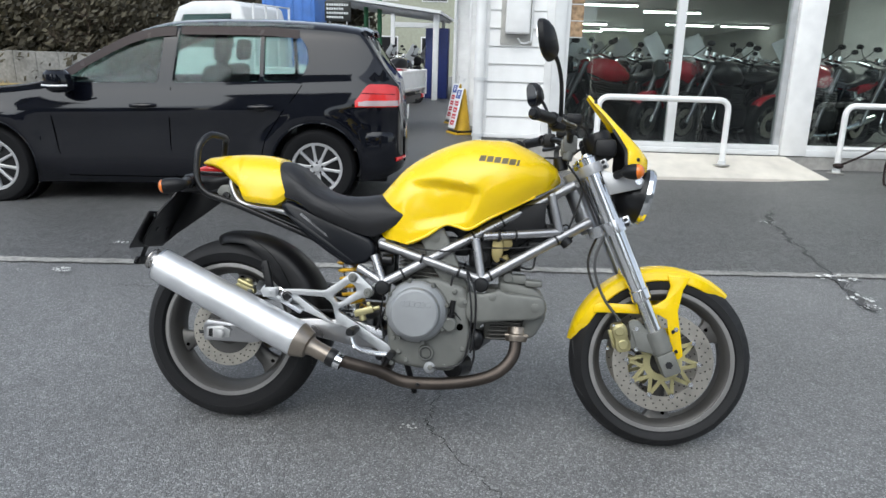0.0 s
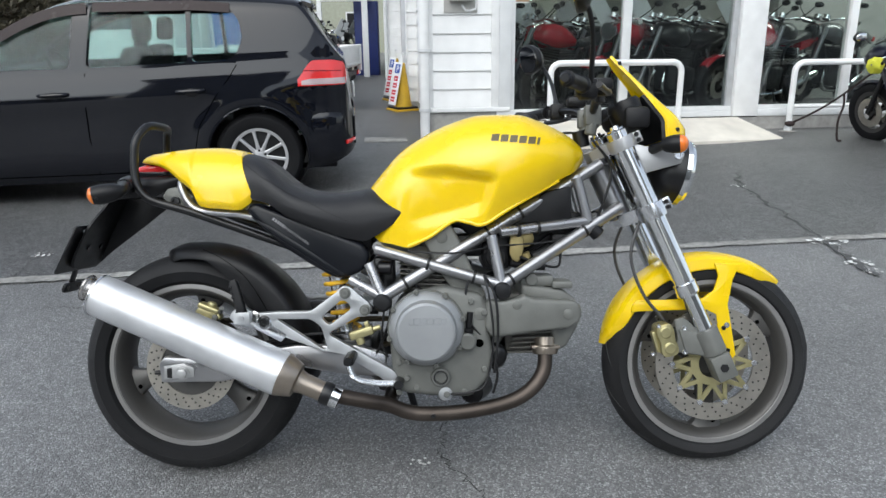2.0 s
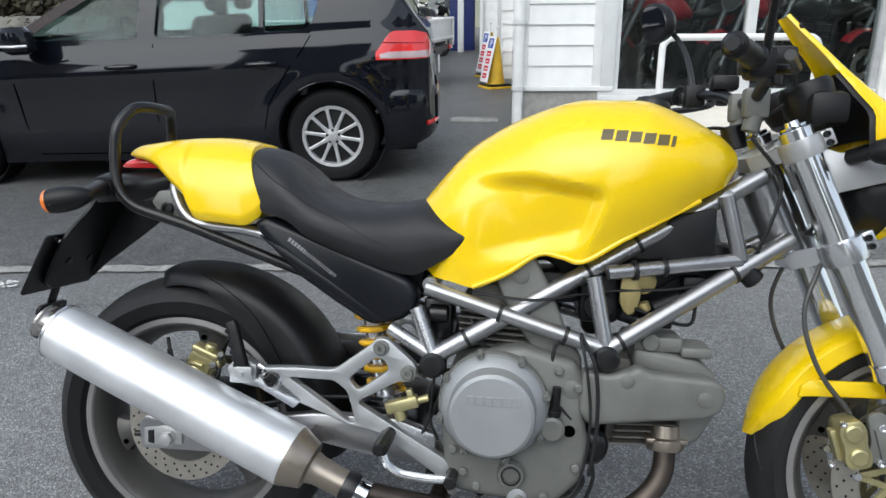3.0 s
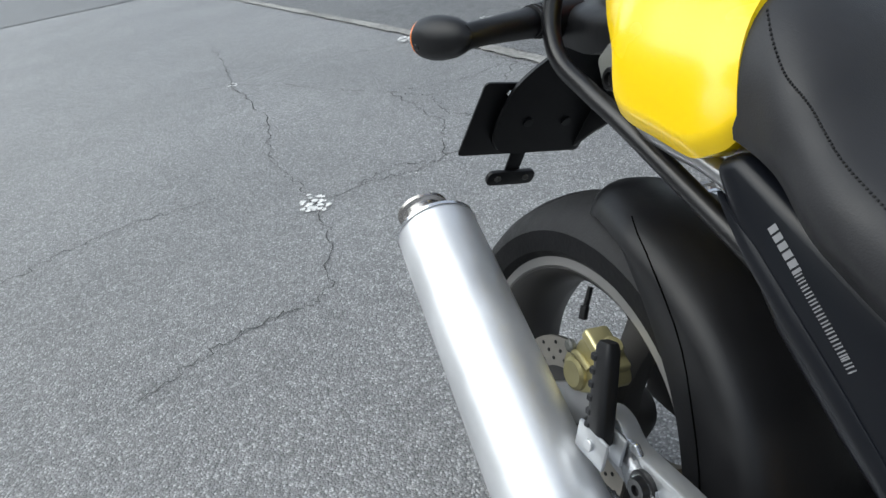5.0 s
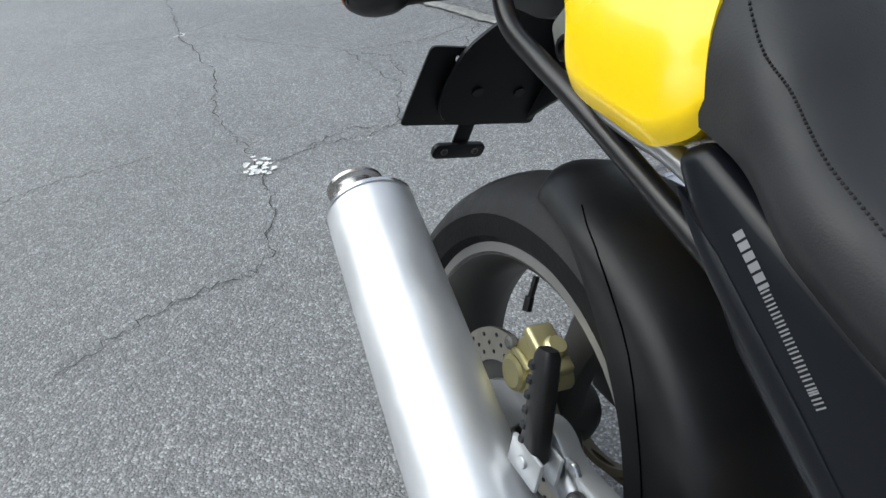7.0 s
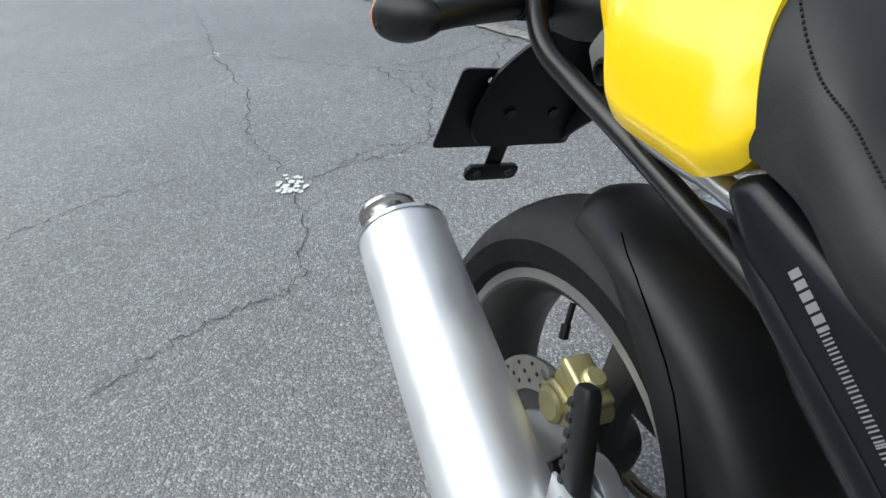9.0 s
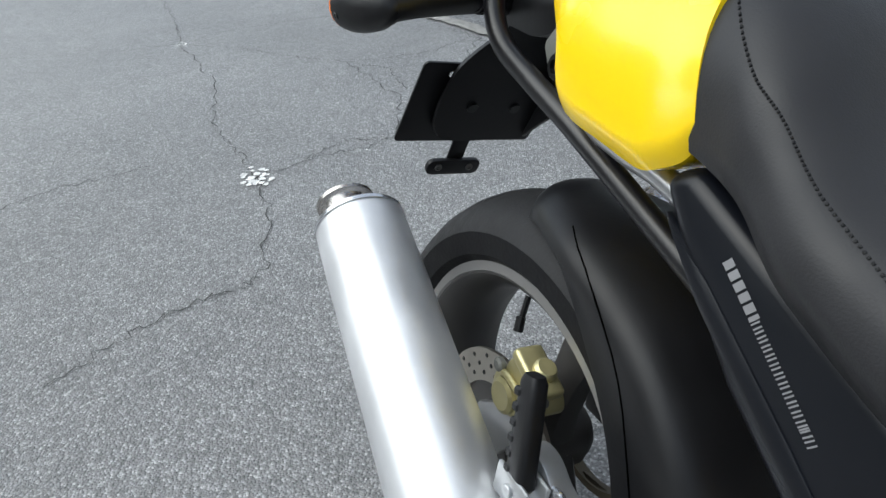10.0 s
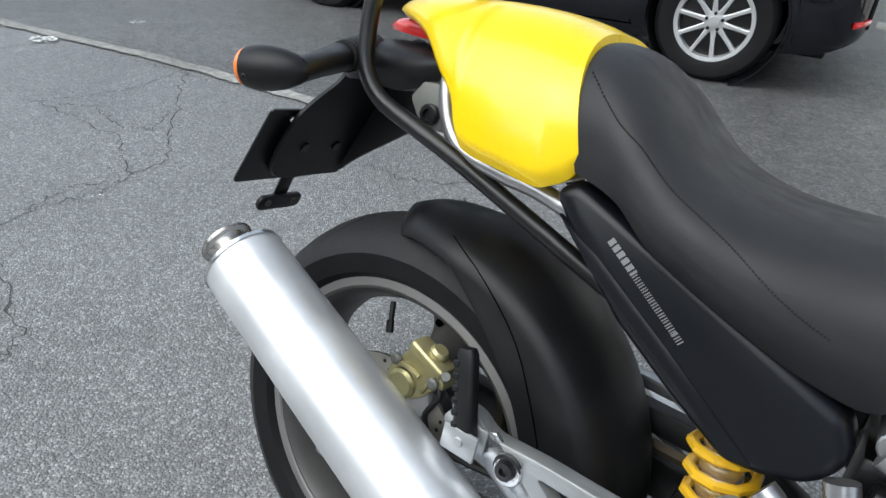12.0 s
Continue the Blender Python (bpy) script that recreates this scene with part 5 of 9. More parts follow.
# number plate hanger, blank plate, reflector bar
HO_ = softened([(0.006, 0.788), (0.000, 0.745), (-0.026, 0.716), (-0.043, 0.688), (-0.047, 0.632), (-0.041, 0.594), (-0.022, 0.571), (0.010, 0.566), (0.128, 0.572), (0.132, 0.604), (0.122, 0.788)], 0.014, 3)
bm = loft([[(-0.318 + (z - 0.627) * 0.514 + q, y, z) for y, z in HO_] for q in (-0.004, 0.003)])
hg = part("plate_hanger", bevel(bm, 0.0015, 1), BLACKP, bike, "black plastic number plate hanger")
part("hanger_skirt", plate(softened([(-0.338, 0.574), (-0.322, 0.590), (-0.296, 0.612), (-0.19, 0.690), (-0.128, 0.738), (-0.130, 0.788), (-0.235, 0.788), (-0.268, 0.722), (-0.316, 0.627)], 0.008, 2), 0.114, 0.122, 0.002), BLACKP, hg)
pieces("hanger_screw", [lathe([(0, 0), (0.008, 0), (0.008, 0.003), (0, 0.003)], (-0.314, y, 0.628), (0.889, 0, -0.457), 12) for y in (0.006, 0.076)], BLACKM, hg)
part("number_plate_back", moved(join(plate(softened([(-0.115, -0.073), (0.115, -0.073), (0.115, 0.073), (-0.115, 0.073)], 0.008, 3), -0.0015, 0.0015, 0)), Matrix.Translation((-0.332, 0.031, 0.627)) @ Matrix.Rotation(radians(27), 4, "Y") @ Matrix.Rotation(radians(90), 4, "Z")), BLACKM, bike, "blank black number plate seen from behind")
part("plate_bolt", lathe([(0, 0), (0.006, 0), (0.006, 0.003), (0.004, 0.005), (0, 0.005)], (-0.302, -0.040, 0.678), (0.889, 0, -0.457), 10), CHROME, bike)
part("reflector_bar", join(moved(plate(softened([(-0.046, -0.014), (0.046, -0.014), (0.046, 0.014), (-0.046, 0.014)], 0.013, 4), -0.004, 0.004, 0.001), Matrix.Translation((-0.379, 0.029, 0.514)) @ Matrix.Rotation(radians(20), 4, "Y") @ Matrix.Rotation(radians(90), 4, "Z")),
                           moved(box(-0.002, -0.016, -0.062, 0.002, 0.012, 0.008, 0.0015), Matrix.Translation((-0.362, 0.032, 0.575)) @ Matrix.Rotation(radians(20), 4, "Y"))), BLACKP, bike, "black reflector bracket")
pieces("reflector_bolt", [bolt((-0.375, 0.029 + y, 0.514), (1, 0, -0.3), 0.006, 0.002) for y in (-0.027, 0.027)], RIM, bike)

# rear hugger
HK_O = [(-8, 0.345), (15, 0.350), (40, 0.350), (65, 0.346), (85, 0.341), (97, 0.335), (103, 0.325)]
HK_S = [(-8, 0.08), (15, 0.090), (38, 0.082), (46, 0.076), (58, 0.063), (66, 0.050), (76, 0.029), (82, 0.012), (88, 0.005), (103, 0.003)]


def hugger_w(a):
    """Half width of the hugger: a blunt rounded nose over the tyre."""
    return 0.099 * (0.70 + 0.30 * sstep(100, 76, a)) * (1 - max(0, (a - 93) / 10.5) ** 2.4) ** 0.5


rings = []
for i in range(40):
    a = -8 + 111 * i / 39
    ro, w, dome = curve1(HK_O, a), hugger_w(a), 0.040
    sk = max(0.003, curve1(HK_S, a) - 0.018)
    sec = [(ro - dome - sk, -w * 0.97), (ro - dome - sk * 0.5, -w)]
    for k in range(13):
        b = math.pi * k / 12
        sec.append((ro - dome * (1 - math.sin(b) ** 0.85), -w * math.cos(b)))
    sec += [(ro - dome - sk * 0.5, w), (ro - dome - sk, w * 0.97)]
    inner = [(r - 0.004 if abs(y) < w * 0.9 else r, y * 0.955) for r, y in sec[::-1]]
    rings.append([(RX + r * math.cos(radians(a)), y, RZ + r * math.sin(radians(a))) for r, y in sec + inner])
hug = part("rear_hugger", loft(rings), BLACKP, bike, "black plastic rear tyre hugger")
seamp = []
for i in range(14):
    a = 82 - 60 * i / 13
    r = curve1([(22, 0.264), (30, 0.268), (43, 0.278), (55, 0.296), (65, 0.309), (73, 0.319), (82, 0.3265)], a)
    f = max(0, min(1, (r - curve1(HK_O, a) + 0.040) / 0.040)) ** (1 / 0.85)
    seamp.append((RX + r * math.cos(radians(a)), -hugger_w(a) * math.sqrt(1 - f * f) - 0.0004, RZ + r * math.sin(radians(a))))
part("hugger_seam", tube(seamp, 0.0008, 5), GAP, hug)

# silencers, both sides
MA, MB = Vector((-0.195, 0.194, 0.521)), Vector((0.277, 0.212, 0.313))
for s in (-1, 1):
    A, B = Vector((MA.x, MA.y * s, MA.z)), Vector((MB.x, MB.y * s, MB.z))
    if s > 0:
        A, B = A + Vector((0.055, 0.02, 0.006)), B + Vector((0.055, 0.02, 0.006))
    d = (B - A).normalized()
    L = (B - A).length
    can = part("silencer", lathe([(0, 0.002), (0.030, 0.0), (0.050, 0.0), (0.0535, 0.004), (0.0545, 0.03), (0.0558, L * 0.35), (0.0570, L * 0.7), (0.0578, L), (0.0550, L + 0.004), (0, L + 0.004)], A, d, 48), CAN, bike, "scuffed matt aluminium silencer can")
    part("end_band", lathe([(0.0535, 0.001), (0.0550, 0.001), (0.0556, 0.006), (0.0545, 0.006)], A, d, 48, True), ALU, can)
    O = A + Vector((0.009, 0.014 * s, 0.007))
    part("tail_pipe", lathe([(0.0245, -0.028), (0.0325, -0.032), (0.0352, -0.030), (0.0345, -0.026), (0.0295, -0.023), (0.0272, -0.018), (0.0268, 0.004), (0.0245, 0.004)], O, d, 36, True), TAILP, can, "dull steel tail pipe")
    part("tail_pipe_bore", lathe([(0, -0.008), (0.0244, -0.008), (0.0244, -0.002), (0, -0.002)], O, d, 24), CABLE, can)
    part("end_cone", lathe([(0, L), (0.0575, L), (0.056, L + 0.008), (0.044, L + 0.042), (0.031, L + 0.046), (0.027, L + 0.060), (0.0255, L + 0.132), (0, L + 0.132)], A, d, 40), CONE_MET, can, "heat-stained steel reducing cone")
    E = A + d * (L + 0.125)
    part("pipe_clamp", lathe([(0.024, -0.012), (0.0285, -0.012), (0.030, -0.004), (0.030, 0.004), (0.0285, 0.014), (0.024, 0.014)], E, d, 28, True), BLACKM, can)
    part("clamp_sleeve", lathe([(0.024, 0.014), (0.027, 0.014), (0.027, 0.036), (0.024, 0.036)], E, d, 28, True), CHROME, can)
    part("silencer_hanger", join(plate([(0.16, 0.46), (0.20, 0.47), (0.285, 0.405), (0.265, 0.385), (0.20, 0.42)], *sorted((s * 0.158, s * 0.165)), 0.003), cyl((0.225, 0.15 * s, 0.437), (0.225, 0.17 * s, 0.437), 0.018)), ALU, bike)
head = [MA + (MB - MA).normalized() * ((MB - MA).length + 0.13)]
head = [Vector((head[0].x, -head[0].y, head[0].z))] + [Vector(p) for p in ((0.490, -0.198, 0.236), (0.545, -0.180, 0.220), (0.60, -0.168, 0.196), (0.665, -0.162, 0.189), (0.765, -0.158, 0.195), (0.865, -0.150, 0.215), (0.925, -0.140, 0.246), (0.960, -0.128, 0.291), (0.968, -0.115, 0.345))]
part("exhaust_header", tube(head, 0.0198, 20, 6), PIPE, bike, "heat-browned steel exhaust pipe")
part("header_flange", join(lathe([(0.02, -0.012), (0.032, -0.012), (0.036, -0.004), (0.036, 0.008), (0.030, 0.012), (0.02, 0.012)], (0.968, -0.106, 0.346), (0, 0.2, 1), 24, True), lathe([(0.02, 0.012), (0.029, 0.012), (0.029, 0.034), (0.02, 0.034)], (0.968, -0.106, 0.346), (0, 0.2, 1), 24, True), box(0.930, -0.13, 0.352, 1.006, -0.08, 0.362, 0.004)), CONE_MET, bike, "dull exhaust flange")
part("header_bolt", bolt((0.664, -0.182, 0.189), (0, -1, 0), 0.006, 0.003), BLACKM, bike)
part("rear_header", tube([(0.40, 0.19, 0.275), (0.47, 0.15, 0.24), (0.52, 0.05, 0.22), (0.55, -0.06, 0.225), (0.545, -0.165, 0.212)], 0.0205, 14, 5), PIPE, bike)

# engine
eng = part("crankcase", join(plate([(0.552, 0.36), (0.560, 0.27), (0.585, 0.245), (0.66, 0.236), (0.765, 0.232), (0.815, 0.285), (0.826, 0.34), (0.815, 0.40), (0.815, 0.47), (0.795, 0.505), (0.70, 0.53), (0.60, 0.51), (0.55, 0.45)], -0.150, 0.135, 0.016, 3),
                             plate([(0.56, 0.31), (0.60, 0.33), (0.82, 0.33), (0.84, 0.44), (0.92, 0.45), (0.92, 0.41), (0.85, 0.38), (0.83, 0.30)], -0.10, 0.10, 0.008)), ENGINE, bike, "grey painted engine crankcase")
eng.location.y = -0.015
CC = (0.648, -0.018, 0.421)
cl = part("clutch_cover", lathe([(0, 0.224), (0.056, 0.2245), (0.069, 0.2235), (0.075, 0.219), (0.0775, 0.210), (0.0775, 0.196), (0.079, 0.186), (0.092, 0.176), (0.097, 0.165), (0.097, 0.145), (0, 0.145)], CC, (0, -1, 0), 64), CLUTCHM, bike, "round light grey clutch cover")
part("cover_flange", lathe([(0.09, 0.148), (0.1015, 0.148), (0.1015, 0.158), (0.099, 0.162), (0.09, 0.162)], CC, (0, -1, 0), 64, True), ENGINE, cl)
for k in range(8):
    a = radians(15 + 45 * k)
    part("cover_screw", join(lathe([(0, 0), (0.0075, 0), (0.0075, 0.022), (0.006, 0.025), (0, 0.025)], (CC[0] + 0.099 * math.cos(a), -0.168, CC[2] + 0.099 * math.sin(a)), (0, -1, 0), 14), bolt((CC[0] + 0.099 * math.cos(a), -0.193, CC[2] + 0.099 * math.sin(a)), (0, -1, 0), 0.006, 0.004)), ENGINE, cl)
em = []
for k in range(6):
    x0 = 0.603 + k * 0.0165
    em.append(plate([(x0, 0.442), (x0 + 0.0125, 0.442), (x0 + 0.015, 0.458), (x0 + 0.0025, 0.458)], -0.2440, -0.2415, 0.0006, 1))
pieces("cast_mark", em, CLUTCHM, cl, "raised cast mark")
part("sight_glass", join(lathe([(0.015, 0), (0.023, 0), (0.026, 0.008), (0.023, 0.016), (0.015, 0.016)], (0.684, -0.149, 0.291), (0, -1, 0), 24, True), lathe([(0, 0), (0.015, 0), (0.015, 0.008), (0, 0.008)], (0.684, -0.149, 0.291), (0, -1, 0), 20)), ENGINE, eng)
part("sight_ring", lathe([(0.0155, 0.015), (0.0185, 0.015), (0.0185, 0.018), (0.0155, 0.018)], (0.684, -0.149, 0.291), (0, -1, 0), 24, True), BLACKM, eng)
part("oil_cap", lathe([(0, 0), (0.020, 0), (0.023, 0.006), (0.023, 0.02), (0.018, 0.024), (0, 0.024)], (0.755, -0.149, 0.385), (0, -1, 0), 20), ENGINE, eng)
part("pressure_switch", join(cyl((0.757, -0.158, 0.408), (0.759, -0.158, 0.420), 0.013), cyl((0.759, -0.158, 0.420), (0.762, -0.158, 0.462), 0.008)), BLACKP, eng, "black plug with its cable")
part("case_hole", lathe([(0, 0), (0.011, 0), (0.011, 0.002), (0, 0.002)], (0.787, -0.149, 0.378), (0, -1, 0), 18), GAP, eng)
pieces("case_boss", [lathe([(0, 0), (0.0085, 0), (0.0085, 0.008), (0.006, 0.010), (0, 0.010)], (x, -0.148, z), (0, -1, 0), 14) for x, z in ((0.595, 0.288), (0.575, 0.33), (0.70, 0.243), (0.80, 0.31), (0.80, 0.46), (0.765, 0.49), (0.62, 0.262), (0.745, 0.25), (0.575, 0.25))], ENGINE, eng)
part("drain_boss", lathe([(0, 0), (0.020, 0), (0.024, 0.01), (0.018, 0.03), (0.010, 0.034), (0, 0.034)], (0.697, -0.12, 0.243), (0, -1, 0), 18), CLUTCHM, eng)
part("oil_filter", cyl((0.765, -0.10, 0.235), (0.80, -0.02, 0.235), 0.035), BLACKM, eng)
part("belt_cover_front", plate([(0.806, 0.495), (0.850, 0.488), (0.888, 0.497), (0.905, 0.507), (0.925, 0.495), (1.03, 0.490), (1.049, 0.482), (1.057, 0.458), (1.050, 0.432), (1.022, 0.416), (0.935, 0.407), (0.82, 0.392), (0.80, 0.42)], -0.158, -0.118, 0.010, 3), ENGINE, eng, "grey cam belt cover")
part("belt_cover_rear", plate([(0.632, 0.668), (0.715, 0.690), (0.742, 0.640), (0.775, 0.56), (0.806, 0.506), (0.815, 0.42), (0.765, 0.402), (0.735, 0.46), (0.715, 0.520), (0.675, 0.575)], -0.112, -0.085, 0.008, 3), ENGINE, eng, "grey cam belt cover")
pieces("cover_disc", [lathe([(0, 0), (r, 0), (r, 0.003), (r - 0.002, 0.004), (0, 0.004)], (x, y, z), (0, -1, 0), 24) for x, y, z, r in ((1.02, -0.157, 0.454, 0.014), (0.885, -0.157, 0.480, 0.012), (0.790, -0.148, 0.456, 0.017), (0.69, -0.111, 0.655, 0.015))], ENGINE, eng)
fins = []
for k in range(6):
    z = 0.338 + k * 0.013
    fins.append(plate([(0.868 + 0.004 * k, z), (0.93, z + 0.002), (0.988, z + 0.003), (0.988, z + 0.007), (0.93, z + 0.006), (0.868 + 0.004 * k, z + 0.004)], -0.112, 0.10, 0.0012, 1))
fc = part("front_cylinder", box(0.86, -0.085, 0.33, 0.985, 0.085, 0.50, 0.01), mat("fin_grey", (0.17, 0.165, 0.15), 0.55, metal=0.4), bike, "finned grey front cylinder")
pieces("fin", fins, bpy.data.materials["fin_grey"], fc)
part("front_head", plate([(0.985, 0.34), (1.025, 0.355), (1.058, 0.415), (1.050, 0.485), (1.015, 0.512), (0.90, 0.530), (0.90, 0.49), (0.985, 0.47)], -0.105, 0.10, 0.012, 3), ENGINE, eng, "grey cylinder head")
part("head_cover", join(box(0.90, -0.10, 0.52, 0.99, -0.02, 0.55, 0.008), box(0.985, -0.11, 0.515, 1.04, -0.03, 0.535, 0.006), cyl((0.93, -0.11, 0.54), (0.93, -0.02, 0.545), 0.016)), ENGINE, eng)
fins = []
for k in range(7):
    z = 0.515 + k * 0.0125
    fins.append(plate([(0.575, z + 0.004), (0.635, z), (0.70, z - 0.003), (0.70, z + 0.001), (0.635, z + 0.005), (0.575, z + 0.008)], -0.115, 0.10, 0.0012, 1))
rcy = part("rear_cylinder", plate([(0.58, 0.50), (0.69, 0.50), (0.70, 0.62), (0.60, 0.64)], -0.085, 0.085, 0.01), bpy.data.materials["fin_grey"], bike, "finned grey rear cylinder")
pieces("fin", fins, bpy.data.materials["fin_grey"], rcy)
part("starter_motor", join(cyl((0.83, -0.10, 0.325), (0.86, 0.05, 0.325), 0.030), ball((0.835, -0.10, 0.335), (0.03, 0.02, 0.035))), BLACKM, eng)
part("airbox", join(plate([(0.60, 0.66), (0.62, 0.73), (1.02, 0.80), (1.05, 0.70), (0.90, 0.60), (0.80, 0.62), (0.74, 0.68)], -0.075, 0.075, 0.012), plate([(0.86, 0.69), (1.04, 0.69), (1.04, 0.79), (0.97, 0.775)], -0.098, 0.09, 0.006)), BLACKP, bike, "black plastic airbox")
part("throttle_body", join(box(0.80, -0.09, 0.565, 0.875, 0.09, 0.66, 0.012), cyl((0.835, -0.115, 0.60), (0.835, -0.06, 0.60), 0.028), box(0.70, -0.085, 0.60, 0.80, 0.05, 0.66, 0.01)), BLACKP, bike)
part("throttle_lever", plate([(0.875, 0.665), (0.90, 0.67), (0.912, 0.64), (0.905, 0.60), (0.89, 0.585), (0.872, 0.61)], -0.108, -0.095, 0.004, 2, 2), BRASS, bike, "brass-coloured throttle lever")
part("wiring_block", join(plate([(0.862, 0.60), (0.90, 0.565), (0.95, 0.575), (1.02, 0.625), (1.09, 0.675), (1.105, 0.715), (1.05, 0.72), (0.865, 0.70)], -0.055, 0.06, 0.012, 2), cyl((0.935, -0.085, 0.595), (0.985, -0.075, 0.620), 0.017), box(0.99, -0.085, 0.625, 1.03, -0.05, 0.66, 0.006), cyl((0.875, -0.09, 0.585), (0.905, -0.085, 0.575), 0.012)), BLACKP, bike, "black injection and wiring parts")
part("throttle_cam", join(lathe([(0, 0), (0.024, 0), (0.024, 0.006), (0.016, 0.009), (0, 0.009)], (0.915, -0.092, 0.650), (0, -1, 0), 20), cyl((0.915, -0.10, 0.61), (0.922, -0.098, 0.595), 0.011)), BRASS, bike, "brass-coloured throttle cam")
part("battery_box", box(0.36, -0.07, 0.60, 0.50, 0.07, 0.70, 0.01), BLACKP, bike)
pieces("engine_fitting", [cyl((0.52, -0.12, 0.575), (0.555, -0.12, 0.575), 0.018), box(0.505, -0.10, 0.52, 0.56, -0.02, 0.60, 0.006), cyl((0.94, -0.09, 0.575), (0.97, -0.09, 0.575), 0.014), cyl((1.10, -0.075, 0.675), (1.12, -0.075, 0.655), 0.02)], BLACKM, bike)
HOSES = [
    [(0.80, -0.155, 0.555), (0.812, -0.168, 0.50), (0.822, -0.168, 0.42), (0.818, -0.165, 0.34), (0.80, -0.165, 0.27), (0.76, -0.165, 0.25), (0.71, -0.16, 0.245)],
    [(0.762, -0.142, 0.46), (0.752, -0.148, 0.50), (0.757, -0.146, 0.535), (0.775, -0.14, 0.552)],
    [(0.80, -0.15, 0.56), (0.828, -0.165, 0.50), (0.835, -0.162, 0.40), (0.825, -0.16, 0.30)],
    [(0.545, -0.145, 0.53), (0.535, -0.15, 0.45), (0.53, -0.145, 0.38), (0.545, -0.14, 0.34)],
    [(0.555, -0.13, 0.52), (0.55, -0.14, 0.44), (0.52, -0.135, 0.36), (0.50, -0.12, 0.33)],
    [(0.70, -0.152, 0.48), (0.76, -0.152, 0.43), (0.79, -0.15, 0.40)],
    [(0.60, -0.12, 0.62), (0.72, -0.14, 0.615), (0.84, -0.10, 0.63), (0.98, -0.09, 0.64), (1.10, -0.08, 0.67)],
    [(0.90, -0.10, 0.60), (1.00, -0.09, 0.57), (1.02, -0.08, 0.62), (1.08, -0.06, 0.70)],
    [(1.10, -0.06, 0.66), (1.13, -0.09, 0.75), (1.15, -0.08, 0.84), (1.10, -0.06, 0.92)],
    [(1.08, -0.05, 0.70), (1.11, -0.08, 0.72), (1.13, -0.07, 0.68), (1.09, -0.07, 0.655)],
    [(1.12, -0.03, 0.95), (1.16, -0.07, 0.99), (1.14, -0.12, 1.03), (1.07, -0.2, 1.02)],
    [(1.10, 0.02, 0.94), (1.02, -0.04, 0.93), (1.06, -0.05, 0.86)],
    [(0.66, -0.09, 0.50), (0.62, -0.13, 0.53), (0.60, -0.12, 0.57)],
    [(0.82, -0.14, 0.36), (0.836, -0.13, 0.29), (0.825, -0.12, 0.235)],
]
for i, h in enumerate(HOSES):
    part("cable", tube([(x, y - (0.012 if x < 1.0 else 0), z) for x, y, z in h], 0.0036 if i % 3 else 0.0028, 7, 6), CABLE, bike, "black rubber-covered cable")

# swingarm, shock, chain side
for s in (-1, 1):
    part("swingarm", plate([(-0.06, 0.275), (-0.065, 0.325), (-0.05, 0.345), (0.06, 0.338), (0.30, 0.372), (0.46, 0.372), (0.54, 0.345), (0.54, 0.285), (0.44, 0.29), (0.30, 0.315), (0.10, 0.276)], *sorted((s * 0.118, s * 0.146)), 0.006, 2), FRAME if s < 0 else BLACKM, bike, "aluminium box-section swingarm")
part("swingarm_bridge", box(0.36, -0.10, 0.30, 0.50, 0.10, 0.38, 0.012), BLACKM, bike)
part("axle_nut", join(lathe([(0, 0), (0.019, 0), (0.019, 0.004), (0.014, 0.004), (0.014, 0.014), (0.008, 0.016), (0, 0.016)], (0.0, -0.148, 0.302), (0, -1, 0), 6), plate([(-0.05, 0.285), (-0.05, 0.32), (0.0, 0.328), (0.03, 0.315), (0.03, 0.29)], -0.150, -0.145, 0.002)), SILVER, bike)
part("chain_adjuster", join(plate([(-0.042, 0.29), (-0.042, 0.315), (-0.028, 0.318), (-0.028, 0.288)], -0.1505, -0.146, 0.001), cyl((-0.08, -0.132, 0.30), (-0.06, -0.132, 0.30), 0.006)), BLACKM, bike)
part("chain", lathe([(0.090, 0.088), (0.100, 0.088), (0.100, 0.106), (0.090, 0.106)], (0, 0, RZ), (0, 1, 0), 42, True), mat("oily_chain", (0.12, 0.10, 0.07), 0.5, metal=0.7), bike, "oily drive chain on its sprocket")
pieces("chain_run", [tube([(0.0, 0.097, RZ + 0.097), (0.55, 0.097, 0.40)], 0.009, 6), tube([(0.0, 0.097, RZ - 0.097), (0.55, 0.097, 0.33)], 0.009, 6)], bpy.data.materials["oily_chain"], bike)
part("chain_guard", plate([(0.10, 0.42), (0.20, 0.455), (0.44, 0.455), (0.50, 0.43), (0.50, 0.415), (0.30, 0.42)], 0.085, 0.115, 0.004), BLACKP, bike)
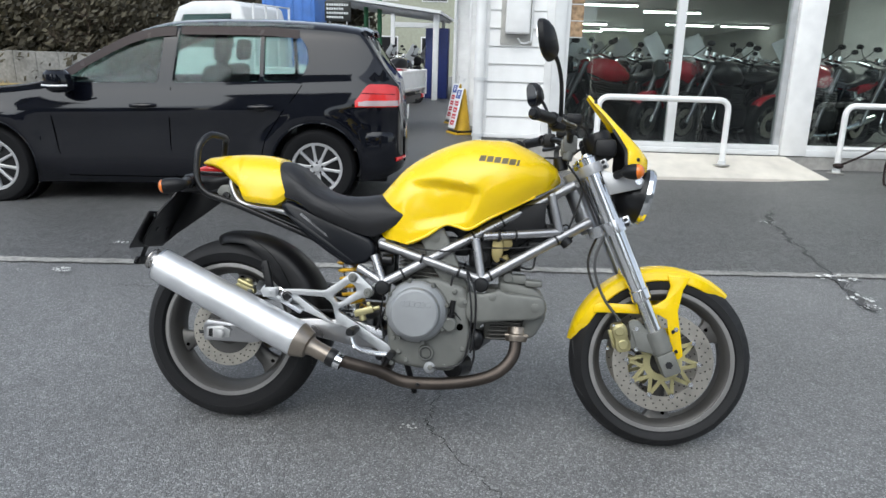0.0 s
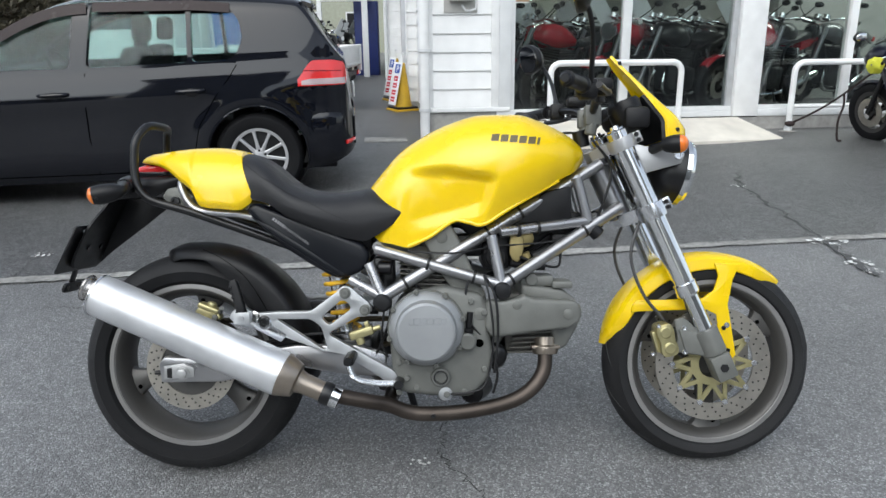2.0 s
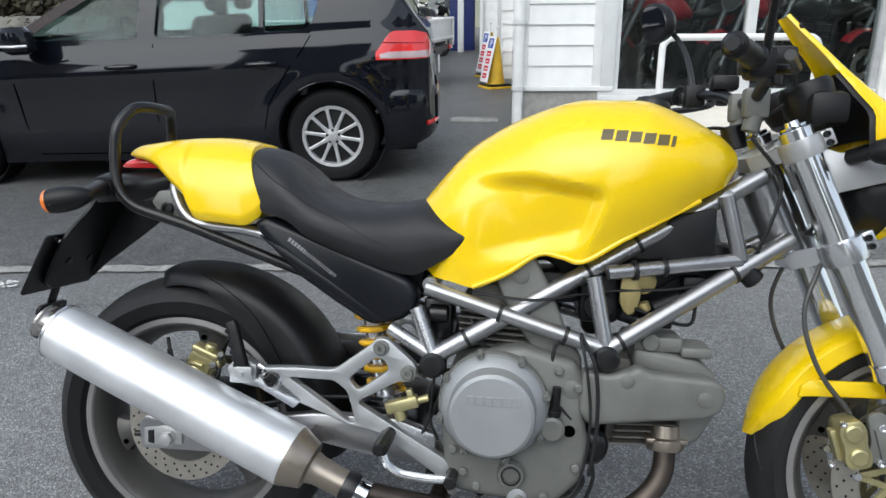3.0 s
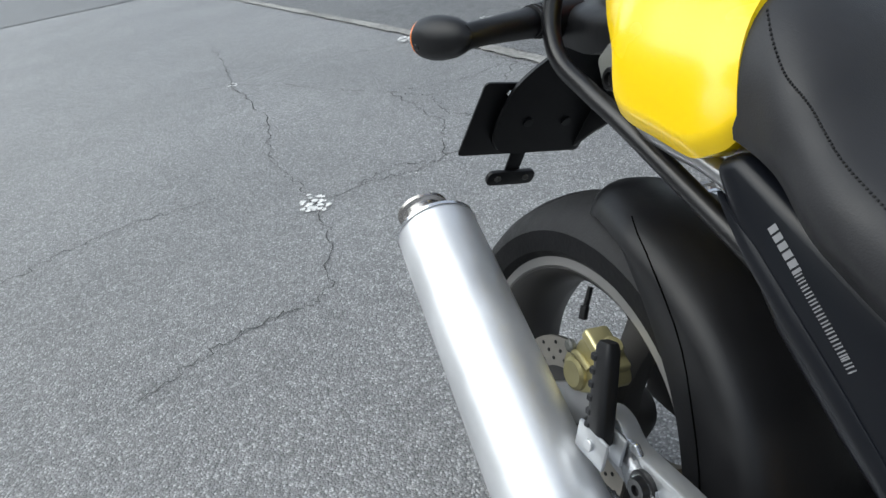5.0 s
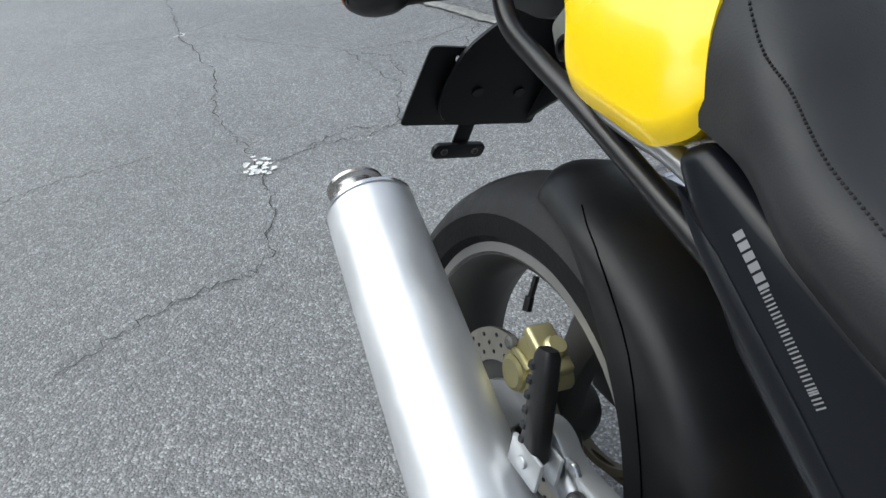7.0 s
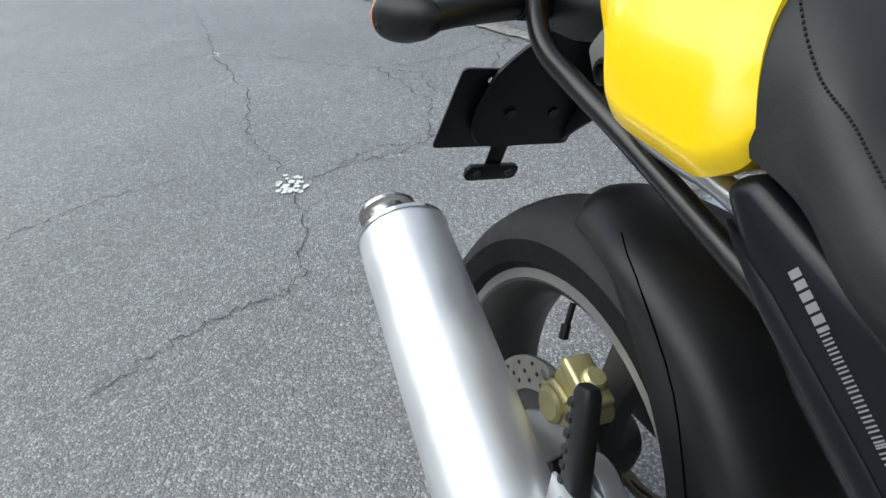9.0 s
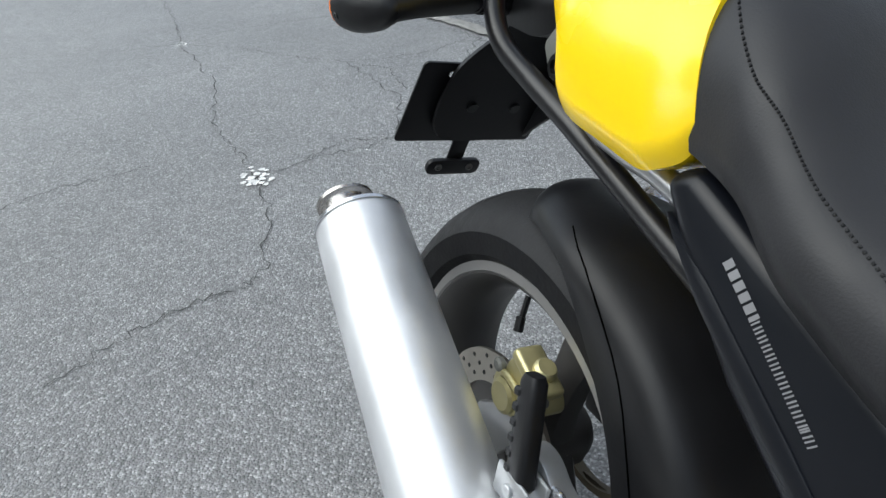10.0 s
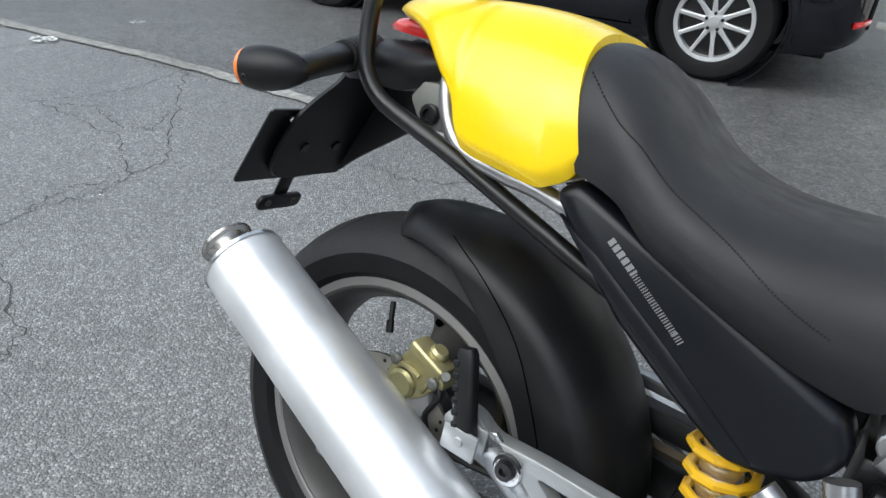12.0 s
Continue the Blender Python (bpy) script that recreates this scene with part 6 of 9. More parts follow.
rc = part("rear_caliper", join(plate(softened([(0.004, 0.400), (-0.002, 0.420), (0.004, 0.438), (0.016, 0.446), (0.020, 0.464), (0.038, 0.472), (0.064, 0.464), (0.086, 0.452), (0.090, 0.434), (0.074, 0.430), (0.064, 0.414), (0.044, 0.398), (0.022, 0.392)], 0.008, 2), -0.100, -0.068, 0.005),
                               moved(box(-0.030, -0.017, -0.007, 0.030, 0.017, 0.008, 0.005, 3), Matrix.Translation((0.056, -0.088, 0.466)) @ Matrix.Rotation(radians(22), 4, "Y")),
                               lathe([(0, 0), (0.0215, 0), (0.0205, 0.006), (0.016, 0.009), (0.013, 0.0085), (0, 0.0085)], (0.028, -0.098, 0.418), (0, -1, 0), 24),
                               moved(lathe([(0, 0), (0.013, 0), (0.013, 0.010), (0.010, 0.014), (0, 0.014)], (0, 0, 0), (0, 0, 1), 16), Matrix.Translation((0.060, -0.086, 0.468)) @ Matrix.Rotation(radians(22), 4, "Y")),
                               tube([(0.010, -0.100, 0.440), (0.030, -0.104, 0.446), (0.052, -0.103, 0.440)], 0.004, 8, 4), tube([(0.058, -0.099, 0.420), (0.066, -0.102, 0.436), (0.080, -0.100, 0.446)], 0.004, 8, 4)), GOLD, bike, "gold rear brake caliper")
pieces("caliper_bolt", [lathe([(0, 0), (0.008, 0), (0.008, 0.006), (0.005, 0.008), (0, 0.008)], (x, -0.100, z), (0, -1, 0), 14) for x, z in ((0.012, 0.448), (0.074, 0.442))], ENGINE, rc)
part("caliper_bracket", plate([(-0.03, 0.33), (0.03, 0.33), (0.075, 0.40), (0.06, 0.44), (0.02, 0.40), (-0.02, 0.37)], -0.097, -0.085, 0.003), SILVER, bike)
part("rear_brake_hose", tube([(0.05, -0.085, 0.45), (0.085, -0.10, 0.43), (0.075, -0.105, 0.39), (0.12, -0.10, 0.36), (0.30, -0.10, 0.39), (0.43, -0.12, 0.40)], 0.004, 7, 5), CABLE, bike)
part("bleed_nipple", cyl((0.088, -0.100, 0.456), (0.098, -0.118, 0.470), 0.006), ENGINE, rc)
coil = [(0.428 - 0.03 * (t / 60) + 0.034 * math.cos(t * 0.62), -0.072 + 0.034 * math.sin(t * 0.62), 0.408 + 0.0026 * t) for t in range(62)]
part("shock_spring", tube(coil, 0.0060, 8), SPRING, bike, "yellow coil spring of the rear shock")
part("shock_body", join(cyl((0.43, -0.072, 0.37), (0.395, -0.072, 0.585), 0.022), cyl((0.425, -0.072, 0.392), (0.424, -0.072, 0.402), 0.046)), ALU, bike)

# rider foot hanger, pegs, pedal
HO = [(0.128, 0.452), (0.150, 0.478), (0.172, 0.478), (0.196, 0.462), (0.26, 0.466), (0.345, 0.466), (0.415, 0.518), (0.428, 0.533), (0.448, 0.530), (0.500, 0.486), (0.506, 0.466), (0.490, 0.450), (0.470, 0.452), (0.395, 0.410),
      (0.395, 0.402), (0.565, 0.304), (0.572, 0.280), (0.555, 0.268), (0.44, 0.345), (0.425, 0.352), (0.375, 0.360), (0.225, 0.418), (0.160, 0.428)]
HOLES = [[(0.255, 0.447), (0.345, 0.446), (0.372, 0.425), (0.388, 0.365), (0.375, 0.366)], [(0.372, 0.450), (0.425, 0.495), (0.440, 0.492), (0.452, 0.472), (0.392, 0.428)]]


for s in (-1, 1):
    fh = part("foot_hanger", holed_plate(softened(HO, 0.012), [softened(h, 0.010) for h in HOLES], s * 0.154 - 0.011, s * 0.154 + 0.011, 0.0022), CASTAL, bike, "silver cast footrest hanger")
    for x, z, r in ((0.224, 0.440, 0.017), (0.436, 0.514, 0.015), (0.488, 0.469, 0.015)):
        part("hanger_bolt", join(lathe([(0, 0), (r, 0), (r, 0.004), (r * 0.9, 0.005), (0, 0.005)], (x, s * 0.165, z), (0, s, 0), 20), lathe([(0, 0.005), (r * 0.72, 0.005), (r * 0.62, 0.012), (r * 0.3, 0.012), (r * 0.28, 0.008), (0, 0.008)], (x, s * 0.165, z), (0, s, 0), 20)), BLACKM if r > 0.016 else ENGINE, fh)
    PM = Matrix.Translation((0.174, s * 0.184, 0.456)) @ Matrix.Rotation(radians(-16), 4, "Y") @ Matrix.Rotation(radians(6 * s), 4, "X")
    prof = [(0.010, 0.008, 0.000), (0.0125, 0.0095, 0.004), (0.0120, 0.0095, 0.040), (0.0110, 0.0090, 0.080), (0.0105, 0.0085, 0.094), (0.0080, 0.0065, 0.100)]
    part("pillion_peg", moved(loft([[(a * math.copysign(abs(math.cos(q)) ** 0.45, math.cos(q)), b * math.copysign(abs(math.sin(q)) ** 0.45, math.sin(q)), z) for q in [2 * math.pi * (j + 0.5) / 20 for j in range(20)]] for a, b, z in prof]), PM), BLACKP, fh, "folded black rubber pillion peg")
    pieces("peg_rib", [moved(box(-0.0136, -0.0104, 0.012 + 0.0135 * k, -0.004, 0.0104, 0.020 + 0.0135 * k, 0.002, 1), PM) for k in range(6)], BLACKP, fh)
    part("peg_fork", join(box(0.150, s * 0.180 - 0.013, 0.438, 0.194, s * 0.180 - 0.008, 0.470, 0.004), box(0.150, s * 0.180 + 0.008, 0.438, 0.194, s * 0.180 + 0.013, 0.470, 0.004), cyl((0.172, s * 0.158, 0.455), (0.172, s * 0.196, 0.455), 0.006)), CASTAL, fh)
    part("rider_peg", join(cyl((0.455, s * 0.16, 0.352), (0.452, s * 0.255, 0.352), 0.011), box(0.44, s * 0.212 - 0.04, 0.340, 0.466, s * 0.212 + 0.04, 0.362, 0.006)), BLACKP, fh)
part("brake_pedal", tube([(0.572, -0.190, 0.280), (0.53, -0.195, 0.281), (0.482, -0.197, 0.287), (0.458, -0.197, 0.302), (0.447, -0.195, 0.327)], 0.008, 10, 4), ALU, bike, "bent aluminium brake pedal")
part("pedal_pivot", join(cyl((0.575, -0.14, 0.280), (0.575, -0.21, 0.280), 0.012), cyl((0.53, -0.12, 0.262), (0.53, -0.15, 0.262), 0.012)), BLACKM, bike)
part("master_cylinder", moved(join(box(-0.034, -0.012, -0.011, 0.030, 0.012, 0.012, 0.005), cyl((0.03, 0, 0), (0.05, 0, 0), 0.007), cyl((-0.012, 0, -0.005), (-0.012, 0, -0.028), 0.011), box(0.012, -0.008, 0.008, 0.024, 0.008, 0.026, 0.003)), Matrix.Translation((0.480, -0.166, 0.409)) @ Matrix.Rotation(radians(-18), 4, "Y")), GOLD, bike, "gold rear brake master cylinder")

# handlebar, controls, mirrors
bar = [(0.975, -0.372, 1.026), (1.03, -0.27, 1.03), (1.09, -0.15, 1.02), (1.105, -0.06, 0.995), (1.107, 0, 0.99)]
bar = bar + [(x, -y, z) for x, y, z in bar[-2::-1]]
hb = part("handlebar", tube(bar, 0.011, 12, 5), BLACKM, bike, "black handlebar with rubber grips")
for s in (-1, 1):
    g0, g1 = Vector((0.975, 0.372 * s, 1.026)), Vector((1.037, 0.255 * s, 1.030))
    part("grip", lathe([(0, -0.004), (0.014, -0.004), (0.019, 0.0), (0.019, 0.006)] + [(0.0165 + 0.0006 * (k % 2), 0.008 + 0.004 * k) for k in range(28)] + [(0.021, 0.122), (0.021, 0.127), (0, 0.127)], g0, g1 - g0, 18), BLACKP, hb)
    part("bar_end", lathe([(0, 0), (0.010, 0), (0.014, 0.006), (0.014, 0.016), (0, 0.016)], g0 - (g1 - g0).normalized() * 0.016, g1 - g0, 16), BLACKM, hb)
    part("switch_block", moved(join(box(-0.022, -0.022, -0.026, 0.022, 0.022, 0.024, 0.008), box(-0.03, -0.016, -0.018, -0.02, 0.016, 0.006, 0.003)), Matrix.Translation((1.055, 0.222 * s, 1.026))), BLACKP, hb)
    part("lever", tube([(1.085, 0.20 * s, 1.02), (1.10, 0.25 * s, 1.012), (1.075, 0.32 * s, 1.008), (1.045, 0.385 * s, 1.01)], [0.009, 0.008, 0.007, 0.008], 8, 5), BLACKM, hb, "black hand lever")
    part("reservoir", join(box(1.075, 0.16 * s - 0.022, 1.03, 1.13, 0.16 * s + 0.022, 1.062, 0.008), cyl((1.10, 0.16 * s, 1.0), (1.10, 0.16 * s, 1.03), 0.012)), BLACKP, hb)
    mr = part("mirror_stem", tube([(1.058, 0.245 * s, 1.04), (1.056, 0.262 * s, 1.075), (1.050, 0.300 * s, 1.13), (1.035, 0.338 * s, 1.175), (1.022, 0.355 * s, 1.195)], [0.0075, 0.0065, 0.006, 0.006, 0.007], 10, 5), BLACKM, hb)
    M = Matrix.Translation((0.998, 0.385 * s, 1.222)) @ Matrix.Rotation(radians(14 * s), 4, "Z") @ Matrix.Rotation(radians(-8), 4, "Y")
    rings = []
    for x, k in ((-0.012, 0.93), (-0.008, 1.0), (0.004, 0.98), (0.016, 0.82), (0.026, 0.5), (0.029, 0.15)):
        rings.append([(x, k * 0.075 * math.copysign(abs(math.cos(b)) ** 0.8, math.cos(b)), k * (0.048 + 0.008 * math.cos(b) * s) * math.copysign(abs(math.sin(b)) ** 0.8, math.sin(b)) + 0.012 * math.cos(b) * s) for b in [2 * math.pi * q / 28 for q in range(28)]])
    part("mirror_head", moved(loft(rings), M), BLACKP, mr, "black mirror housing")
    part("mirror_glass", moved(loft([[(x, y * 0.93, z * 0.93) for _, y, z in rings[0]] for x in (-0.014, -0.0125)]), M), mat("mirror_silver", (0.85, 0.86, 0.87), 0.02, metal=1.0, var=0.01), mr, "mirror glass")
pieces("bar_clamp", [join(box(1.085, 0.045 * q - 0.015, 0.955, 1.13, 0.045 * q + 0.015, 1.01, 0.006), cyl((1.10, 0.045 * q, 0.93), (1.107, 0.045 * q, 0.96), 0.016)) for q in (-1, 1)], ENGINE, bike, "grey cast bar clamp")
part("ignition_switch", cyl((1.09, 0, 0.90), (1.08, 0, 0.945), 0.022), BLACKM, bike)
part("instrument", join(lathe([(0, 0), (0.040, 0), (0.046, 0.01), (0.046, 0.05), (0.040, 0.065), (0, 0.065)], (1.185, -0.052, 1.02), (0.35, 0, -0.94), 28), lathe([(0, 0), (0.040, 0), (0.046, 0.01), (0.046, 0.05), (0.040, 0.065), (0, 0.065)], (1.185, 0.052, 1.02), (0.35, 0, -0.94), 28), box(1.18, -0.11, 0.94, 1.25, 0.11, 1.0, 0.015)), BLACKP, bike, "black instrument housing with two dials")
part("brake_line_splitter", join(box(1.245, -0.02, 0.75, 1.275, 0.02, 0.78, 0.004)), BLACKM, bike)

# headlamp with brackets and front indicators
hl = part("headlamp_shell", lathe([(0, 0), (0.030, 0.0), (0.062, 0.018), (0.083, 0.050), (0.090, 0.085), (0.090, 0.098), (0, 0.098)], (1.262, 0, 0.845), (1, 0, -0.22), 40), BLACKM, bike, "black round headlamp with chrome rim")
part("headlamp_rim", lathe([(0.082, 0.096), (0.094, 0.092), (0.0965, 0.104), (0.092, 0.114), (0.082, 0.112)], (1.262, 0, 0.845), (1, 0, -0.22), 48, True), CHROME, hl, "chrome rim")
part("headlamp_lens", lathe([(0, 0.122), (0.05, 0.118), (0.083, 0.107), (0.083, 0.102), (0, 0.108)], (1.262, 0, 0.845), (1, 0, -0.22), 40), LENS, hl)
for s in (-1, 1):
    part("lamp_bracket", plate([(1.195, 0.905), (1.235, 0.893), (1.322, 0.892), (1.342, 0.872), (1.332, 0.846), (1.30, 0.838), (1.225, 0.818), (1.20, 0.83)], *sorted((s * 0.100, s * 0.108)), 0.004, 2), SILVER, bike, "silver headlamp bracket")
    part("bracket_bolt", bolt((1.322, s * 0.107, 0.868), (0, s, 0), 0.012, 0.005), ALU, bike)
    fi = part("front_indicator", join(tube([(1.255, 0.105 * s, 0.885), (1.262, 0.130 * s, 0.888), (1.27, 0.150 * s, 0.892)], [0.014, 0.012, 0.011], 12, 3),
                                      lathe([(0, 0), (0.010, 0.0), (0.019, 0.010), (0.024, 0.03), (0.0245, 0.048), (0, 0.050)], (1.262, 0.150 * s, 0.892), (0.95, 0.35 * s, 0.05), 18)), BLACKP, bike, "black front indicator with amber lens")
    part("indicator_lens", moved(ball((0, 0, 0), (0.0235, 0.0235, 0.020)), axis_matrix(Vector((1.262, 0.150 * s, 0.892)) + Vector((0.95, 0.35 * s, 0.05)).normalized() * 0.049, (0.95, 0.35 * s, 0.05))), AMBER, fi, "amber lens")

# fly screen
PR = [(0.0, 1.168, 1.150), (0.12, 1.198, 1.117), (0.3, 1.250, 1.066), (0.5, 1.300, 1.015), (0.7, 1.342, 0.968), (0.85, 1.362, 0.938), (1.0, 1.362, 0.905)]
rings = []
for i in range(25):
    t = i / 24
    x0, z0 = curve1([(p[0], p[1]) for p in PR], t), curve1([(p[0], p[2]) for p in PR], t)
    w = curve1([(0, 0.022), (0.15, 0.036), (0.35, 0.052), (0.5, 0.080), (0.7, 0.128), (0.9, 0.130), (1, 0.110)], t)
    bk_ = curve1([(0, 0.006), (0.3, 0.014), (0.6, 0.040), (0.85, 0.075), (1, 0.060)], t)
    sec = []
    for k in range(21):
        u = -1 + k / 10
        sec.append((x0 - bk_ * abs(u) ** 2.2, w * math.sin(u * math.pi / 2) , z0 - 0.35 * bk_ * abs(u) ** 2.2))
    inner = [(x - 0.004, y * 0.97, z - 0.003) for x, y, z in sec[::-1]]
    rings.append(sec + inner)
fs = part("fly_screen", loft(rings), YELLOW, bike, "yellow bikini fairing round the headlamp")
part("smoked_visor", loft([[(x - 0.010, y * 0.96, z - 0.004) for x, y, z in r[:21]] + [(x - 0.013, y * 0.95, z - 0.006) for x, y, z in r[20::-1]] for r in rings[9:22]]), BLACKP, fs, "dark lining of the screen")
pieces("screen_screw", [bolt(rings[k][2][0:3] if s < 0 else rings[k][18][0:3], (0.5, s, 0.3), 0.006, 0.003) for k in (2, 19) for s in (-1, 1)], BLACKM, fs)

# side stand, down on the far side
part("side_stand", join(tube([(0.57, 0.11, 0.24), (0.60, 0.20, 0.10), (0.63, 0.285, -0.056)], [0.012, 0.011, 0.010], 10, 4), box(0.60, 0.27, -0.066, 0.66, 0.32, -0.058, 0.003)), BLACKM, bike, "black side stand")

# ---------------------------------------------------------------- the black hatchback
CAR_T = [(-0.775, 0.62), (-0.755, 0.80), (-0.72, 0.965), (-0.66, 1.01), (-0.45, 1.015), (0.3, 0.99), (1.2, 0.955), (1.9, 0.935), (2.1, 0.93), (2.35, 0.90), (2.8, 0.85), (3.15, 0.77), (3.34, 0.68), (3.43, 0.56)]
CAR_W = [(-0.775, 0.62), (-0.74, 0.74), (-0.66, 0.81), (-0.5, 0.855), (-0.2, 0.882), (0.6, 0.888), (1.8, 0.888), (2.5, 0.885), (2.9, 0.86), (3.15, 0.80), (3.33, 0.68), (3.43, 0.50)]
CAR_B = [(-0.775, 0.34), (-0.70, 0.28), (-0.4, 0.21), (0.3, 0.18), (2.4, 0.18), (3.1, 0.19), (3.35, 0.22), (3.43, 0.30)]


def car_y(x, z, flared=True):
    """Half width of the body at a spot: sill tucked in, bulge, crease under the belt, shoulder."""
    w, b, t = curve1(CAR_W, x), curve1(CAR_B, x), curve1(CAR_T, x)
    s = (z - b) / max(0.05, t - b)
    k = curve1([(0, 0.935), (0.10, 0.968), (0.22, 0.984), (0.40, 0.986), (0.60, 0.990), (0.72, 0.9985), (0.755, 1.0), (0.79, 0.996), (0.88, 0.978), (1.0, 0.946)], s)
    flare = sum(0.020 * math.exp(-((math.hypot(x - ax, z - 0.325) - 0.40) / 0.075) ** 2) for ax in (0.0, 2.578)) * sstep(0.22, 0.40, z) * sstep(t, t - 0.12, z)
    return w * k + (flare if flared else 0)


def car_panel(xs, zs_of, off=0.004, thick=0.012, side=-1):
    """A panel that follows the body's side; zs_of(x) gives its lower and upper edge."""
    a, b = [], []
    for x in xs:
        lo, hi = zs_of(x)
        a.append([(x, side * (car_y(x, lo + (hi - lo) * j / 6) + off), lo + (hi - lo) * j / 6) for j in range(7)])
        b.append([(x, side * (car_y(x, lo + (hi - lo) * j / 6) + off - thick), lo + (hi - lo) * j / 6) for j in range(7)])
    return loft([p + q[::-1] for p, q in zip(a, b)])


def boolean_cut(bm, cutters):
    """Cuts shapes out of a mesh."""
    def temp(b):
        me = bpy.data.meshes.new("t")
        bmesh.ops.recalc_face_normals(b, faces=b.faces)
        b.to_mesh(me)
        b.free()
        o = bpy.data.objects.new("t", me)
        scene.collection.objects.link(o)
        return o
    o = temp(bm)
    cs = [temp(c) for c in cutters]
    for c in cs:
        md = o.modifiers.new("cut", "BOOLEAN")
        md.operation, md.object, md.solver = "DIFFERENCE", c, "EXACT"
    me = bpy.data.meshes.new_from_object(o.evaluated_get(bpy.context.evaluated_depsgraph_get()))
    res = bmesh.new()
    res.from_mesh(me)
    for q in [o] + cs:
        d = q.data
        bpy.data.objects.remove(q)
        bpy.data.meshes.remove(d)
    bpy.data.meshes.remove(me)
    return res


def car_wheel(parent, x, y, s):
    """Tyre, ten-spoke alloy, cap and nuts."""
    R = 0.316
    o = (x, y, R)
    n = (0, s, 0)
    w = part("wheel", lathe([(0.0, -0.02), (0.19, -0.05), (0.19, -0.18), (0.0, -0.18)], o, n, 40), BLACKM, parent, "black tyre on a silver ten-spoke alloy wheel")
    part("tyre", lathe([(0.205, -0.012), (0.235, 0.0), (0.285, -0.002), (0.305, -0.02), (0.316, -0.05), (0.316, -0.15), (0.300, -0.19), (0.205, -0.19)], o, n, 64, True), RUBBER, w)
    part("rim", lathe([(0.185, -0.012), (0.205, -0.008), (0.210, -0.014), (0.205, -0.03), (0.185, -0.09), (0.178, -0.09)], o, n, 64, True), ALLOY, w)
    for k in range(10):
        a = 2 * math.pi * (k + 0.25) / 10
        c, si = math.cos(a), math.sin(a)
        rings = []
        for r, wd, h in ((0.035, 0.016, -0.022), (0.10, 0.011, -0.018), (0.165, 0.0105, -0.012), (0.192, 0.014, -0.012)):
            rings.append([(x + (r * c - u * si), y + s * v, R + (r * si + u * c)) for u, v in ((-wd, h - 0.03), (-wd, h - 0.004), (-wd * 0.6, h), (wd * 0.6, h), (wd, h - 0.004), (wd, h - 0.03))])
        part("spoke", loft(rings), ALLOY, w)
    part("hub", lathe([(0, -0.012), (0.026, -0.013), (0.030, -0.018), (0.052, -0.022), (0.058, -0.03), (0.058, -0.06), (0, -0.06)], o, n, 32), ALLOY, w)
    part("brake_disc", lathe([(0, -0.075), (0.14, -0.075), (0.14, -0.085), (0, -0.085)], o, n, 40), STEEL, w)
    pieces("wheel_nut", [lathe([(0, 0), (0.010, 0), (0.009, 0.006), (0, 0.006)], (x + 0.043 * math.cos(2 * math.pi * k / 5 + 0.3), y - s * 0.020, R + 0.043 * math.sin(2 * math.pi * k / 5 + 0.3)), n, 6) for k in range(5)], BLACKM, w)


CAR_C = [(-0.79, 0.63), (-0.765, 0.82), (-0.735, 0.965), (-0.70, 1.005), (-0.62, 1.10), (-0.50, 1.265), (-0.41, 1.385), (-0.355, 1.428), (-0.28, 1.443), (0.0, 1.468), (0.5, 1.482), (0.95, 1.472), (1.25, 1.438), (1.6, 1.295), (1.9, 1.112), (2.1, 0.985), (2.2, 0.960), (2.5, 0.925), (2.8, 0.885), (3.15, 0.795), (3.34, 0.70), (3.43, 0.57)]


def cabin_y(x, z):
    """Half width of the cabin's side, leaning in from the belt to the roof."""
    b = curve1(CAR_T, x)
    yb = car_y(x, b)
    t = max(0, (z - b) / max(0.02, 1.46 - b))
    return yb + (0.685 - yb) * t ** 1.2


def car_section(x, flared=True):
    """Half of the body's outline at x, from the sill over the shoulder to the middle of the roof."""
    b, t, top = curve1(CAR_B, x), curve1(CAR_T, x), curve1(CAR_C, x)
    top = max(top, t + 0.012)
    half = [(car_y(x, b + (t - b) * q, flared), b + (t - b) * q) for q in np.linspace(0, 1, 30)]
    p = 18.0
    ss = list(np.linspace(0.06, 0.8, 11))
    half += [(cabin_y(x, t + (top - t) * q) * (1 - q ** p) ** 0.45, t + (top - t) * q) for q in ss]
    a0 = math.asin(0.8 ** (p / 2))
    for a in np.linspace(a0, math.pi / 2, 15)[1:]:
        q = math.sin(a) ** (2 / p)
        half.append((cabin_y(x, t + (top - t) * q) * max(0, math.cos(a)) ** 0.9, t + (top - t) * q))
    return half


def roof_z(x, y):
    """Height of the upper shell over a spot."""
    h = car_section(x)[32:]
    return float(np.interp(abs(y), [q[0] for q in h[::-1]], [q[1] for q in h[::-1]]))


WINDOWS = [[(2.10, 0.962), (1.22, 0.975), (1.165, 1.375), (1.28, 1.358), (1.6, 1.228), (1.92, 1.060)], [(1.11, 0.978), (0.43, 0.995), (0.42, 1.385), (1.05, 1.380)], [(0.40, 0.996), (0.17, 1.002), (0.10, 1.03), (0.045, 1.15), (0.06, 1.26), (0.14, 1.375), (0.39, 1.385)]]


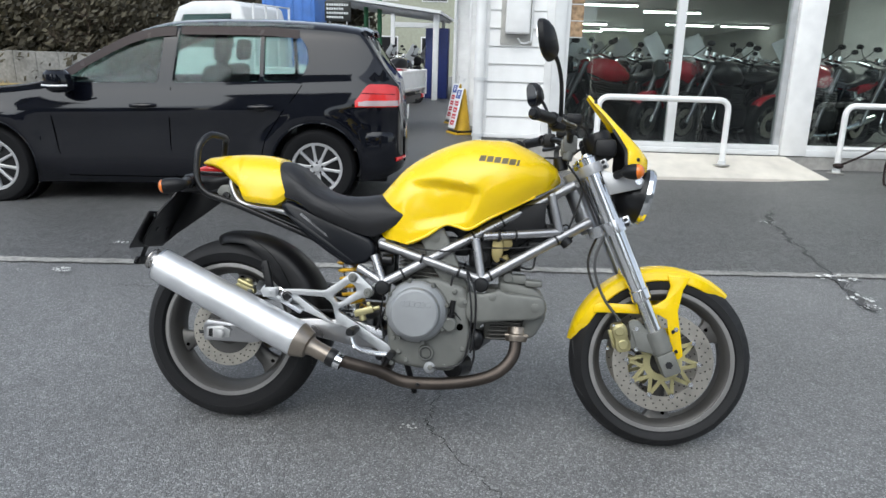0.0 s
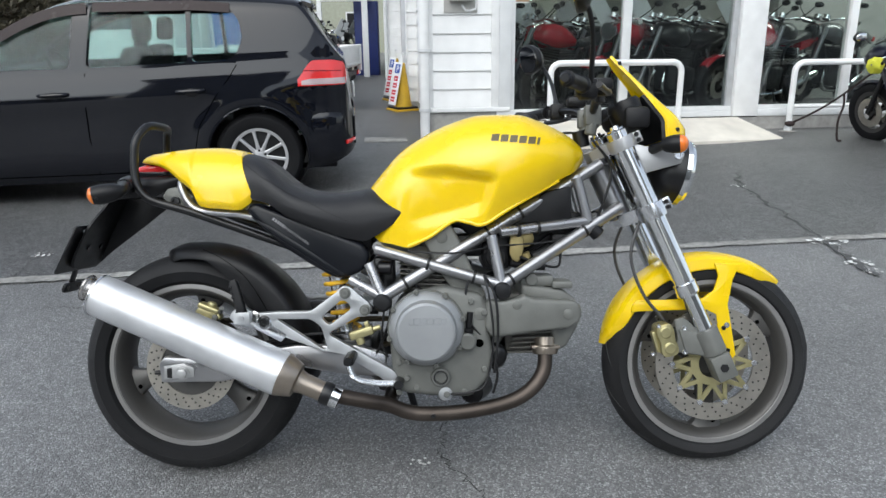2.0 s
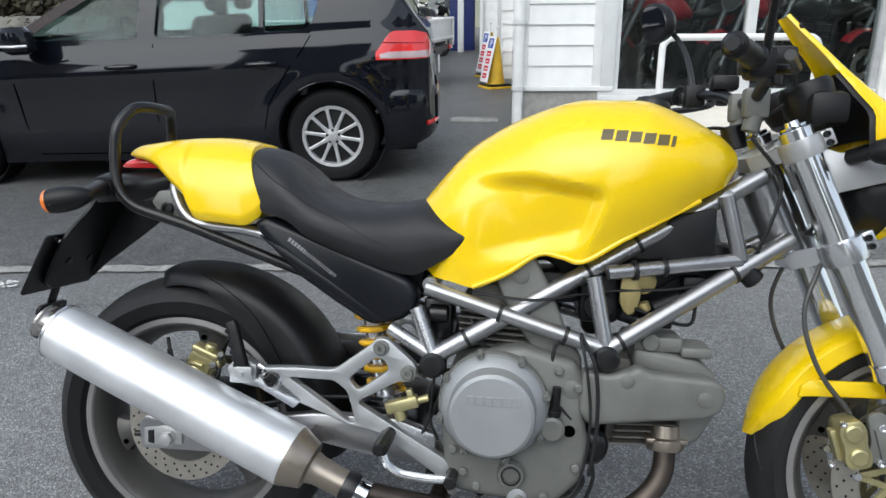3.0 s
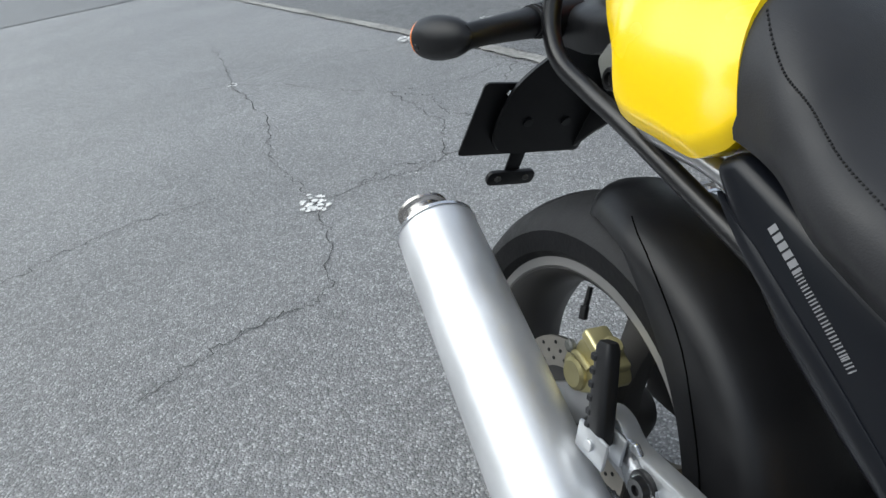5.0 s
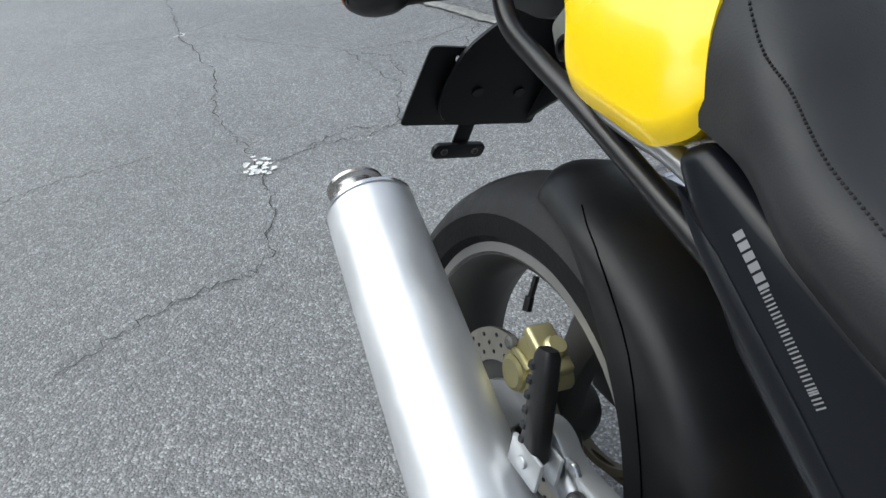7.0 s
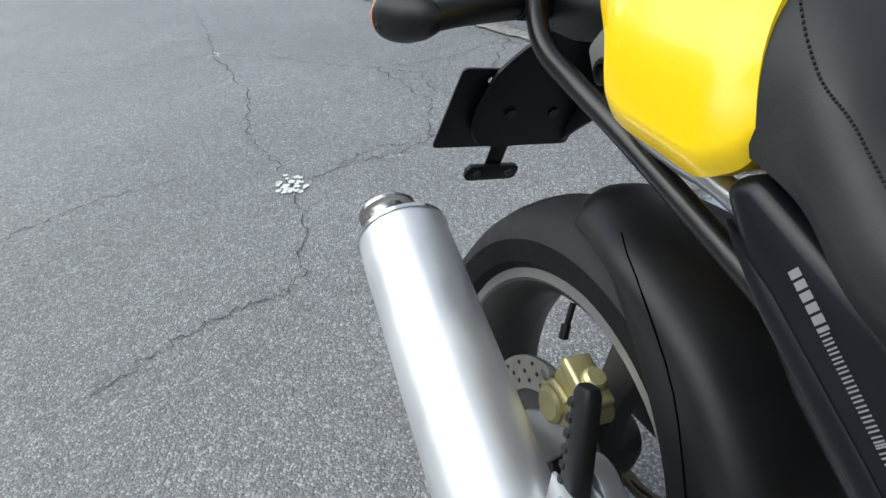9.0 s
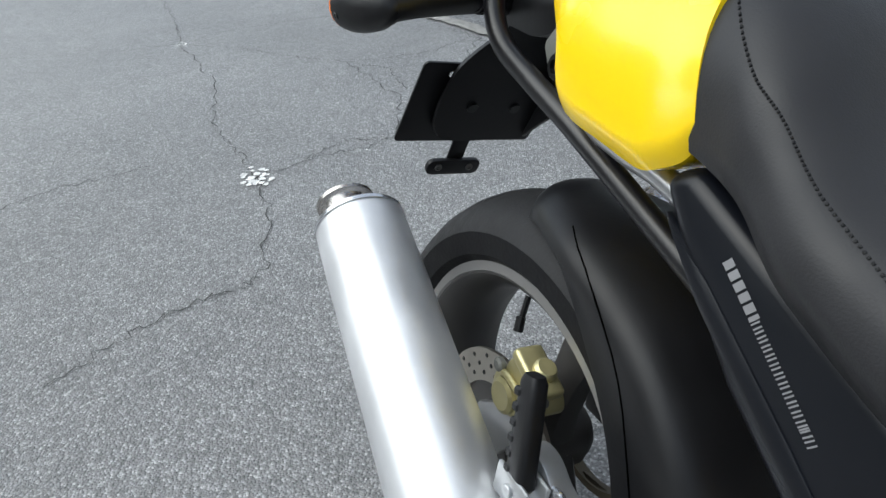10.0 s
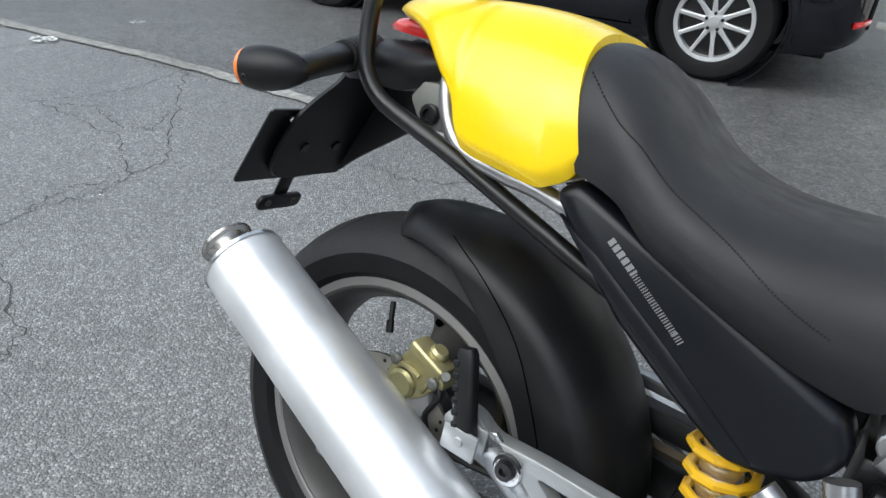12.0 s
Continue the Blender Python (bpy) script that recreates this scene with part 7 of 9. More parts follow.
def hatchback():
    car = thing("car", "black five-door hatchback car with silver alloy wheels, parked", "car")
    xs = sorted(set([float(q) for q in list(np.linspace(-0.79, -0.62, 14)) + list(np.linspace(-0.62, -0.28, 22)) + list(np.linspace(-0.28, 3.1, 62)) + list(np.linspace(3.1, 3.43, 14))]))

    def hull(xs, ky, dz, zb=None):
        rings = []
        for x in xs:
            h = [(x, -y * ky, z + dz if zb is None else max(zb, z + dz)) for y, z in car_section(x, zb is None)]
            rings.append(h + [(px, -py, pz) for px, py, pz in h[-2::-1]])
        return loft(rings)

    cut = [hull([float(q) for q in np.linspace(-0.62, 2.05, 40)], 0.945, -0.032, 0.42)]
    for ax, rr in ((0.0, 0.358), (2.578, 0.358)):
        for s in (-1, 1):
            cut.append(lathe([(0, 0.58), (rr, 0.58), (rr, 1.2), (0, 1.2)], (ax, 0, 0.325), (0, s, 0), 48))
    for w in WINDOWS:
        for s in (-1, 1):
            cut.append(plate(softened(w, 0.03, 3), *sorted((s * 0.40, s * 1.2)), 0))
    # rear window and windscreen openings
    for x0, x1, z0, z1, w0, w1 in ((-0.9, -0.36, 1.035, 1.365, 0.60, 0.50), (1.22, 2.4, 0.99, 1.405, 0.68, 0.56)):
        o = softened([(-w0, z0), (w0, z0), (w1, z1), (-w1, z1)], 0.05, 3)
        cut.append(loft([[(x, y, z) for y, z in o] for x in (x0, x1)]))
    body = part("body", boolean_cut(hull(xs, 1, 0), cut), CARBLACK, car, "glossy black car body", 40)
    for ax in (0.0, 2.578):
        for s in (-1, 1):
            part("wheel_well", lathe([(0.352, 0.55), (0.356, 0.55), (0.356, 0.855 if ax < 1 else 0.79), (0.352, 0.855 if ax < 1 else 0.79)], (ax, 0, 0.325), (0, s, 0), 40, True), BLACKP, body)
            car_wheel(car, ax, s * 0.872, s)
            arc = [(ax + 0.362 * math.cos(a), s * (car_y(ax + 0.362 * math.cos(a), 0.325 + 0.362 * math.sin(a)) + 0.001), 0.325 + 0.362 * math.sin(a)) for a in np.linspace(-0.25, math.pi + 0.25, 26)]
            part("arch_lip", tube(arc, 0.007, 8), CARBLACK, body)
    part("roof_spoiler", loft([[(x, q * 0.56, z - 0.035 * abs(q) ** 3) for q in np.linspace(-1, 1, 13)] + [(x, q * 0.56, z - 0.035 * abs(q) ** 3 - th) for q in np.linspace(1, -1, 13)] for x, z, th in ((-0.465, 1.405, 0.012), (-0.455, 1.414, 0.028), (-0.40, 1.432, 0.035), (-0.33, 1.440, 0.03), (-0.26, 1.448, 0.012))]), CARBLACK, car)

    def side_pt(x, z, s):
        return (x, s * cabin_y(x, z) if z > curve1(CAR_T, x) else s * car_y(x, z), z)

    def pillar(pts, w, s, name="pillar"):
        rings = []
        for i, (x, z) in enumerate(pts):
            d = Vector((pts[min(i + 1, len(pts) - 1)][0] - pts[max(i - 1, 0)][0], 0, pts[min(i + 1, len(pts) - 1)][1] - pts[max(i - 1, 0)][1])).normalized()
            nx, nz = -d.z, d.x
            ww = w[i] if hasattr(w, "__len__") else w
            a, b = side_pt(x + nx * ww / 2, z + nz * ww / 2, s), side_pt(x - nx * ww / 2, z - nz * ww / 2, s)
            inn = -s * 0.03
            rings.append([a, b, (b[0], b[1] + inn, b[2]), (a[0], a[1] + inn, a[2])])
        part(name, loft(rings), CARBLACK, car)

    for s in (-1, 1):
        pillar([(2.10, 0.935), (1.4, 0.957), (0.6, 0.978), (0.1, 0.995)], 0.022, s, "belt_moulding")
        for w in WINDOWS:
            xa, xb = min(q[0] for q in w) - 0.03, max(q[0] for q in w) + 0.03
            rows = []
            for x in np.linspace(xa, xb, 12):
                x = float(x)
                lo, hi = curve1(CAR_T, x) - 0.02, curve1(CAR_C, x) - 0.045
                pts = [(x, s * (cabin_y(x, lo + (hi - lo) * j / 10) * 0.975 - 0.004), lo + (hi - lo) * j / 10) for j in range(11)]
                rows.append(pts + [(a, y - s * 0.004, z) for a, y, z in pts[::-1]])
            ob = part("window_pane", loft(rows), CARGLASS, car, "greenish side window")
            ob.visible_shadow = False
        # smoked rain visors over the windows
        def visor(x0, x1, d=0.085):
            g = []
            for i in range(17):
                x = x0 + (x1 - x0) * i / 16
                top = curve1([(0.1, 1.385), (0.4, 1.408), (0.95, 1.406), (1.3, 1.374), (1.75, 1.165), (1.95, 1.045)], x)
                p, q = side_pt(x, top, s), side_pt(x, top - d, s)
                g.append([(p[0], p[1] + s * 0.003, p[2]), (q[0], q[1] + s * 0.011, q[2]), (q[0], q[1] + s * 0.007, q[2]), (p[0], p[1], p[2])])
            part("rain_visor", loft(g), VISOR, car, "smoked window visor")
        visor(1.95, 1.075, 0.072)
        visor(1.035, 0.12, 0.066)
        # shut lines, handles, side moulding
        def shut(pts, r=0.0035):
            return tube([(x, s * (car_y(x, z) + 0.0008), z) for x, z in pts], r, 6)
        part("shut_line", join(shut([(1.12, 0.94), (1.14, 0.7), (1.15, 0.5), (1.13, 0.24)])), GAP, body)
        part("shut_line", join(shut([(0.10, 0.97), (0.16, 0.88), (0.26, 0.76), (0.40, 0.55), (0.44, 0.40), (0.44, 0.24)])), GAP, body)
        part("shut_line", join(shut([(2.02, 0.91), (2.05, 0.7), (2.03, 0.45), (1.98, 0.24)])), GAP, body)
        part("shut_line", join(shut([(1.98, 0.24), (1.2, 0.235), (0.43, 0.24)])), GAP, body)
        for hx in (0.42, 1.33):
            h = part("door_handle", tube([(hx - 0.09, s * (car_y(hx, 0.80) + 0.010), 0.808), (hx - 0.05, s * (car_y(hx, 0.80) + 0.028), 0.806), (hx + 0.06, s * (car_y(hx, 0.80) + 0.028), 0.803), (hx + 0.10, s * (car_y(hx, 0.80) + 0.008), 0.80)], [0.012, 0.015, 0.015, 0.012], 10, 4), CARBLACK, body)
            part("handle_cup", ball((hx, s * (car_y(hx, 0.79) - 0.012), 0.79), (0.07, 0.016, 0.035)), BLACKM, body)
        # lamps
        def lamp_edge(x):
            e = sstep(-0.745, -0.715, x)
            return (0.812 + 0.03 * (1 - e), 0.860 + 0.128 * sstep(-0.318, -0.46, x) ** 0.6 - 0.07 * (1 - e) - 0.02 * sstep(-0.60, -0.745, x))

        tl = part("tail_lamp", car_panel(list(np.linspace(-0.745, -0.318, 26)), lambda x: (lamp_edge(x)[0], lamp_edge(x)[1]), 0.007, 0.025, s), REDLENS, car, "red and clear tail lamp")
        part("clear_strip", car_panel(list(np.linspace(-0.735, -0.345, 18)), lambda x: (0.820, 0.862 - 0.012 * sstep(-0.42, -0.345, x)), 0.010, 0.012, s), mat("lamp_clear", (0.50, 0.40, 0.41), 0.12, coat=0.8), tl, "clear lower strip")
        part("lamp_crease", tube([(x, s * (car_y(x, 0.915) + 0.006), 0.915 + 0.03 * (x + 0.5)) for x in np.linspace(-0.73, -0.36, 10)], 0.004, 6), mat("deep_red_lens", (0.25, 0.01, 0.015), 0.15, coat=0.6), tl)
        part("rear_reflector", tube([(-0.40 - 0.408 * abs(math.cos(a)) ** 0.55, s * 0.871 * abs(math.sin(a)) ** 0.5, 0.385) for a in np.linspace(0.50, 0.95, 8)], 0.016, 8), REDLENS, car, "red bumper reflector")
        part("head_lamp", car_panel(list(np.linspace(3.10, 3.36, 14)), lambda x: (0.61 + 0.08 * sstep(3.36, 3.10, x), 0.715 - 0.12 * max(0, x - 3.1)), 0.006, 0.02, s), mat("lamp_glass_grey", (0.5, 0.52, 0.53), 0.12, coat=0.8), car, "clear head lamp")
        mir = part("door_mirror", loft([[(1.90 + dx + 0.09 * k * math.cos(b), s * (0.985 + 0.10 * k * math.sin(b)), 0.985 + dz) for b in [2 * math.pi * q / 16 for q in range(16)]] for dx, dz, k in ((0, -0.085, 0.6), (0, -0.065, 1.0), (0.005, -0.01, 1.16), (0.01, 0.05, 1.06), (0.015, 0.078, 0.7))]), CARBLACK, car, "black door mirror")
        part("mirror_foot", tube([(1.93, s * 0.85, 0.93), (1.92, s * 0.93, 0.93)], 0.03, 10), BLACKP, mir)
        part("mirror_trim", tube([(1.80, s * 1.075, 0.955), (1.89, s * 1.103, 0.952), (1.98, s * 1.085, 0.955)], 0.009, 8, 3), ALLOY, mir, "silver strip on the mirror")
    # windscreen, rear window
    for nm, x0, x1, w in (("windscreen", 1.20, 2.06, 0.66), ("rear_window", -0.69, -0.385, 0.58)):
        g = []
        for x in np.linspace(x0, x1, 14):
            x = float(x)
            r = [(x, w * q, roof_z(x, w * q) - 0.010) for q in np.linspace(-1, 1, 15)]
            g.append(r + [(px, py, pz - 0.004) for px, py, pz in r[::-1]])
        ob = part(nm, loft(g), CARGLASS, car, "sloping car window glass")
        ob.visible_shadow = False
    bp = []
    for zz, inset in ((0.265, 0.05), (0.29, 0.02), (0.34, 0.0), (0.50, 0.0), (0.575, 0.002), (0.60, 0.012), (0.615, 0.03)):
        arc = [(-0.40 - (0.405 - inset) * abs(math.cos(a)) ** 0.55, (0.868 - inset * 0.6) * math.copysign(abs(math.sin(a)) ** 0.5, a)) for a in np.linspace(-math.pi / 2, math.pi / 2, 41)]
        bp.append([(x, y, zz) for x, y in arc] + [(x * 0.86, y * 0.93, zz) for x, y in arc[::-1]])
    part("rear_bumper", loft(bp), CARBLACK, car)
    part("registration_plate_blank", box(-0.812, -0.20, 0.66, -0.797, 0.20, 0.76, 0.003), WHITEG, car)
    part("exhaust_tip", join(cyl((-0.80, -0.56, 0.26), (-0.60, -0.56, 0.27), 0.03), cyl((-0.80, -0.50, 0.26), (-0.60, -0.50, 0.27), 0.03)), CHROME, car)
    part("underbody", box(-0.6, -0.55, 0.15, 3.2, 0.55, 0.25, 0.02), BLACKP, car)
    # cabin fittings
    part("dashboard", box(1.55, -0.66, 0.55, 1.98, 0.66, 0.97, 0.06, 3), INTERIOR, car)
    for y in (-0.36, 0.36):
        for x in (1.0, 0.12):
            st_ = part("seat", join(box(x, y - 0.24, 0.35, x + 0.5, y + 0.24, 0.56, 0.06, 3), moved(box(-0.07, -0.23, 0, 0.07, 0.23, 0.62, 0.06, 3), Matrix.Translation((x + 0.04, y, 0.50)) @ Matrix.Rotation(radians(-16), 4, "Y"))), INTERIOR, car, "dark cloth car seat")
            part("headrest", moved(box(-0.05, -0.13, 0, 0.05, 0.13, 0.19, 0.045, 3), Matrix.Translation((x - 0.16, y, 1.13)) @ Matrix.Rotation(radians(-8), 4, "Y")), INTERIOR, st_)
    part("steering_wheel", join(moved(lathe([(0.165, -0.012), (0.19, -0.012), (0.19, 0.012), (0.165, 0.012)], (0, 0, 0), (0, 0, 1), 32, True), Matrix.Translation((1.42, 0.36, 0.93)) @ Matrix.Rotation(radians(-65), 4, "Y")), moved(box(-0.05, -0.18, -0.01, 0.05, 0.18, 0.02, 0.01), Matrix.Translation((1.42, 0.36, 0.93)) @ Matrix.Rotation(radians(-65), 4, "Y"))), INTERIOR, car)
    # short tail overhang
    for ob in bpy.data.objects:
        if ob.type == "MESH" and (ob.parent == car or (ob.parent is not None and ob.parent.parent == car)):
            for v in ob.data.vertices:
                if v.co.x < -0.36:
                    v.co.x = -0.36 + (v.co.x + 0.36) * 0.82
    return car


car = hatchback()
ca = math.atan2(-0.285, -2.56)
CARM = Matrix.Translation((-0.555, 3.345, -0.04)) @ Matrix.Rotation(ca, 4, "Z") @ Matrix.Rotation(radians(0.7), 4, "Y") @ Matrix.Translation((0, -0.872, 0))
car.matrix_world = CARM

# ---------------------------------------------------------------- the small white truck behind it


def kei_truck():
    t = thing("truck", "small white flatbed truck with drop sides, parked", "truck")
    cab = [(1.75, 0.45), (1.75, 1.52), (1.83, 1.92), (1.95, 1.99), (2.55, 1.97), (2.75, 1.88), (3.05, 1.20), (3.10, 0.85), (3.10, 0.35), (2.9, 0.32), (2.9, 0.6), (2.3, 0.6), (2.3, 0.35), (1.75, 0.35)]
    part("cab", boolean_cut(plate(cab, -0.70, 0.70, 0.04, 3), [plate([(1.95, 1.24), (2.88, 1.24), (2.68, 1.76), (1.98, 1.79)], -0.9, 0.9, 0)]), TRUCKW, t, "white truck cab")
    for s in (-1, 1):
        g = part("cab_window", plate([(1.95, 1.24), (2.88, 1.24), (2.68, 1.76), (1.98, 1.79)], s * 0.66 - 0.003, s * 0.66 + 0.003, 0), CARGLASS, t)
        g.visible_shadow = False
    part("bed_floor", box(-0.30, -0.70, 0.62, 1.70, 0.70, 0.68, 0.01), TRUCKW, t)
    for s in (-1, 1):
        part("drop_side", join(box(-0.28, s * 0.70 - 0.015, 0.66, 1.68, s * 0.70 + 0.015, 0.97, 0.008), box(-0.28, s * 0.715 - 0.015, 0.93, 1.68, s * 0.715 + 0.015, 0.97, 0.006), *[box(x, s * 0.712 - 0.012, 0.68, x + 0.035, s * 0.712 + 0.012, 0.93, 0.004) for x in (0.0, 0.45, 0.9, 1.35)]), TRUCKW, t)
    part("tail_gate", join(box(-0.33, -0.70, 0.66, -0.30, 0.70, 0.97, 0.008), box(-0.35, -0.70, 0.93, -0.30, 0.70, 0.97, 0.006), box(-0.345, -0.70, 0.66, -0.30, 0.70, 0.70, 0.006)), TRUCKW, t)
    pieces("rear_post", [box(-0.35, -0.725, 0.55, -0.29, -0.66, 0.98, 0.008), box(-0.35, 0.66, 0.55, -0.29, 0.725, 0.98, 0.008)], TRUCKW, t)
    part("head_board", join(*[tube(p, 0.018, 8) for p in ([(1.70, -0.62, 0.68), (1.70, -0.62, 1.95), (1.70, 0.62, 1.95), (1.70, 0.62, 0.68)], [(1.70, -0.2, 0.68), (1.70, -0.2, 1.95)], [(1.70, 0.2, 0.68), (1.70, 0.2, 1.95)], [(1.70, -0.62, 1.52), (1.70, 0.62, 1.52)])]), TRUCKW, t)
    part("chassis", join(box(-0.25, -0.45, 0.42, 2.6, 0.45, 0.60), box(-0.33, -0.66, 0.50, -0.28, 0.66, 0.57)), BLACKP, t)
    pieces("mud_flap", [box(-0.05, -0.66, 0.22, -0.03, -0.48, 0.50), box(-0.05, 0.48, 0.22, -0.03, 0.66, 0.50)], BLACKP, t)
    for s in (-1, 1):
        for x in (0.30, 2.60):
            part("wheel", lathe([(0, -0.01), (0.14, -0.02), (0.15, 0.0), (0.235, 0.0), (0.26, -0.02), (0.26, -0.13), (0.23, -0.145), (0, -0.145)], (x, s * 0.68, 0.26), (0, s, 0), 32), RUBBER, t)
        part("tail_lamp", box(-0.345, s * 0.55 - 0.09, 0.50, -0.325, s * 0.55 + 0.09, 0.57, 0.006), REDLENS, t)
    part("crate", box(-0.1, -0.55, 0.69, 0.35, -0.1, 0.99, 0.02), REDP, t)
    part("crate", box(0.4, -0.5, 0.69, 0.75, 0.1, 1.0, 0.02), BLUE, t)
    return t


truck = kei_truck()
truck.matrix_world = Matrix.Translation((-0.85, 9.17, -0.04)) @ Matrix.Rotation(radians(170.6), 4, "Z") @ Matrix.Diagonal((1.2, 1.0, 0.95, 1))

# ---------------------------------------------------------------- other motorcycles


def show_bike(paint, name="motorcycle", label="dark motorcycle on display inside the shop", sheet=True, faired=False):
    """A road motorcycle in fewer pieces: wheels, fork, tank, seat, engine, bars, lamp."""
    b = thing(name, label, "motorcycle", "motorcycles at the shop")
    for nm, x, w in (("front_wheel", 1.40, 0.11), ("rear_wheel", 0.0, 0.15)):
        wh = part(nm, join(lathe([(0.17, -w * 0.3), (0.215, -w * 0.38), (0.215, w * 0.38), (0.17, w * 0.3)], (x, 0, 0.30), (0, 1, 0), 32, True), ), SHOWRIM, b)
        part("hub", cyl((x, -0.06, 0.30), (x, 0.06, 0.30), 0.04, 14), SHOWRIM, wh)
        pieces("spoke", [cyl((x, 0, 0.30), (x + 0.19 * math.cos(a), 0, 0.30 + 0.19 * math.sin(a)), 0.017, 8) for a in (0.3, 1.55, 2.8, 4.07, 5.3)], SHOWRIM, wh)
        part("tyre", lathe([(0.21, -w / 2 * 0.85), (0.25, -w / 2), (0.285, -w / 2 * 0.8), (0.30, 0), (0.285, w / 2 * 0.8), (0.25, w / 2), (0.21, w / 2 * 0.85)], (x, 0, 0.30), (0, 1, 0), 36, True), RUBBER, wh)
        for s in ((-1, 1) if x > 1 else (-1,)):
            part("brake_disc", lathe([(0.08, s * 0.06 - 0.003), (0.145, s * 0.06 - 0.003), (0.145, s * 0.06 + 0.003), (0.08, s * 0.06 + 0.003)], (x, 0, 0.30), (0, 1, 0), 28, True), STEEL, wh)
    for s in (-1, 1):
        part("fork_leg", cyl((1.40, 0.09 * s, 0.30), (1.13, 0.09 * s, 0.92), 0.024, 12), BLACKM if faired else SHOWFORK, b)
        part("silencer", lathe([(0, 0), (0.04, 0), (0.05, 0.03), (0.05, 0.42), (0.035, 0.5), (0, 0.5)], (-0.15, 0.16 * s, 0.42), (0.92, 0, -0.3), 20), CHROME, b)
        part("header_pipe", tube([(0.9, 0.07 * s, 0.45), (0.95, 0.09 * s, 0.30), (0.85, 0.1 * s, 0.2), (0.5, 0.14 * s, 0.2), (0.3, 0.16 * s, 0.27)], 0.02, 10, 4), CHROME, b)
        part("swingarm", tube([(0.5, 0.08 * s, 0.36), (0.0, 0.1 * s, 0.30)], 0.022, 8), BLACKM, b)
        part("shock", cyl((0.12, 0.13 * s, 0.38), (0.25, 0.12 * s, 0.70), 0.026, 12), CHROME, b)
        if faired:
            continue
        part("mirror", join(tube([(1.05, 0.22 * s, 1.02), (1.03, 0.30 * s, 1.09), (1.0, 0.34 * s, 1.15)], 0.006, 6, 3), ball((0.99, 0.37 * s, 1.17), (0.014, 0.05, 0.030), 14, 8)), BLACKM, b)
        part("grip", cyl((1.02, 0.24 * s, 1.0), (0.97, 0.37 * s, 0.98), 0.017, 10), BLACKP, b)
    part("front_mudguard", loft([[(1.40 + r * math.cos(a), y, 0.30 + r * math.sin(a)) for r, y in ((0.305, -0.06), (0.325, -0.03), (0.328, 0.03), (0.305, 0.06), (0.30, 0.055), (0.318, 0.025), (0.318, -0.025), (0.30, -0.055))] for a in np.linspace(0.7, 2.7, 14)]), paint, b)
    part("fuel_tank", shell(list(np.linspace(0.52, 1.08, 24)), [(0.52, 0.80), (0.65, 0.90), (0.82, 0.97), (0.95, 0.96), (1.08, 0.86)], [(0.52, 0.74), (0.8, 0.72), (1.08, 0.80)], [(0.52, 0.07), (0.65, 0.13), (0.85, 0.17), (1.0, 0.14), (1.08, 0.05)], [(0.52, 0.06), (0.7, 0.11), (0.9, 0.13), (1.08, 0.04)], 0.4, 2.4, 8), paint, b)
    part("seat", shell(list(np.linspace(-0.12, 0.56, 22)), [(-0.12, 0.86), (0.0, 0.88), (0.15, 0.87), (0.3, 0.81), (0.45, 0.79), (0.56, 0.81)], [(-0.12, 0.81), (0.2, 0.77), (0.56, 0.73)], [(-0.12, 0.07), (0.1, 0.13), (0.35, 0.15), (0.56, 0.11)], [(-0.12, 0.06), (0.1, 0.12), (0.35, 0.14), (0.56, 0.1)], 0.5, 3, 6), VINYL, b)
    part("tail", shell(list(np.linspace(-0.35, 0.2, 16)), [(-0.35, 0.82), (-0.2, 0.84), (0.2, 0.80)], [(-0.35, 0.78), (0.2, 0.66)], [(-0.35, 0.04), (0.0, 0.11), (0.2, 0.13)], [(-0.35, 0.03), (0.0, 0.10), (0.2, 0.12)], 0.5, 3, 6), paint, b)
    part("tail_light", box(-0.37, -0.05, 0.76, -0.33, 0.05, 0.82, 0.012), REDLENS, b)
    part("engine", join(box(0.45, -0.16, 0.24, 0.85, 0.16, 0.50, 0.05, 3), *[box(0.62, -0.20, 0.50 + 0.028 * k, 0.86, 0.20, 0.514 + 0.028 * k, 0.004, 1) for k in range(7)], box(0.66, -0.17, 0.5, 0.82, 0.17, 0.70, 0.02)), SHOWENG, b)
    part("clutch_cover", lathe([(0, 0.2), (0.07, 0.2), (0.085, 0.18), (0.085, 0.14), (0, 0.14)], (0.58, 0, 0.36), (0, -1, 0), 24), CHROME, b)
    part("frame", join(tube([(1.1, 0, 0.85), (0.95, 0.09, 0.55), (0.85, 0.1, 0.25), (0.45, 0.1, 0.25), (0.42, 0.1, 0.7), (-0.1, 0.09, 0.8)], 0.018, 8, 4), tube([(1.1, 0, 0.85), (0.95, -0.09, 0.55), (0.85, -0.1, 0.25), (0.45, -0.1, 0.25), (0.42, -0.1, 0.7), (-0.1, -0.09, 0.8)], 0.018, 8, 4)), BLACKM, b)
    if not faired:
        part("handlebar", tube([(0.97, -0.37, 0.98), (1.05, -0.2, 1.02), (1.09, 0, 0.98), (1.05, 0.2, 1.02), (0.97, 0.37, 0.98)], 0.011, 8, 5), CHROME, b)
        hl_ = part("headlamp", lathe([(0, 0), (0.05, 0.01), (0.085, 0.06), (0.09, 0.12), (0, 0.12)], (1.17, 0, 0.88), (1, 0, -0.1), 24), CHROME, b)
        part("lens", lathe([(0, 0.135), (0.06, 0.13), (0.082, 0.12), (0, 0.118)], (1.17, 0, 0.88), (1, 0, -0.1), 24), LENS, hl_)
        part("dials", join(cyl((1.13, -0.05, 1.0), (1.11, -0.05, 1.05), 0.04), cyl((1.13, 0.05, 1.0), (1.11, 0.05, 1.05), 0.04)), CHROME, b)
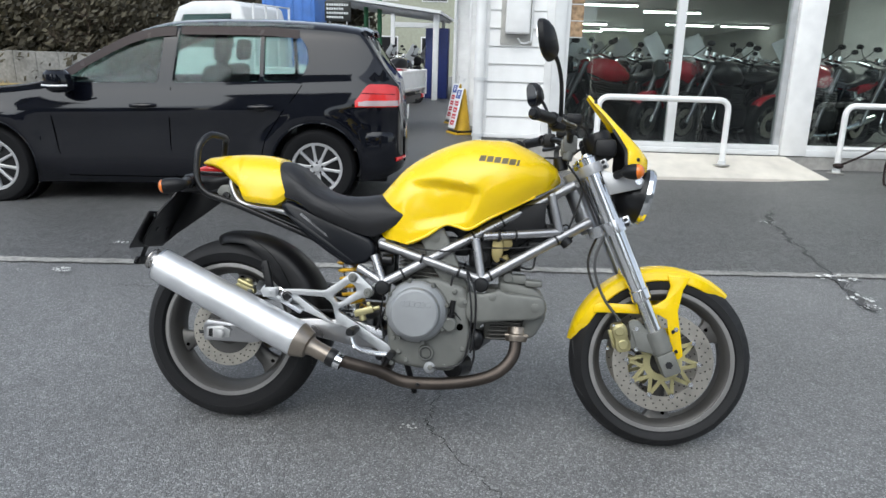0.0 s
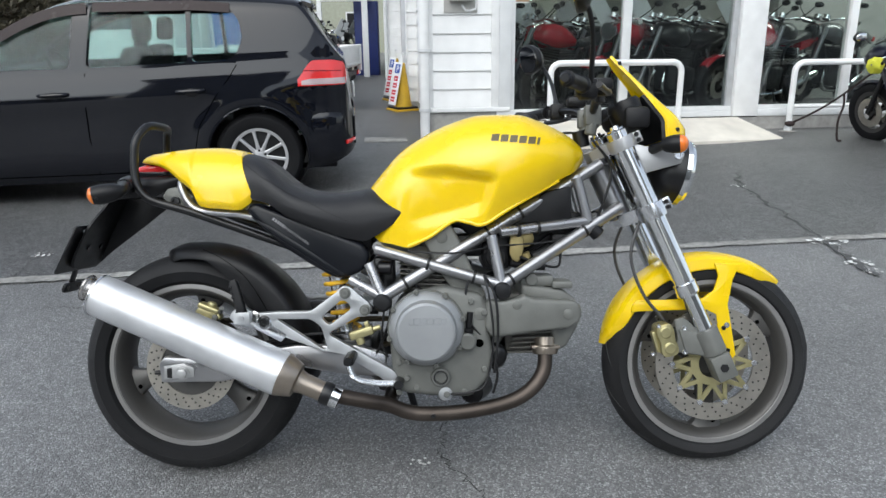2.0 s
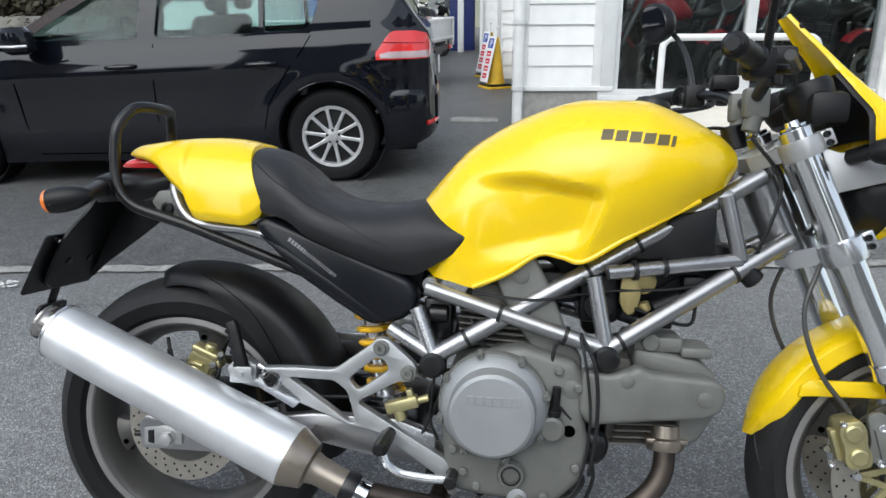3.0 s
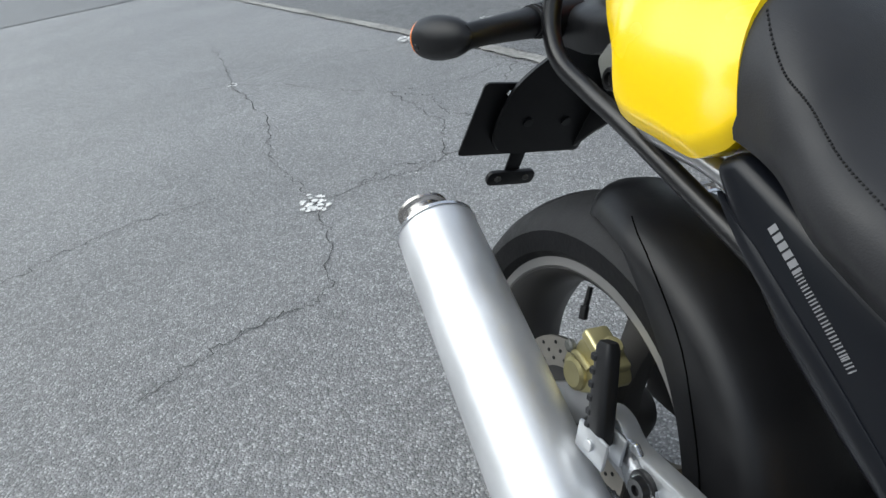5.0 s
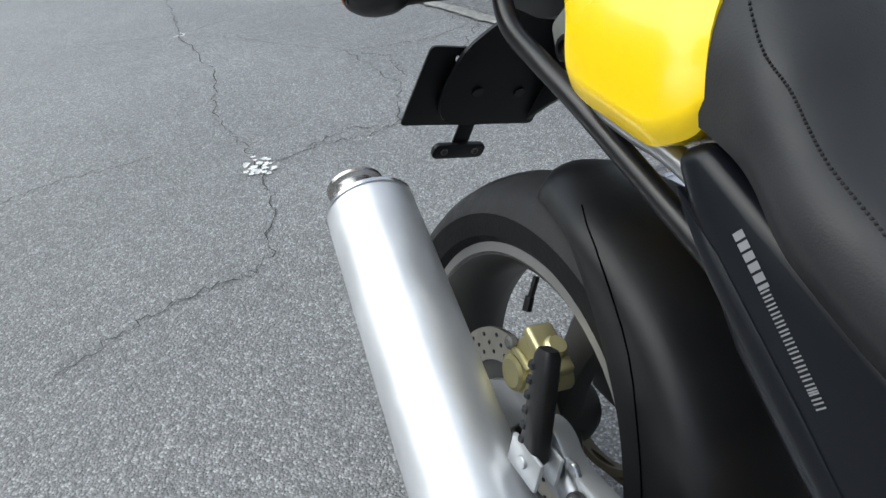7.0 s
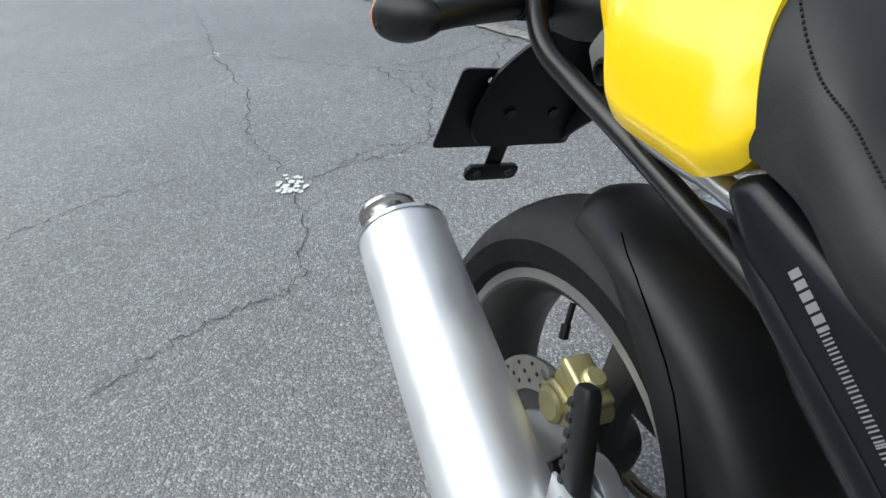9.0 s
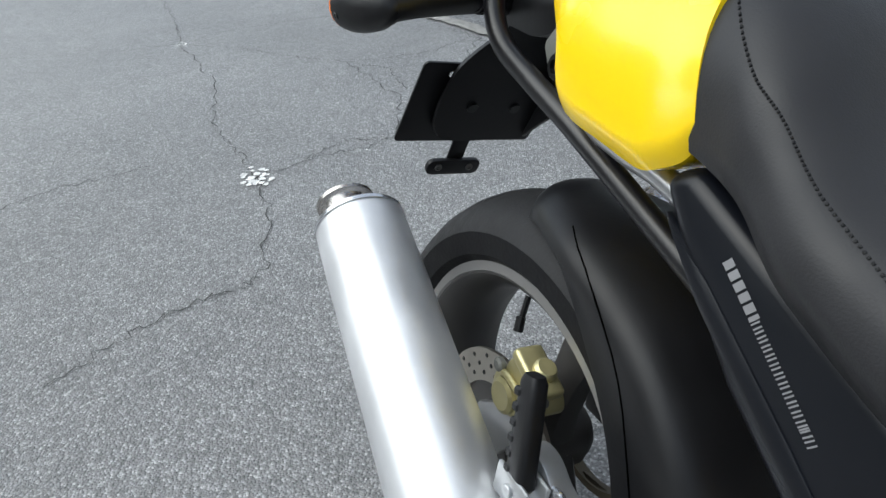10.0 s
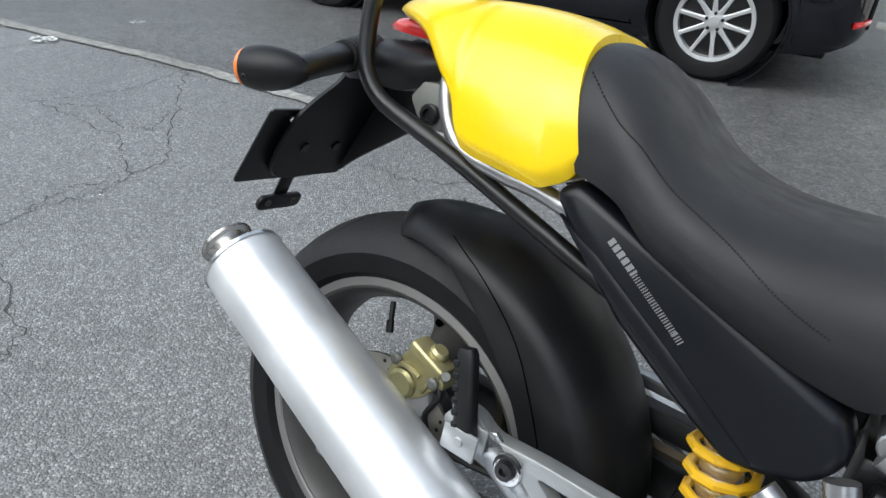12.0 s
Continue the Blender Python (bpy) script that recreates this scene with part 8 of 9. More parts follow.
    part("side_stand", tube([(0.55, 0.12, 0.25), (0.6, 0.27, 0.012)], 0.012, 8), BLACKM, b)
    if sheet:
        part("price_sheet", moved(box(-0.13, -0.002, -0.16, 0.13, 0.002, 0.16), Matrix.Translation((1.10, -0.20, 1.06)) @ Matrix.Rotation(radians(22), 4, "Y") @ Matrix.Rotation(radians(28), 4, "X")), PAPER, b, "pale price sheet")
    if faired:
        for s in (-1, 1):
            part("fairing_side", plate([(1.22, 0.78), (1.10, 0.86), (0.98, 0.80), (0.90, 0.60), (0.78, 0.42), (0.50, 0.30), (0.56, 0.24), (0.90, 0.26), (1.04, 0.42), (1.10, 0.58), (1.16, 0.70)], *sorted((s * 0.15, s * 0.20)), 0.02, 3), paint, b, "dark fairing panel")
            part("frame_spar", plate([(1.12, 0.80), (1.02, 0.82), (0.56, 0.58), (0.40, 0.42), (0.44, 0.34), (0.56, 0.38), (0.66, 0.50)], *sorted((s * 0.19, s * 0.225)), 0.010, 2), ALU, b, "bare aluminium frame spar")
            part("clip_on_bar", tube([(1.12, 0.08 * s, 0.90), (1.10, 0.20 * s, 0.89), (1.02, 0.34 * s, 0.86)], 0.014, 8, 3), BLACKM, b)
            part("brake_lever", tube([(1.12, 0.19 * s, 0.89), (1.16, 0.26 * s, 0.87), (1.10, 0.38 * s, 0.85)], 0.007, 6, 3), ALU, b)
            mi = part("mirror", join(tube([(1.36, 0.14 * s, 1.00), (1.32, 0.24 * s, 1.06), (1.27, 0.31 * s, 1.09)], 0.009, 6, 3), ball((1.26, 0.37 * s, 1.10), (0.03, 0.075, 0.045), 16, 10)), BLACKM, b)
            part("mirror_glass", ball((1.236, 0.37 * s, 1.10), (0.010, 0.066, 0.038), 16, 10), CHROME, mi)
            part("red_stripe", plate([(1.00, 0.87), (0.80, 0.86), (0.86, 0.92), (0.98, 0.93)], *sorted((s * 0.150, s * 0.172)), 0.006, 2), REDP, b)
        nose = part("nose_cowl", loft([[(x, w * math.cos(a), z + h * math.sin(a)) for a in np.linspace(0, 2 * math.pi, 24, endpoint=False)] for x, w, z, h in ((1.16, 0.20, 0.88, 0.10), (1.26, 0.205, 0.88, 0.11), (1.36, 0.18, 0.87, 0.11), (1.44, 0.13, 0.84, 0.085), (1.48, 0.06, 0.82, 0.05))]), paint, b)
        part("dial_panel", join(box(1.13, -0.13, 0.90, 1.20, 0.13, 1.00, 0.02, 2), cyl((1.14, -0.05, 0.97), (1.11, -0.05, 0.99), 0.045, 18), cyl((1.14, 0.06, 0.97), (1.11, 0.06, 0.99), 0.035, 18)), BLACKP, b)
        part("wind_screen", loft([[(x + 0.006 * q, w * math.sin(a), z - (1 - math.cos(a)) * w * 0.7) for q, a in [(0, a) for a in np.linspace(-1.35, 1.35, 13)] + [(1, a) for a in np.linspace(1.35, -1.35, 13)]] for x, w, z in ((1.42, 0.13, 0.95), (1.34, 0.165, 1.03), (1.24, 0.17, 1.10), (1.15, 0.15, 1.15))]), SCREEN, nose, "pale scuffed clear screen")
    return b


sh_red = show_bike(REDP, label="red motorcycle with price sheet on display inside")
sh_blk = show_bike(BLACKM, label="black motorcycle with price sheet on display inside")
sh_gry = show_bike(mat("dark_grey_tank", (0.05, 0.05, 0.055), 0.25, coat=0.7), label="dark grey motorcycle on display inside", sheet=False)
FLOORZ = 0.19
ROW = [("r", 1.35, 1.35, 222), ("k", 0.75, 1.15, 235), ("r", 1.55, 0.95, 200), ("r", 2.4, 1.0, 222), ("k", 2.3, 1.9, 215), ("k", 2.95, 1.0, 212), ("g", 3.2, 1.7, 225), ("g", 0.7, 2.2, 225), ("k", 1.45, 2.4, 215), ("r", 1.0, 3.4, 220), ("k", 2.2, 3.0, 215),
       ("g", 3.0, 2.8, 200), ("g", 1.9, 4.1, 215), ("r", 4.05, 0.95, 205), ("k", 4.45, 1.25, 222), ("g", 3.8, 1.9, 215), ("k", 4.75, 1.9, 205), ("g", 3.9, 3.0, 210), ("k", 0.9, 4.6, 210), ("r", 2.8, 4.4, 220), ("g", 3.6, 5.0, 215), ("k", 2.0, 5.6, 215), ("g", 1.0, 6.4, 215), ("r", 3.0, 6.6, 215), ("k", 4.2, 6.0, 215), ("k", 1.05, 1.9, 228), ("g", 1.85, 1.75, 218), ("k", 2.75, 2.1, 210), ("r", 3.35, 2.35, 215), ("k", 4.3, 2.5, 208), ("g", 5.3, 1.5, 212)]
used = set()
for k, u, v, a in ROW:
    src = dict(r=sh_red, k=sh_blk, g=sh_gry)[k]
    m = SHOP @ pose(u, v, FLOORZ, 0, 0, a) @ pose(-0.7, 0, 0, -6, 0, 0)
    if k in used:
        copy_thing(src, m)
    else:
        src.matrix_world = m @ Matrix.Scale(1.08, 4)
        used.add(k)
tyre0 = thing("spare_tyre", "loose black tyre leaning by the shop window", "tyre")
part("tyre_body", lathe([(0.2, -0.05), (0.25, -0.07), (0.29, -0.05), (0.30, 0), (0.29, 0.05), (0.25, 0.07), (0.2, 0.05)], (0, 0, 0.30), (0, 1, 0), 36, True), RUBBER, tyre0)
tyre0.matrix_world = SHOP @ pose(1.25, 0.55, FLOORZ, 8, 0, 10)

# the blue-black sports motorcycle outside by the rail
HEAD = radians(103)
sport = show_bike(DKBLUE, label="dark blue sports motorcycle on its stand outside", sheet=False, faired=True)
sport.matrix_world = Matrix.Translation((5.29 - 1.4 * math.cos(HEAD), 5.22 - 1.4 * math.sin(HEAD), 0.02)) @ Matrix.Rotation(HEAD, 4, "Z") @ Matrix.Rotation(radians(-9), 4, "X")
cloth = thing("yellow_cloth", "bright yellow cloth knotted over the brake lever", "cloth")
bmc = ball((0, 0, 0), (0.085, 0.06, 0.075), 20, 14)
for v in bmc.verts:
    v.co *= 1 + 0.35 * noise.noise(v.co * 22)
part("cloth_bundle", bmc, YCLOTH, cloth)
cloth.matrix_world = sport.matrix_world @ pose(1.13, 0.31, 0.83, 0, 25, 0)

# the strap from the foot of the rail up to the bar
st = thing("lashing_strap", "brown webbing strap tied between rail and motorcycle", "strap")
foot, tied = SHOP @ Vector((fa(4.60), -0.285, 0.13)), cloth.matrix_world @ Vector((0.0, 0.02, -0.05))


def webbing(pts, wd=0.013):
    """A flat band along the points."""
    return loft([[p + Vector((0, 0, wd)), p + Vector((0.002, -0.002, 0)), p + Vector((0, 0, -wd)), p - Vector((0.002, -0.002, 0))] for p in pts])


part("webbing", webbing([foot.lerp(tied, k / 8) - Vector((0, 0, 0.05 * math.sin(math.pi * k / 8))) for k in range(9)]), STRAP, st)
part("knot", ball(foot, (0.055, 0.05, 0.03), 12, 8), STRAP, st)
hang = foot.lerp(tied, 0.68) - Vector((0, 0, 0.04))
part("loose_end", tube([hang, hang + Vector((0.01, -0.01, -0.12)), hang + Vector((-0.015, 0, -0.27)), hang + Vector((0, -0.01, 0.045 - hang.z + 0.02)), hang + Vector((0.04, -0.02, 0.045 - hang.z))], 0.011, 6, 4), STRAP, st)

# ---------------------------------------------------------------- alley


def sign_cone(x, y, a, tilt=0.0):
    """A traffic cone with a sign board leaning on it."""
    t = thing("traffic_cone", "ochre traffic cone carrying a white parking sign", "traffic cone", "cones with parking signs")
    part("base", box(-0.19, -0.19, 0, 0.19, 0.19, 0.03, 0.01), CONEY, t)
    part("black_skirt", box(-0.17, -0.17, 0.03, 0.17, 0.17, 0.06, 0.01), BLACKP, t)
    part("cone", lathe([(0.0, 0.06), (0.135, 0.06), (0.12, 0.12), (0.05, 0.62), (0.042, 0.68), (0.0, 0.69)], (0, 0, 0), (0, 0, 1), 28), CONEY, t)
    part("top_hook", tube([(0, 0, 0.68), (0, 0, 0.80), (0.05, 0, 0.82)], 0.014, 8, 3), WHITEG, t)
    M = Matrix.Translation((0, -0.185, 0.09)) @ Matrix.Rotation(radians(-13), 4, "X")
    sb = part("sign_board", moved(box(-0.115, -0.006, 0, 0.115, 0.006, 0.62, 0.004), M), WHITEG, t, "white sign board with parking letter")
    part("blue_square", moved(box(-0.075, -0.009, 0.46, 0.075, -0.0065, 0.59), M), SIGNBLUE, sb)
    for k in range(4):
        part("red_bar", moved(box(-0.06, -0.009, 0.05 + 0.10 * k, 0.06, -0.0065, 0.12 + 0.10 * k), M), SIGNRED, sb)
        part("pale_gap", moved(box(-0.035, -0.011, 0.075 + 0.10 * k, 0.045, -0.0092, 0.088 + 0.10 * k), M), WHITEG, sb)
    tx = bpy.data.curves.new("letter", "FONT")
    tx.body, tx.size, tx.align_x, tx.extrude = "P", 0.14, "CENTER", 0.0012
    ob = bpy.data.objects.new("t", tx)
    me = bpy.data.meshes.new_from_object(ob)
    bmt = bmesh.new()
    bmt.from_mesh(me)
    bpy.data.objects.remove(ob)
    bpy.data.curves.remove(tx)
    bpy.data.meshes.remove(me)
    bmt.transform(M @ Matrix.Translation((0.008, -0.0105, 0.475)) @ Matrix.Rotation(radians(90), 4, "X"))
    part("letter", bmt, WHITEG, sb, "white letter P")
    t.matrix_world = Matrix.Translation((x, y, ground_z(x, y) + 0.005)) @ Matrix.Rotation(radians(a), 4, "Z")
    return t


sign_cone(0.36, 8.70, -62)
sign_cone(0.22, 10.1, -62)
sign_cone(-8.15, 4.55, 32)
hr = hoop_rail("guard_rail", -0.47, 0.47, 0, 0.0, 0.74, "white painted hoop rail beside the road")
hr.matrix_world = Matrix.Translation((-8.95, 4.95, ground_z(-8.95, 4.95) + 0.005)) @ Matrix.Rotation(radians(91), 4, "Z")

wb = thing("sign_base", "white plastic water-filled sign base on asphalt", "sign base")
part("tank_base", loft([[(w * math.copysign(abs(math.cos(b)) ** 0.5, math.cos(b)), w * 0.8 * math.copysign(abs(math.sin(b)) ** 0.5, math.sin(b)), z) for b in [2 * math.pi * q / 24 for q in range(24)]] for w, z in ((0.26, 0), (0.27, 0.03), (0.26, 0.11), (0.16, 0.17), (0.07, 0.20))]), WHITEG, wb)
part("neck", join(cyl((0, 0, 0.19), (0, 0, 0.30), 0.045), cyl((0, 0, 0.30), (0, 0, 0.34), 0.035)), WHITEG, wb)
wb.matrix_world = Matrix.Translation((-8.6, 5.95, ground_z(-8.6, 5.95) + 0.005))

po = thing("utility_pole", "grey concrete utility pole with a square plinth", "utility pole")
part("shaft", lathe([(0, 0), (0.19, 0), (0.12, 9), (0, 9)], (0, 0, 0), (0, 0, 1), 24), POLE, po)
part("plinth", box(-0.20, -0.20, 0, 0.20, 0.20, 0.34, 0.02), POLE, po)
part("wrap_band", lathe([(0.19, 0.75), (0.2, 0.75), (0.195, 1.15), (0.185, 1.15)], (0, 0, 0), (0, 0, 1), 24, True), CONCRETE, po)
po.matrix_world = Matrix.Translation((-9.1, 6.8, -0.28))
copy_thing(po, Matrix.Translation((-15.6, 13.6, -0.30)))

# carport in the alley
cp = thing("carport", "pale steel carport with flat translucent roof", "carport")
for x, y in ((-0.68, 15.5), (-1.75, 15.5), (-0.85, 20.0), (-3.2, 20.0)):
    part("post", box(x - (0.07 if x == -0.68 else 0.05), y - 0.05, -0.06, x + (0.07 if x == -0.68 else 0.05), y + 0.05, 2.02, 0.008), FRAMEW, cp)
part("front_beam", box(-1.70, 15.46, 1.70, -0.75, 15.54, 1.82, 0.01), FRAMEW, cp)
part("roof_sheet", loft([[(-4.6, 15.2, 2.50), (-0.55, 15.2, 2.03), (-0.55, 15.2, 2.10), (-4.6, 15.2, 2.58)], [(-4.6, 20.4, 2.50), (-0.55, 20.4, 2.03), (-0.55, 20.4, 2.10), (-4.6, 20.4, 2.58)]]), FRAMEW, cp)
for k in range(5):
    part("rafter", loft([[(-4.5, y, 2.40), (-0.6, y, 1.94), (-0.6, y, 2.02), (-4.5, y, 2.48)] for y in (15.6 + k, 15.66 + k)]), FRAMEW, cp)
lk = thing("steel_locker", "tall dark blue steel locker by the carport", "locker")
part("case", box(-0.29, -0.25, 0, 0.29, 0.25, 2.0, 0.012), BLUE, lk)
for k in (-1, 1):
    part("door", box(0.145 * k - 0.135, -0.265, 0.06, 0.145 * k + 0.135, -0.251, 1.94, 0.006), BLUE, lk)
    part("handle", box(0.035 * k - 0.012, -0.285, 1.0, 0.035 * k + 0.012, -0.266, 1.14, 0.004), FRAMEW, lk)
lk.matrix_world = Matrix.Translation((-0.70, 16.3, -0.04)) @ Matrix.Diagonal((1.0, 1.0, 0.88, 1))
for x, y in ((-2.2, 16.2), (-2.55, 16.2)):
    gp = thing("green_post", "green painted steel post in the yard", "post", "green posts")
    part("shaft", lathe([(0, 0), (0.06, 0), (0.06, 3.6), (0, 3.6)], (0, 0, 0), (0, 0, 1), 14), GREEN, gp)
    part("foot_plate", box(-0.12, -0.12, 0, 0.12, 0.12, 0.02), GREEN, gp)
    gp.matrix_world = Matrix.Translation((x, y, -0.05))
for i, (x, y, a) in enumerate(((-1.4, 13.6, 60), (-1.9, 13.8, 65), (-2.7, 13.7, 60), (-1.45, 17.6, 70), (-3.6, 13.6, 62), (-2.2, 17.8, 80))):
    copy_thing((sh_blk, sh_red, sh_gry)[i % 3], pose(x, y, -0.05, 0, 0, a) @ pose(-0.7, 0, 0, -6, 0, 0))
yb = thing("notice_board", "black notice board with rows of pale writing", "notice board")
part("board", box(-0.45, -0.02, 0, 0.45, 0.02, 0.62, 0.008), BLACKBOARD, yb)
for r in range(4):
    part("writing_bars", join(*[box(-0.38 + 0.085 * k, -0.024, 0.09 + 0.13 * r, -0.32 + 0.085 * k, -0.0205, 0.16 + 0.13 * r) for k in range(9 if r % 2 else 7)]), PAPER, yb)
part("stand", join(cyl((-0.3, 0.03, -3.08), (-0.3, 0.03, 0.3), 0.03), cyl((0.3, 0.03, -3.08), (0.3, 0.03, 0.3), 0.03)), FRAMEW, yb)
yb.matrix_world = Matrix.Translation((-2.06, 10.8, 1.65)) @ Matrix.Diagonal((0.53, 1, 0.55, 1))
ct = thing("container", "blue steel storage container with a pale stripe", "container")
part("case", box(-0.55, -0.5, 0, 0.55, 0.5, 2.5, 0.02), mat("bright_blue_sheet", (0.05, 0.16, 0.48), 0.5, var=0.1, var2=0.15), ct)
part("stripe", box(-0.552, -0.506, 1.62, 0.552, -0.501, 1.70), WHITEG, ct)
for k in range(6):
    part("rib", box(-0.50 + 0.19 * k, -0.515, 0.1, -0.46 + 0.19 * k, -0.507, 2.4), bpy.data.materials["bright_blue_sheet"], ct)
ct.matrix_world = Matrix.Translation((-3.45, 12.9, -0.06))
dr = thing("drain_cover", "grey concrete drain cover set in the asphalt", "drain cover")
part("frame", box(-0.24, -0.14, -0.03, 0.24, 0.14, 0.012, 0.003), BLOCK, dr)
part("cover", box(-0.215, -0.115, 0.0, 0.215, 0.115, 0.016, 0.003), JOINT, dr)
dr.matrix_world = Matrix.Translation((0.235, 5.95, ground_z(0.235, 5.9) + 0.004)) @ Matrix.Rotation(radians(4), 4, "Z")

# ---------------------------------------------------------------- far surroundings
gr = []
rnd = random.Random(5)
bmg = bmesh.new()
for k in range(5000):
    x, y = rnd.uniform(-22, -14.3), rnd.uniform(-4, 34)
    h, w = rnd.uniform(0.06, 0.22), rnd.uniform(0.01, 0.03)
    a = rnd.uniform(0, 6.3)
    z = -0.276
    bmg.faces.new([bmg.verts.new(p) for p in ((x - w * math.cos(a), y - w * math.sin(a), z), (x + w * math.cos(a), y + w * math.sin(a), z), (x + rnd.uniform(-0.08, 0.08), y + rnd.uniform(-0.08, 0.08), z + h))])
tagged(part("dry_grass", bmg, GRASS), "tufts of dry straw-coloured grass beyond the road", "grass", kind="stuff")
tagged(part("verge", moved(box(-24, -6, -0.3, -14.2, 36, -0.262), Matrix.Identity(4)), GRASS), "straw-coloured dry grass verge beyond the road", "verge", kind="structure")
bw_ = thing("block_wall", "weathered grey concrete block wall", "wall", kind="structure")
part("wall_core", box(-24.3, 2, -0.3, -24.0, 44, 1.1), BLOCK, bw_)
for r in range(7):
    part("block_course", box(-24.0, 2, -0.28 + r * 0.2, -23.985, 44, -0.095 + r * 0.2, 0.004, 1), BLOCK, bw_)


def tree(x, y, h, seed, bare=False, spread=1.0):
    """A tapered trunk with limbs, and many small leaf clumps unless bare."""
    rnd = random.Random(seed)
    t = thing("tree", "bare winter tree with thin branches" if bare else "shaggy evergreen tree with dull olive leaves", "tree", "trees beyond the road")
    limbs = [tube([(0, 0, 0), (rnd.uniform(-0.1, 0.1), rnd.uniform(-0.1, 0.1), h * 0.3), (rnd.uniform(-0.25, 0.25), rnd.uniform(-0.25, 0.25), h * 0.62)], [0.055 * h / 2, 0.04 * h / 2, 0.02 * h / 2], 8, 3)]
    tips = []
    for k in range(26 if bare else 16):
        z0 = rnd.uniform(0.15, 0.6) * h
        a, l = rnd.uniform(0, 6.3), rnd.uniform(0.25, 0.5) * h * spread
        e = (l * math.cos(a), l * math.sin(a), z0 + l * rnd.uniform(0.4, 1.0))
        mid = (e[0] * 0.5, e[1] * 0.5, z0 + (e[2] - z0) * 0.35)
        limbs.append(tube([(0, 0, z0), mid, e], [0.016 * h / 2, 0.010 * h / 2, 0.003], 5, 2))
        tips += [mid, e]
        for _ in range(4 if bare else 1):
            q = tuple(e[i] * 0.7 + rnd.uniform(-0.3, 0.3) * h * 0.4 + (0.1 * h if i == 2 else 0) for i in range(3))
            limbs.append(tube([mid, q], [0.006 * h / 2, 0.002], 4))
            tips.append(q)
    part("trunk", join(*limbs), BARK, t)
    if not bare:
        bm = bmesh.new()
        for tip in tips:
            for _ in range(70):
                c = Vector(tip) + Vector((rnd.gauss(0, 0.17), rnd.gauss(0, 0.17), rnd.gauss(0, 0.14))) * h * 0.55
                s = rnd.uniform(0.02, 0.055) * h * 0.45
                n = Vector((rnd.gauss(0, 1), rnd.gauss(0, 1), rnd.gauss(0.4, 1))).normalized()
                u = n.orthogonal().normalized() * s
                v = n.cross(u).normalized() * s * 0.6
                bm.faces.new([bm.verts.new(c + q) for q in (u, v, -u, -v)])
        tagged(part("crown", bm, LEAF, t), kind="stuff")
    t.matrix_world = Matrix.Translation((x, y, -0.28))
    return t


for i, (x, y, h, b) in enumerate(((-17.5, 21.0, 4.2, False), (-14.0, 24.5, 4.6, False), (-20.5, 17.0, 4.4, False), (-11.0, 27, 5.0, False), (-12.6, 20.5, 3.6, True), (-23.0, 12.5, 4.0, False), (-16.0, 16.6, 1.9, True), (-22.5, 7.5, 3.4, True), (-7.8, 28, 4.6, False))):
    tree(x, y, h, 40 + i, b)
hd = bmesh.new()
rnd = random.Random(77)
for k in range(60000):
    x = rnd.uniform(-34, -3.2)
    y = 22.5 - 0.12 * (x + 20) + rnd.gauss(0, 1.1)
    z = rnd.random() ** 0.8 * (3.3 + 1.1 * noise.noise(Vector((x * 0.35, 0, 1))) + 0.9 * noise.noise(Vector((x * 1.3, 4, 1))))
    c, sz = Vector((x, y, z - 0.3)), rnd.uniform(0.06, 0.16)
    n = Vector((rnd.gauss(0, 1), rnd.gauss(-0.3, 1), rnd.gauss(0.4, 1))).normalized()
    u = n.orthogonal().normalized() * sz
    v = n.cross(u) * 0.5
    hd.faces.new([hd.verts.new(c + q) for q in (u, v, -u, -v)])
tagged(part("hedge", hd, LEAF), "dense dull olive winter hedge", "hedge", kind="stuff")
bw2 = thing("low_wall", "low weathered concrete wall before the trees", "wall", kind="structure")
part("wall_core", box(-22, 19.4, -0.3, -11.5, 19.7, 0.75, 0.01), BLOCK, bw2)
for k in range(14):
    part("wall_block", box(-22 + k * 0.75, 19.385, -0.28, -21.27 + k * 0.75, 19.4, 0.74, 0.003, 1), BLOCK, bw2)


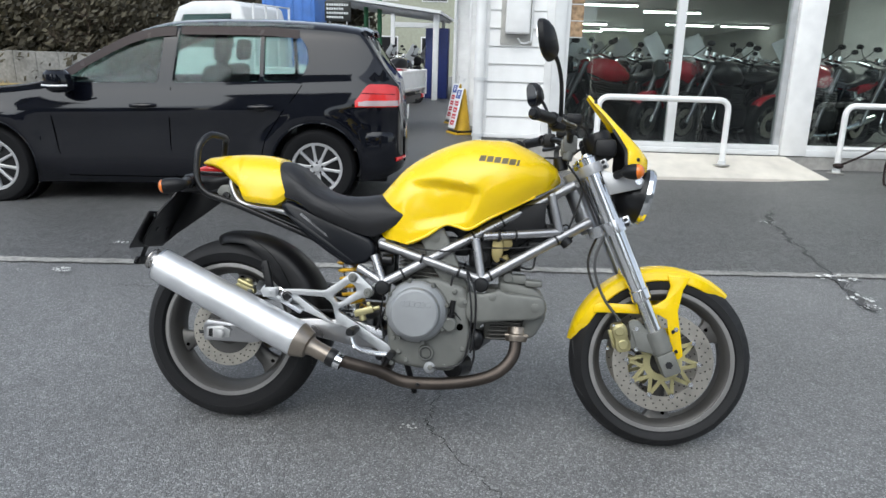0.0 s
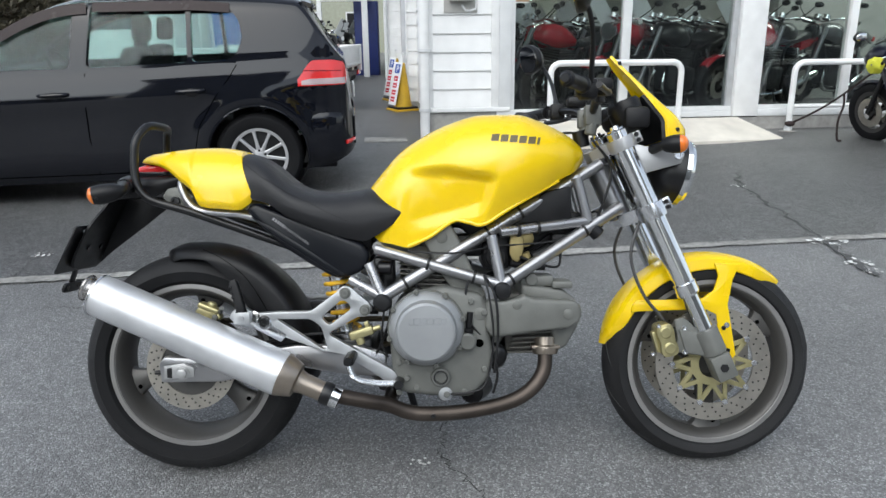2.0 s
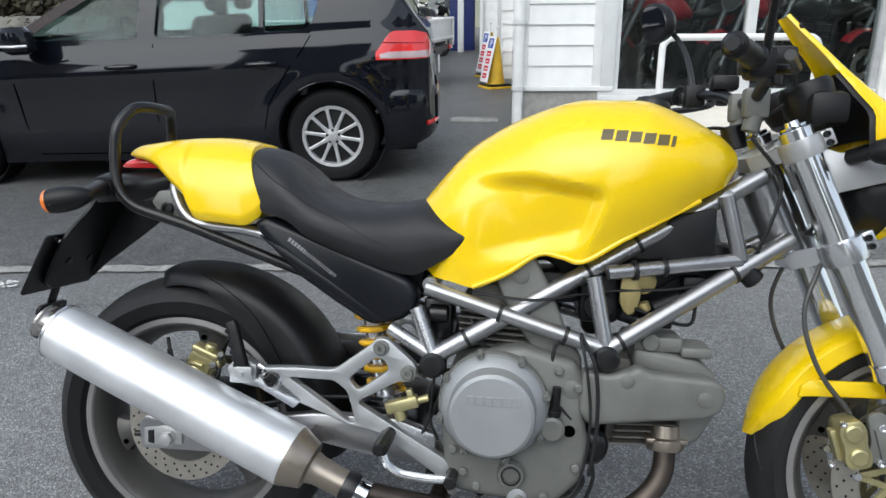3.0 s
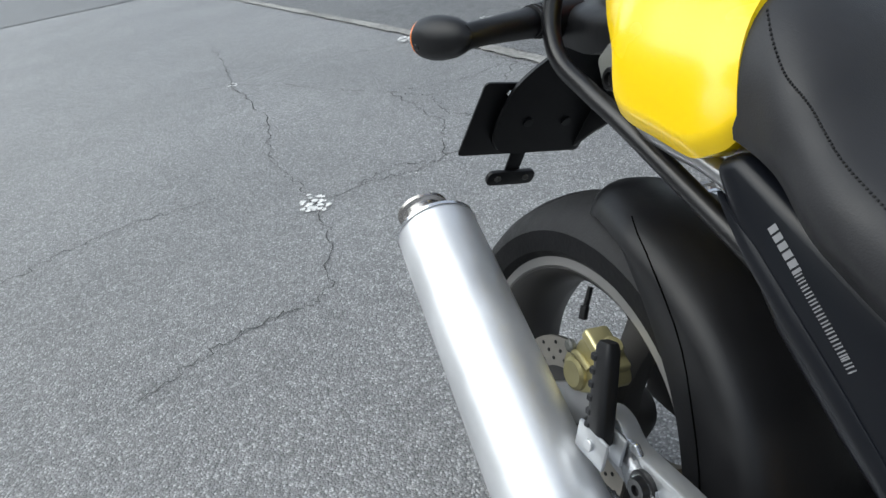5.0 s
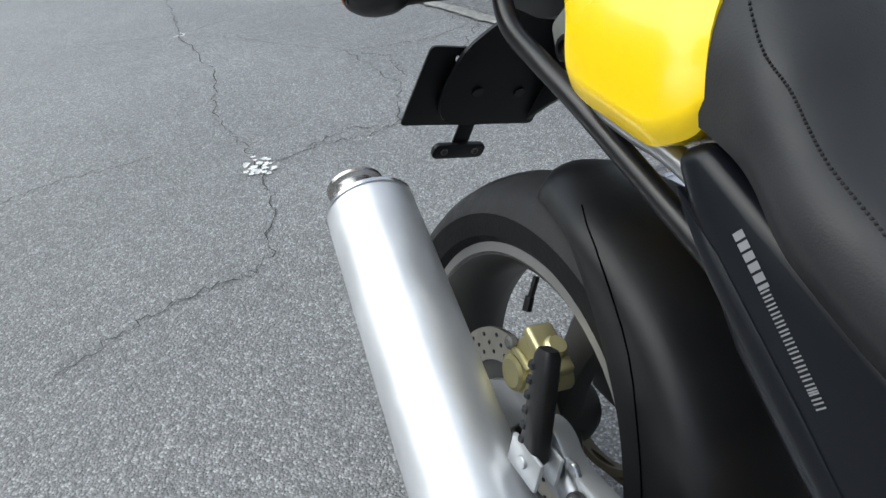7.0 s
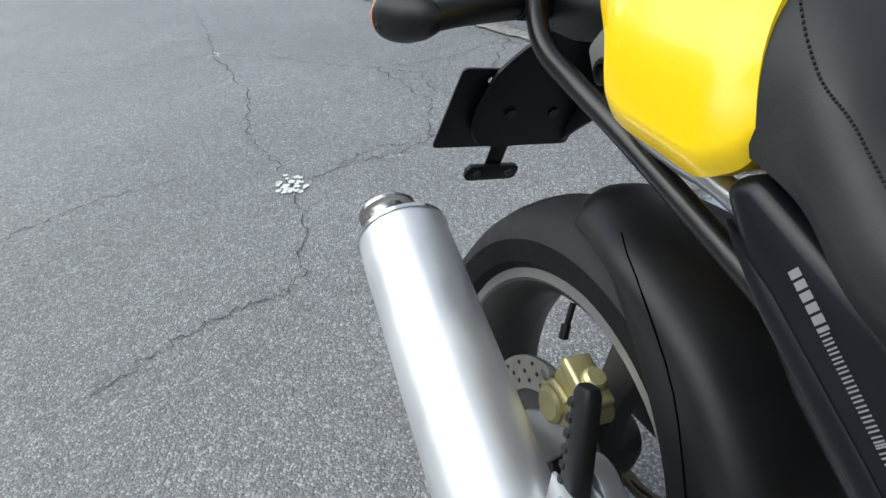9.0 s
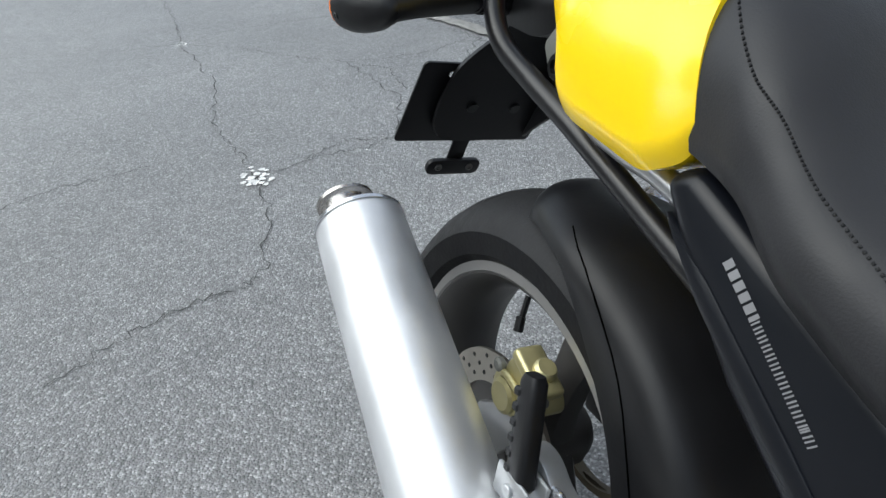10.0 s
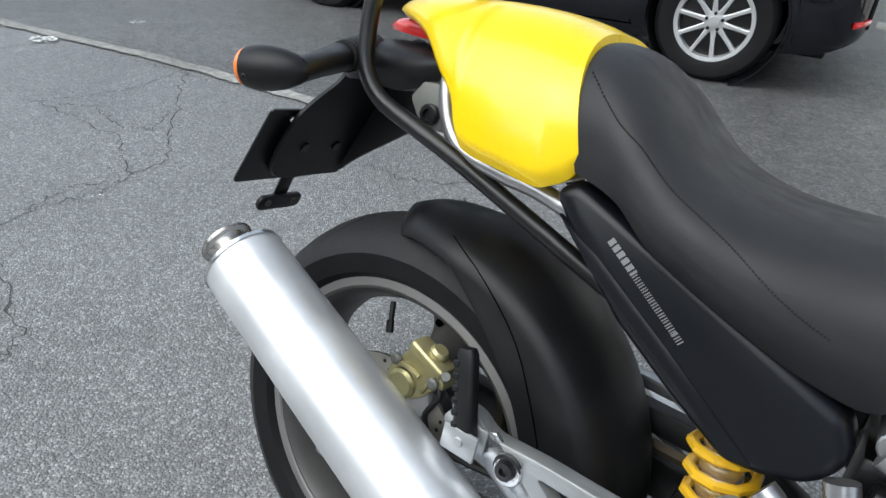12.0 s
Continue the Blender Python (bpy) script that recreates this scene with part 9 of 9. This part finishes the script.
def far_house(x, y, w, d, h, wall, label, floors=2):
    t = thing("house", label, "house", "far houses")
    part("wall", box(-w / 2, -d / 2, 0, w / 2, d / 2, h), wall, t)
    part("roof", loft([[(-w / 2 - 0.4, -d / 2 - 0.4, h), (w / 2 + 0.4, -d / 2 - 0.4, h), (w / 2 + 0.4, -d / 2 - 0.4, h + 0.12), (0, -d / 2 - 0.4, h + 1.5), (-w / 2 - 0.4, -d / 2 - 0.4, h + 0.12)], [(-w / 2 - 0.4, d / 2 + 0.4, h), (w / 2 + 0.4, d / 2 + 0.4, h), (w / 2 + 0.4, d / 2 + 0.4, h + 0.12), (0, d / 2 + 0.4, h + 1.5), (-w / 2 - 0.4, d / 2 + 0.4, h + 0.12)]]), ROOFM, t)
    for f in range(floors):
        n = max(2, int(w / 2.2))
        for k in range(n):
            cx = -w / 2 + (k + 0.5) * w / n
            wi = part("window", box(cx - 0.6, -d / 2 - 0.03, 0.9 + f * 2.6, cx + 0.6, -d / 2 + 0.02, 2.0 + f * 2.6), FRAMEW, t)
            part("pane", box(cx - 0.54, -d / 2 - 0.05, 0.96 + f * 2.6, cx + 0.54, -d / 2 - 0.032, 1.94 + f * 2.6), BLACKM, wi)
    t.matrix_world = Matrix.Translation((x, y, -0.3))


far_house(-3.2, 34, 9, 7, 5.4, FARGREEN, "two-storey house with dull green walls far off")
far_house(-13.5, 44, 10, 8, 5.4, FARWALL, "two-storey cream house far off")
far_house(5, 46, 10, 8, 5.6, FARWALL, "two-storey cream house behind the yard")
# hills as a backdrop sheet, air haze painted in as blue-grey
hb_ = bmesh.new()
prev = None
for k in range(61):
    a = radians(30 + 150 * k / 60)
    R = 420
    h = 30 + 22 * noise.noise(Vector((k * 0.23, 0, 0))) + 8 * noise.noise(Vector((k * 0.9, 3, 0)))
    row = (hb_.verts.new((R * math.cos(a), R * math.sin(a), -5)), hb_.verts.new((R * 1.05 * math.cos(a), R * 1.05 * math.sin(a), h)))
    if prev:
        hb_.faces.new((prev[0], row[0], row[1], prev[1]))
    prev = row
tagged(part("backdrop_hills", hb_, HILL), "wooded hills on the horizon, distance haze in their blue-grey colour", "hills", kind="structure")
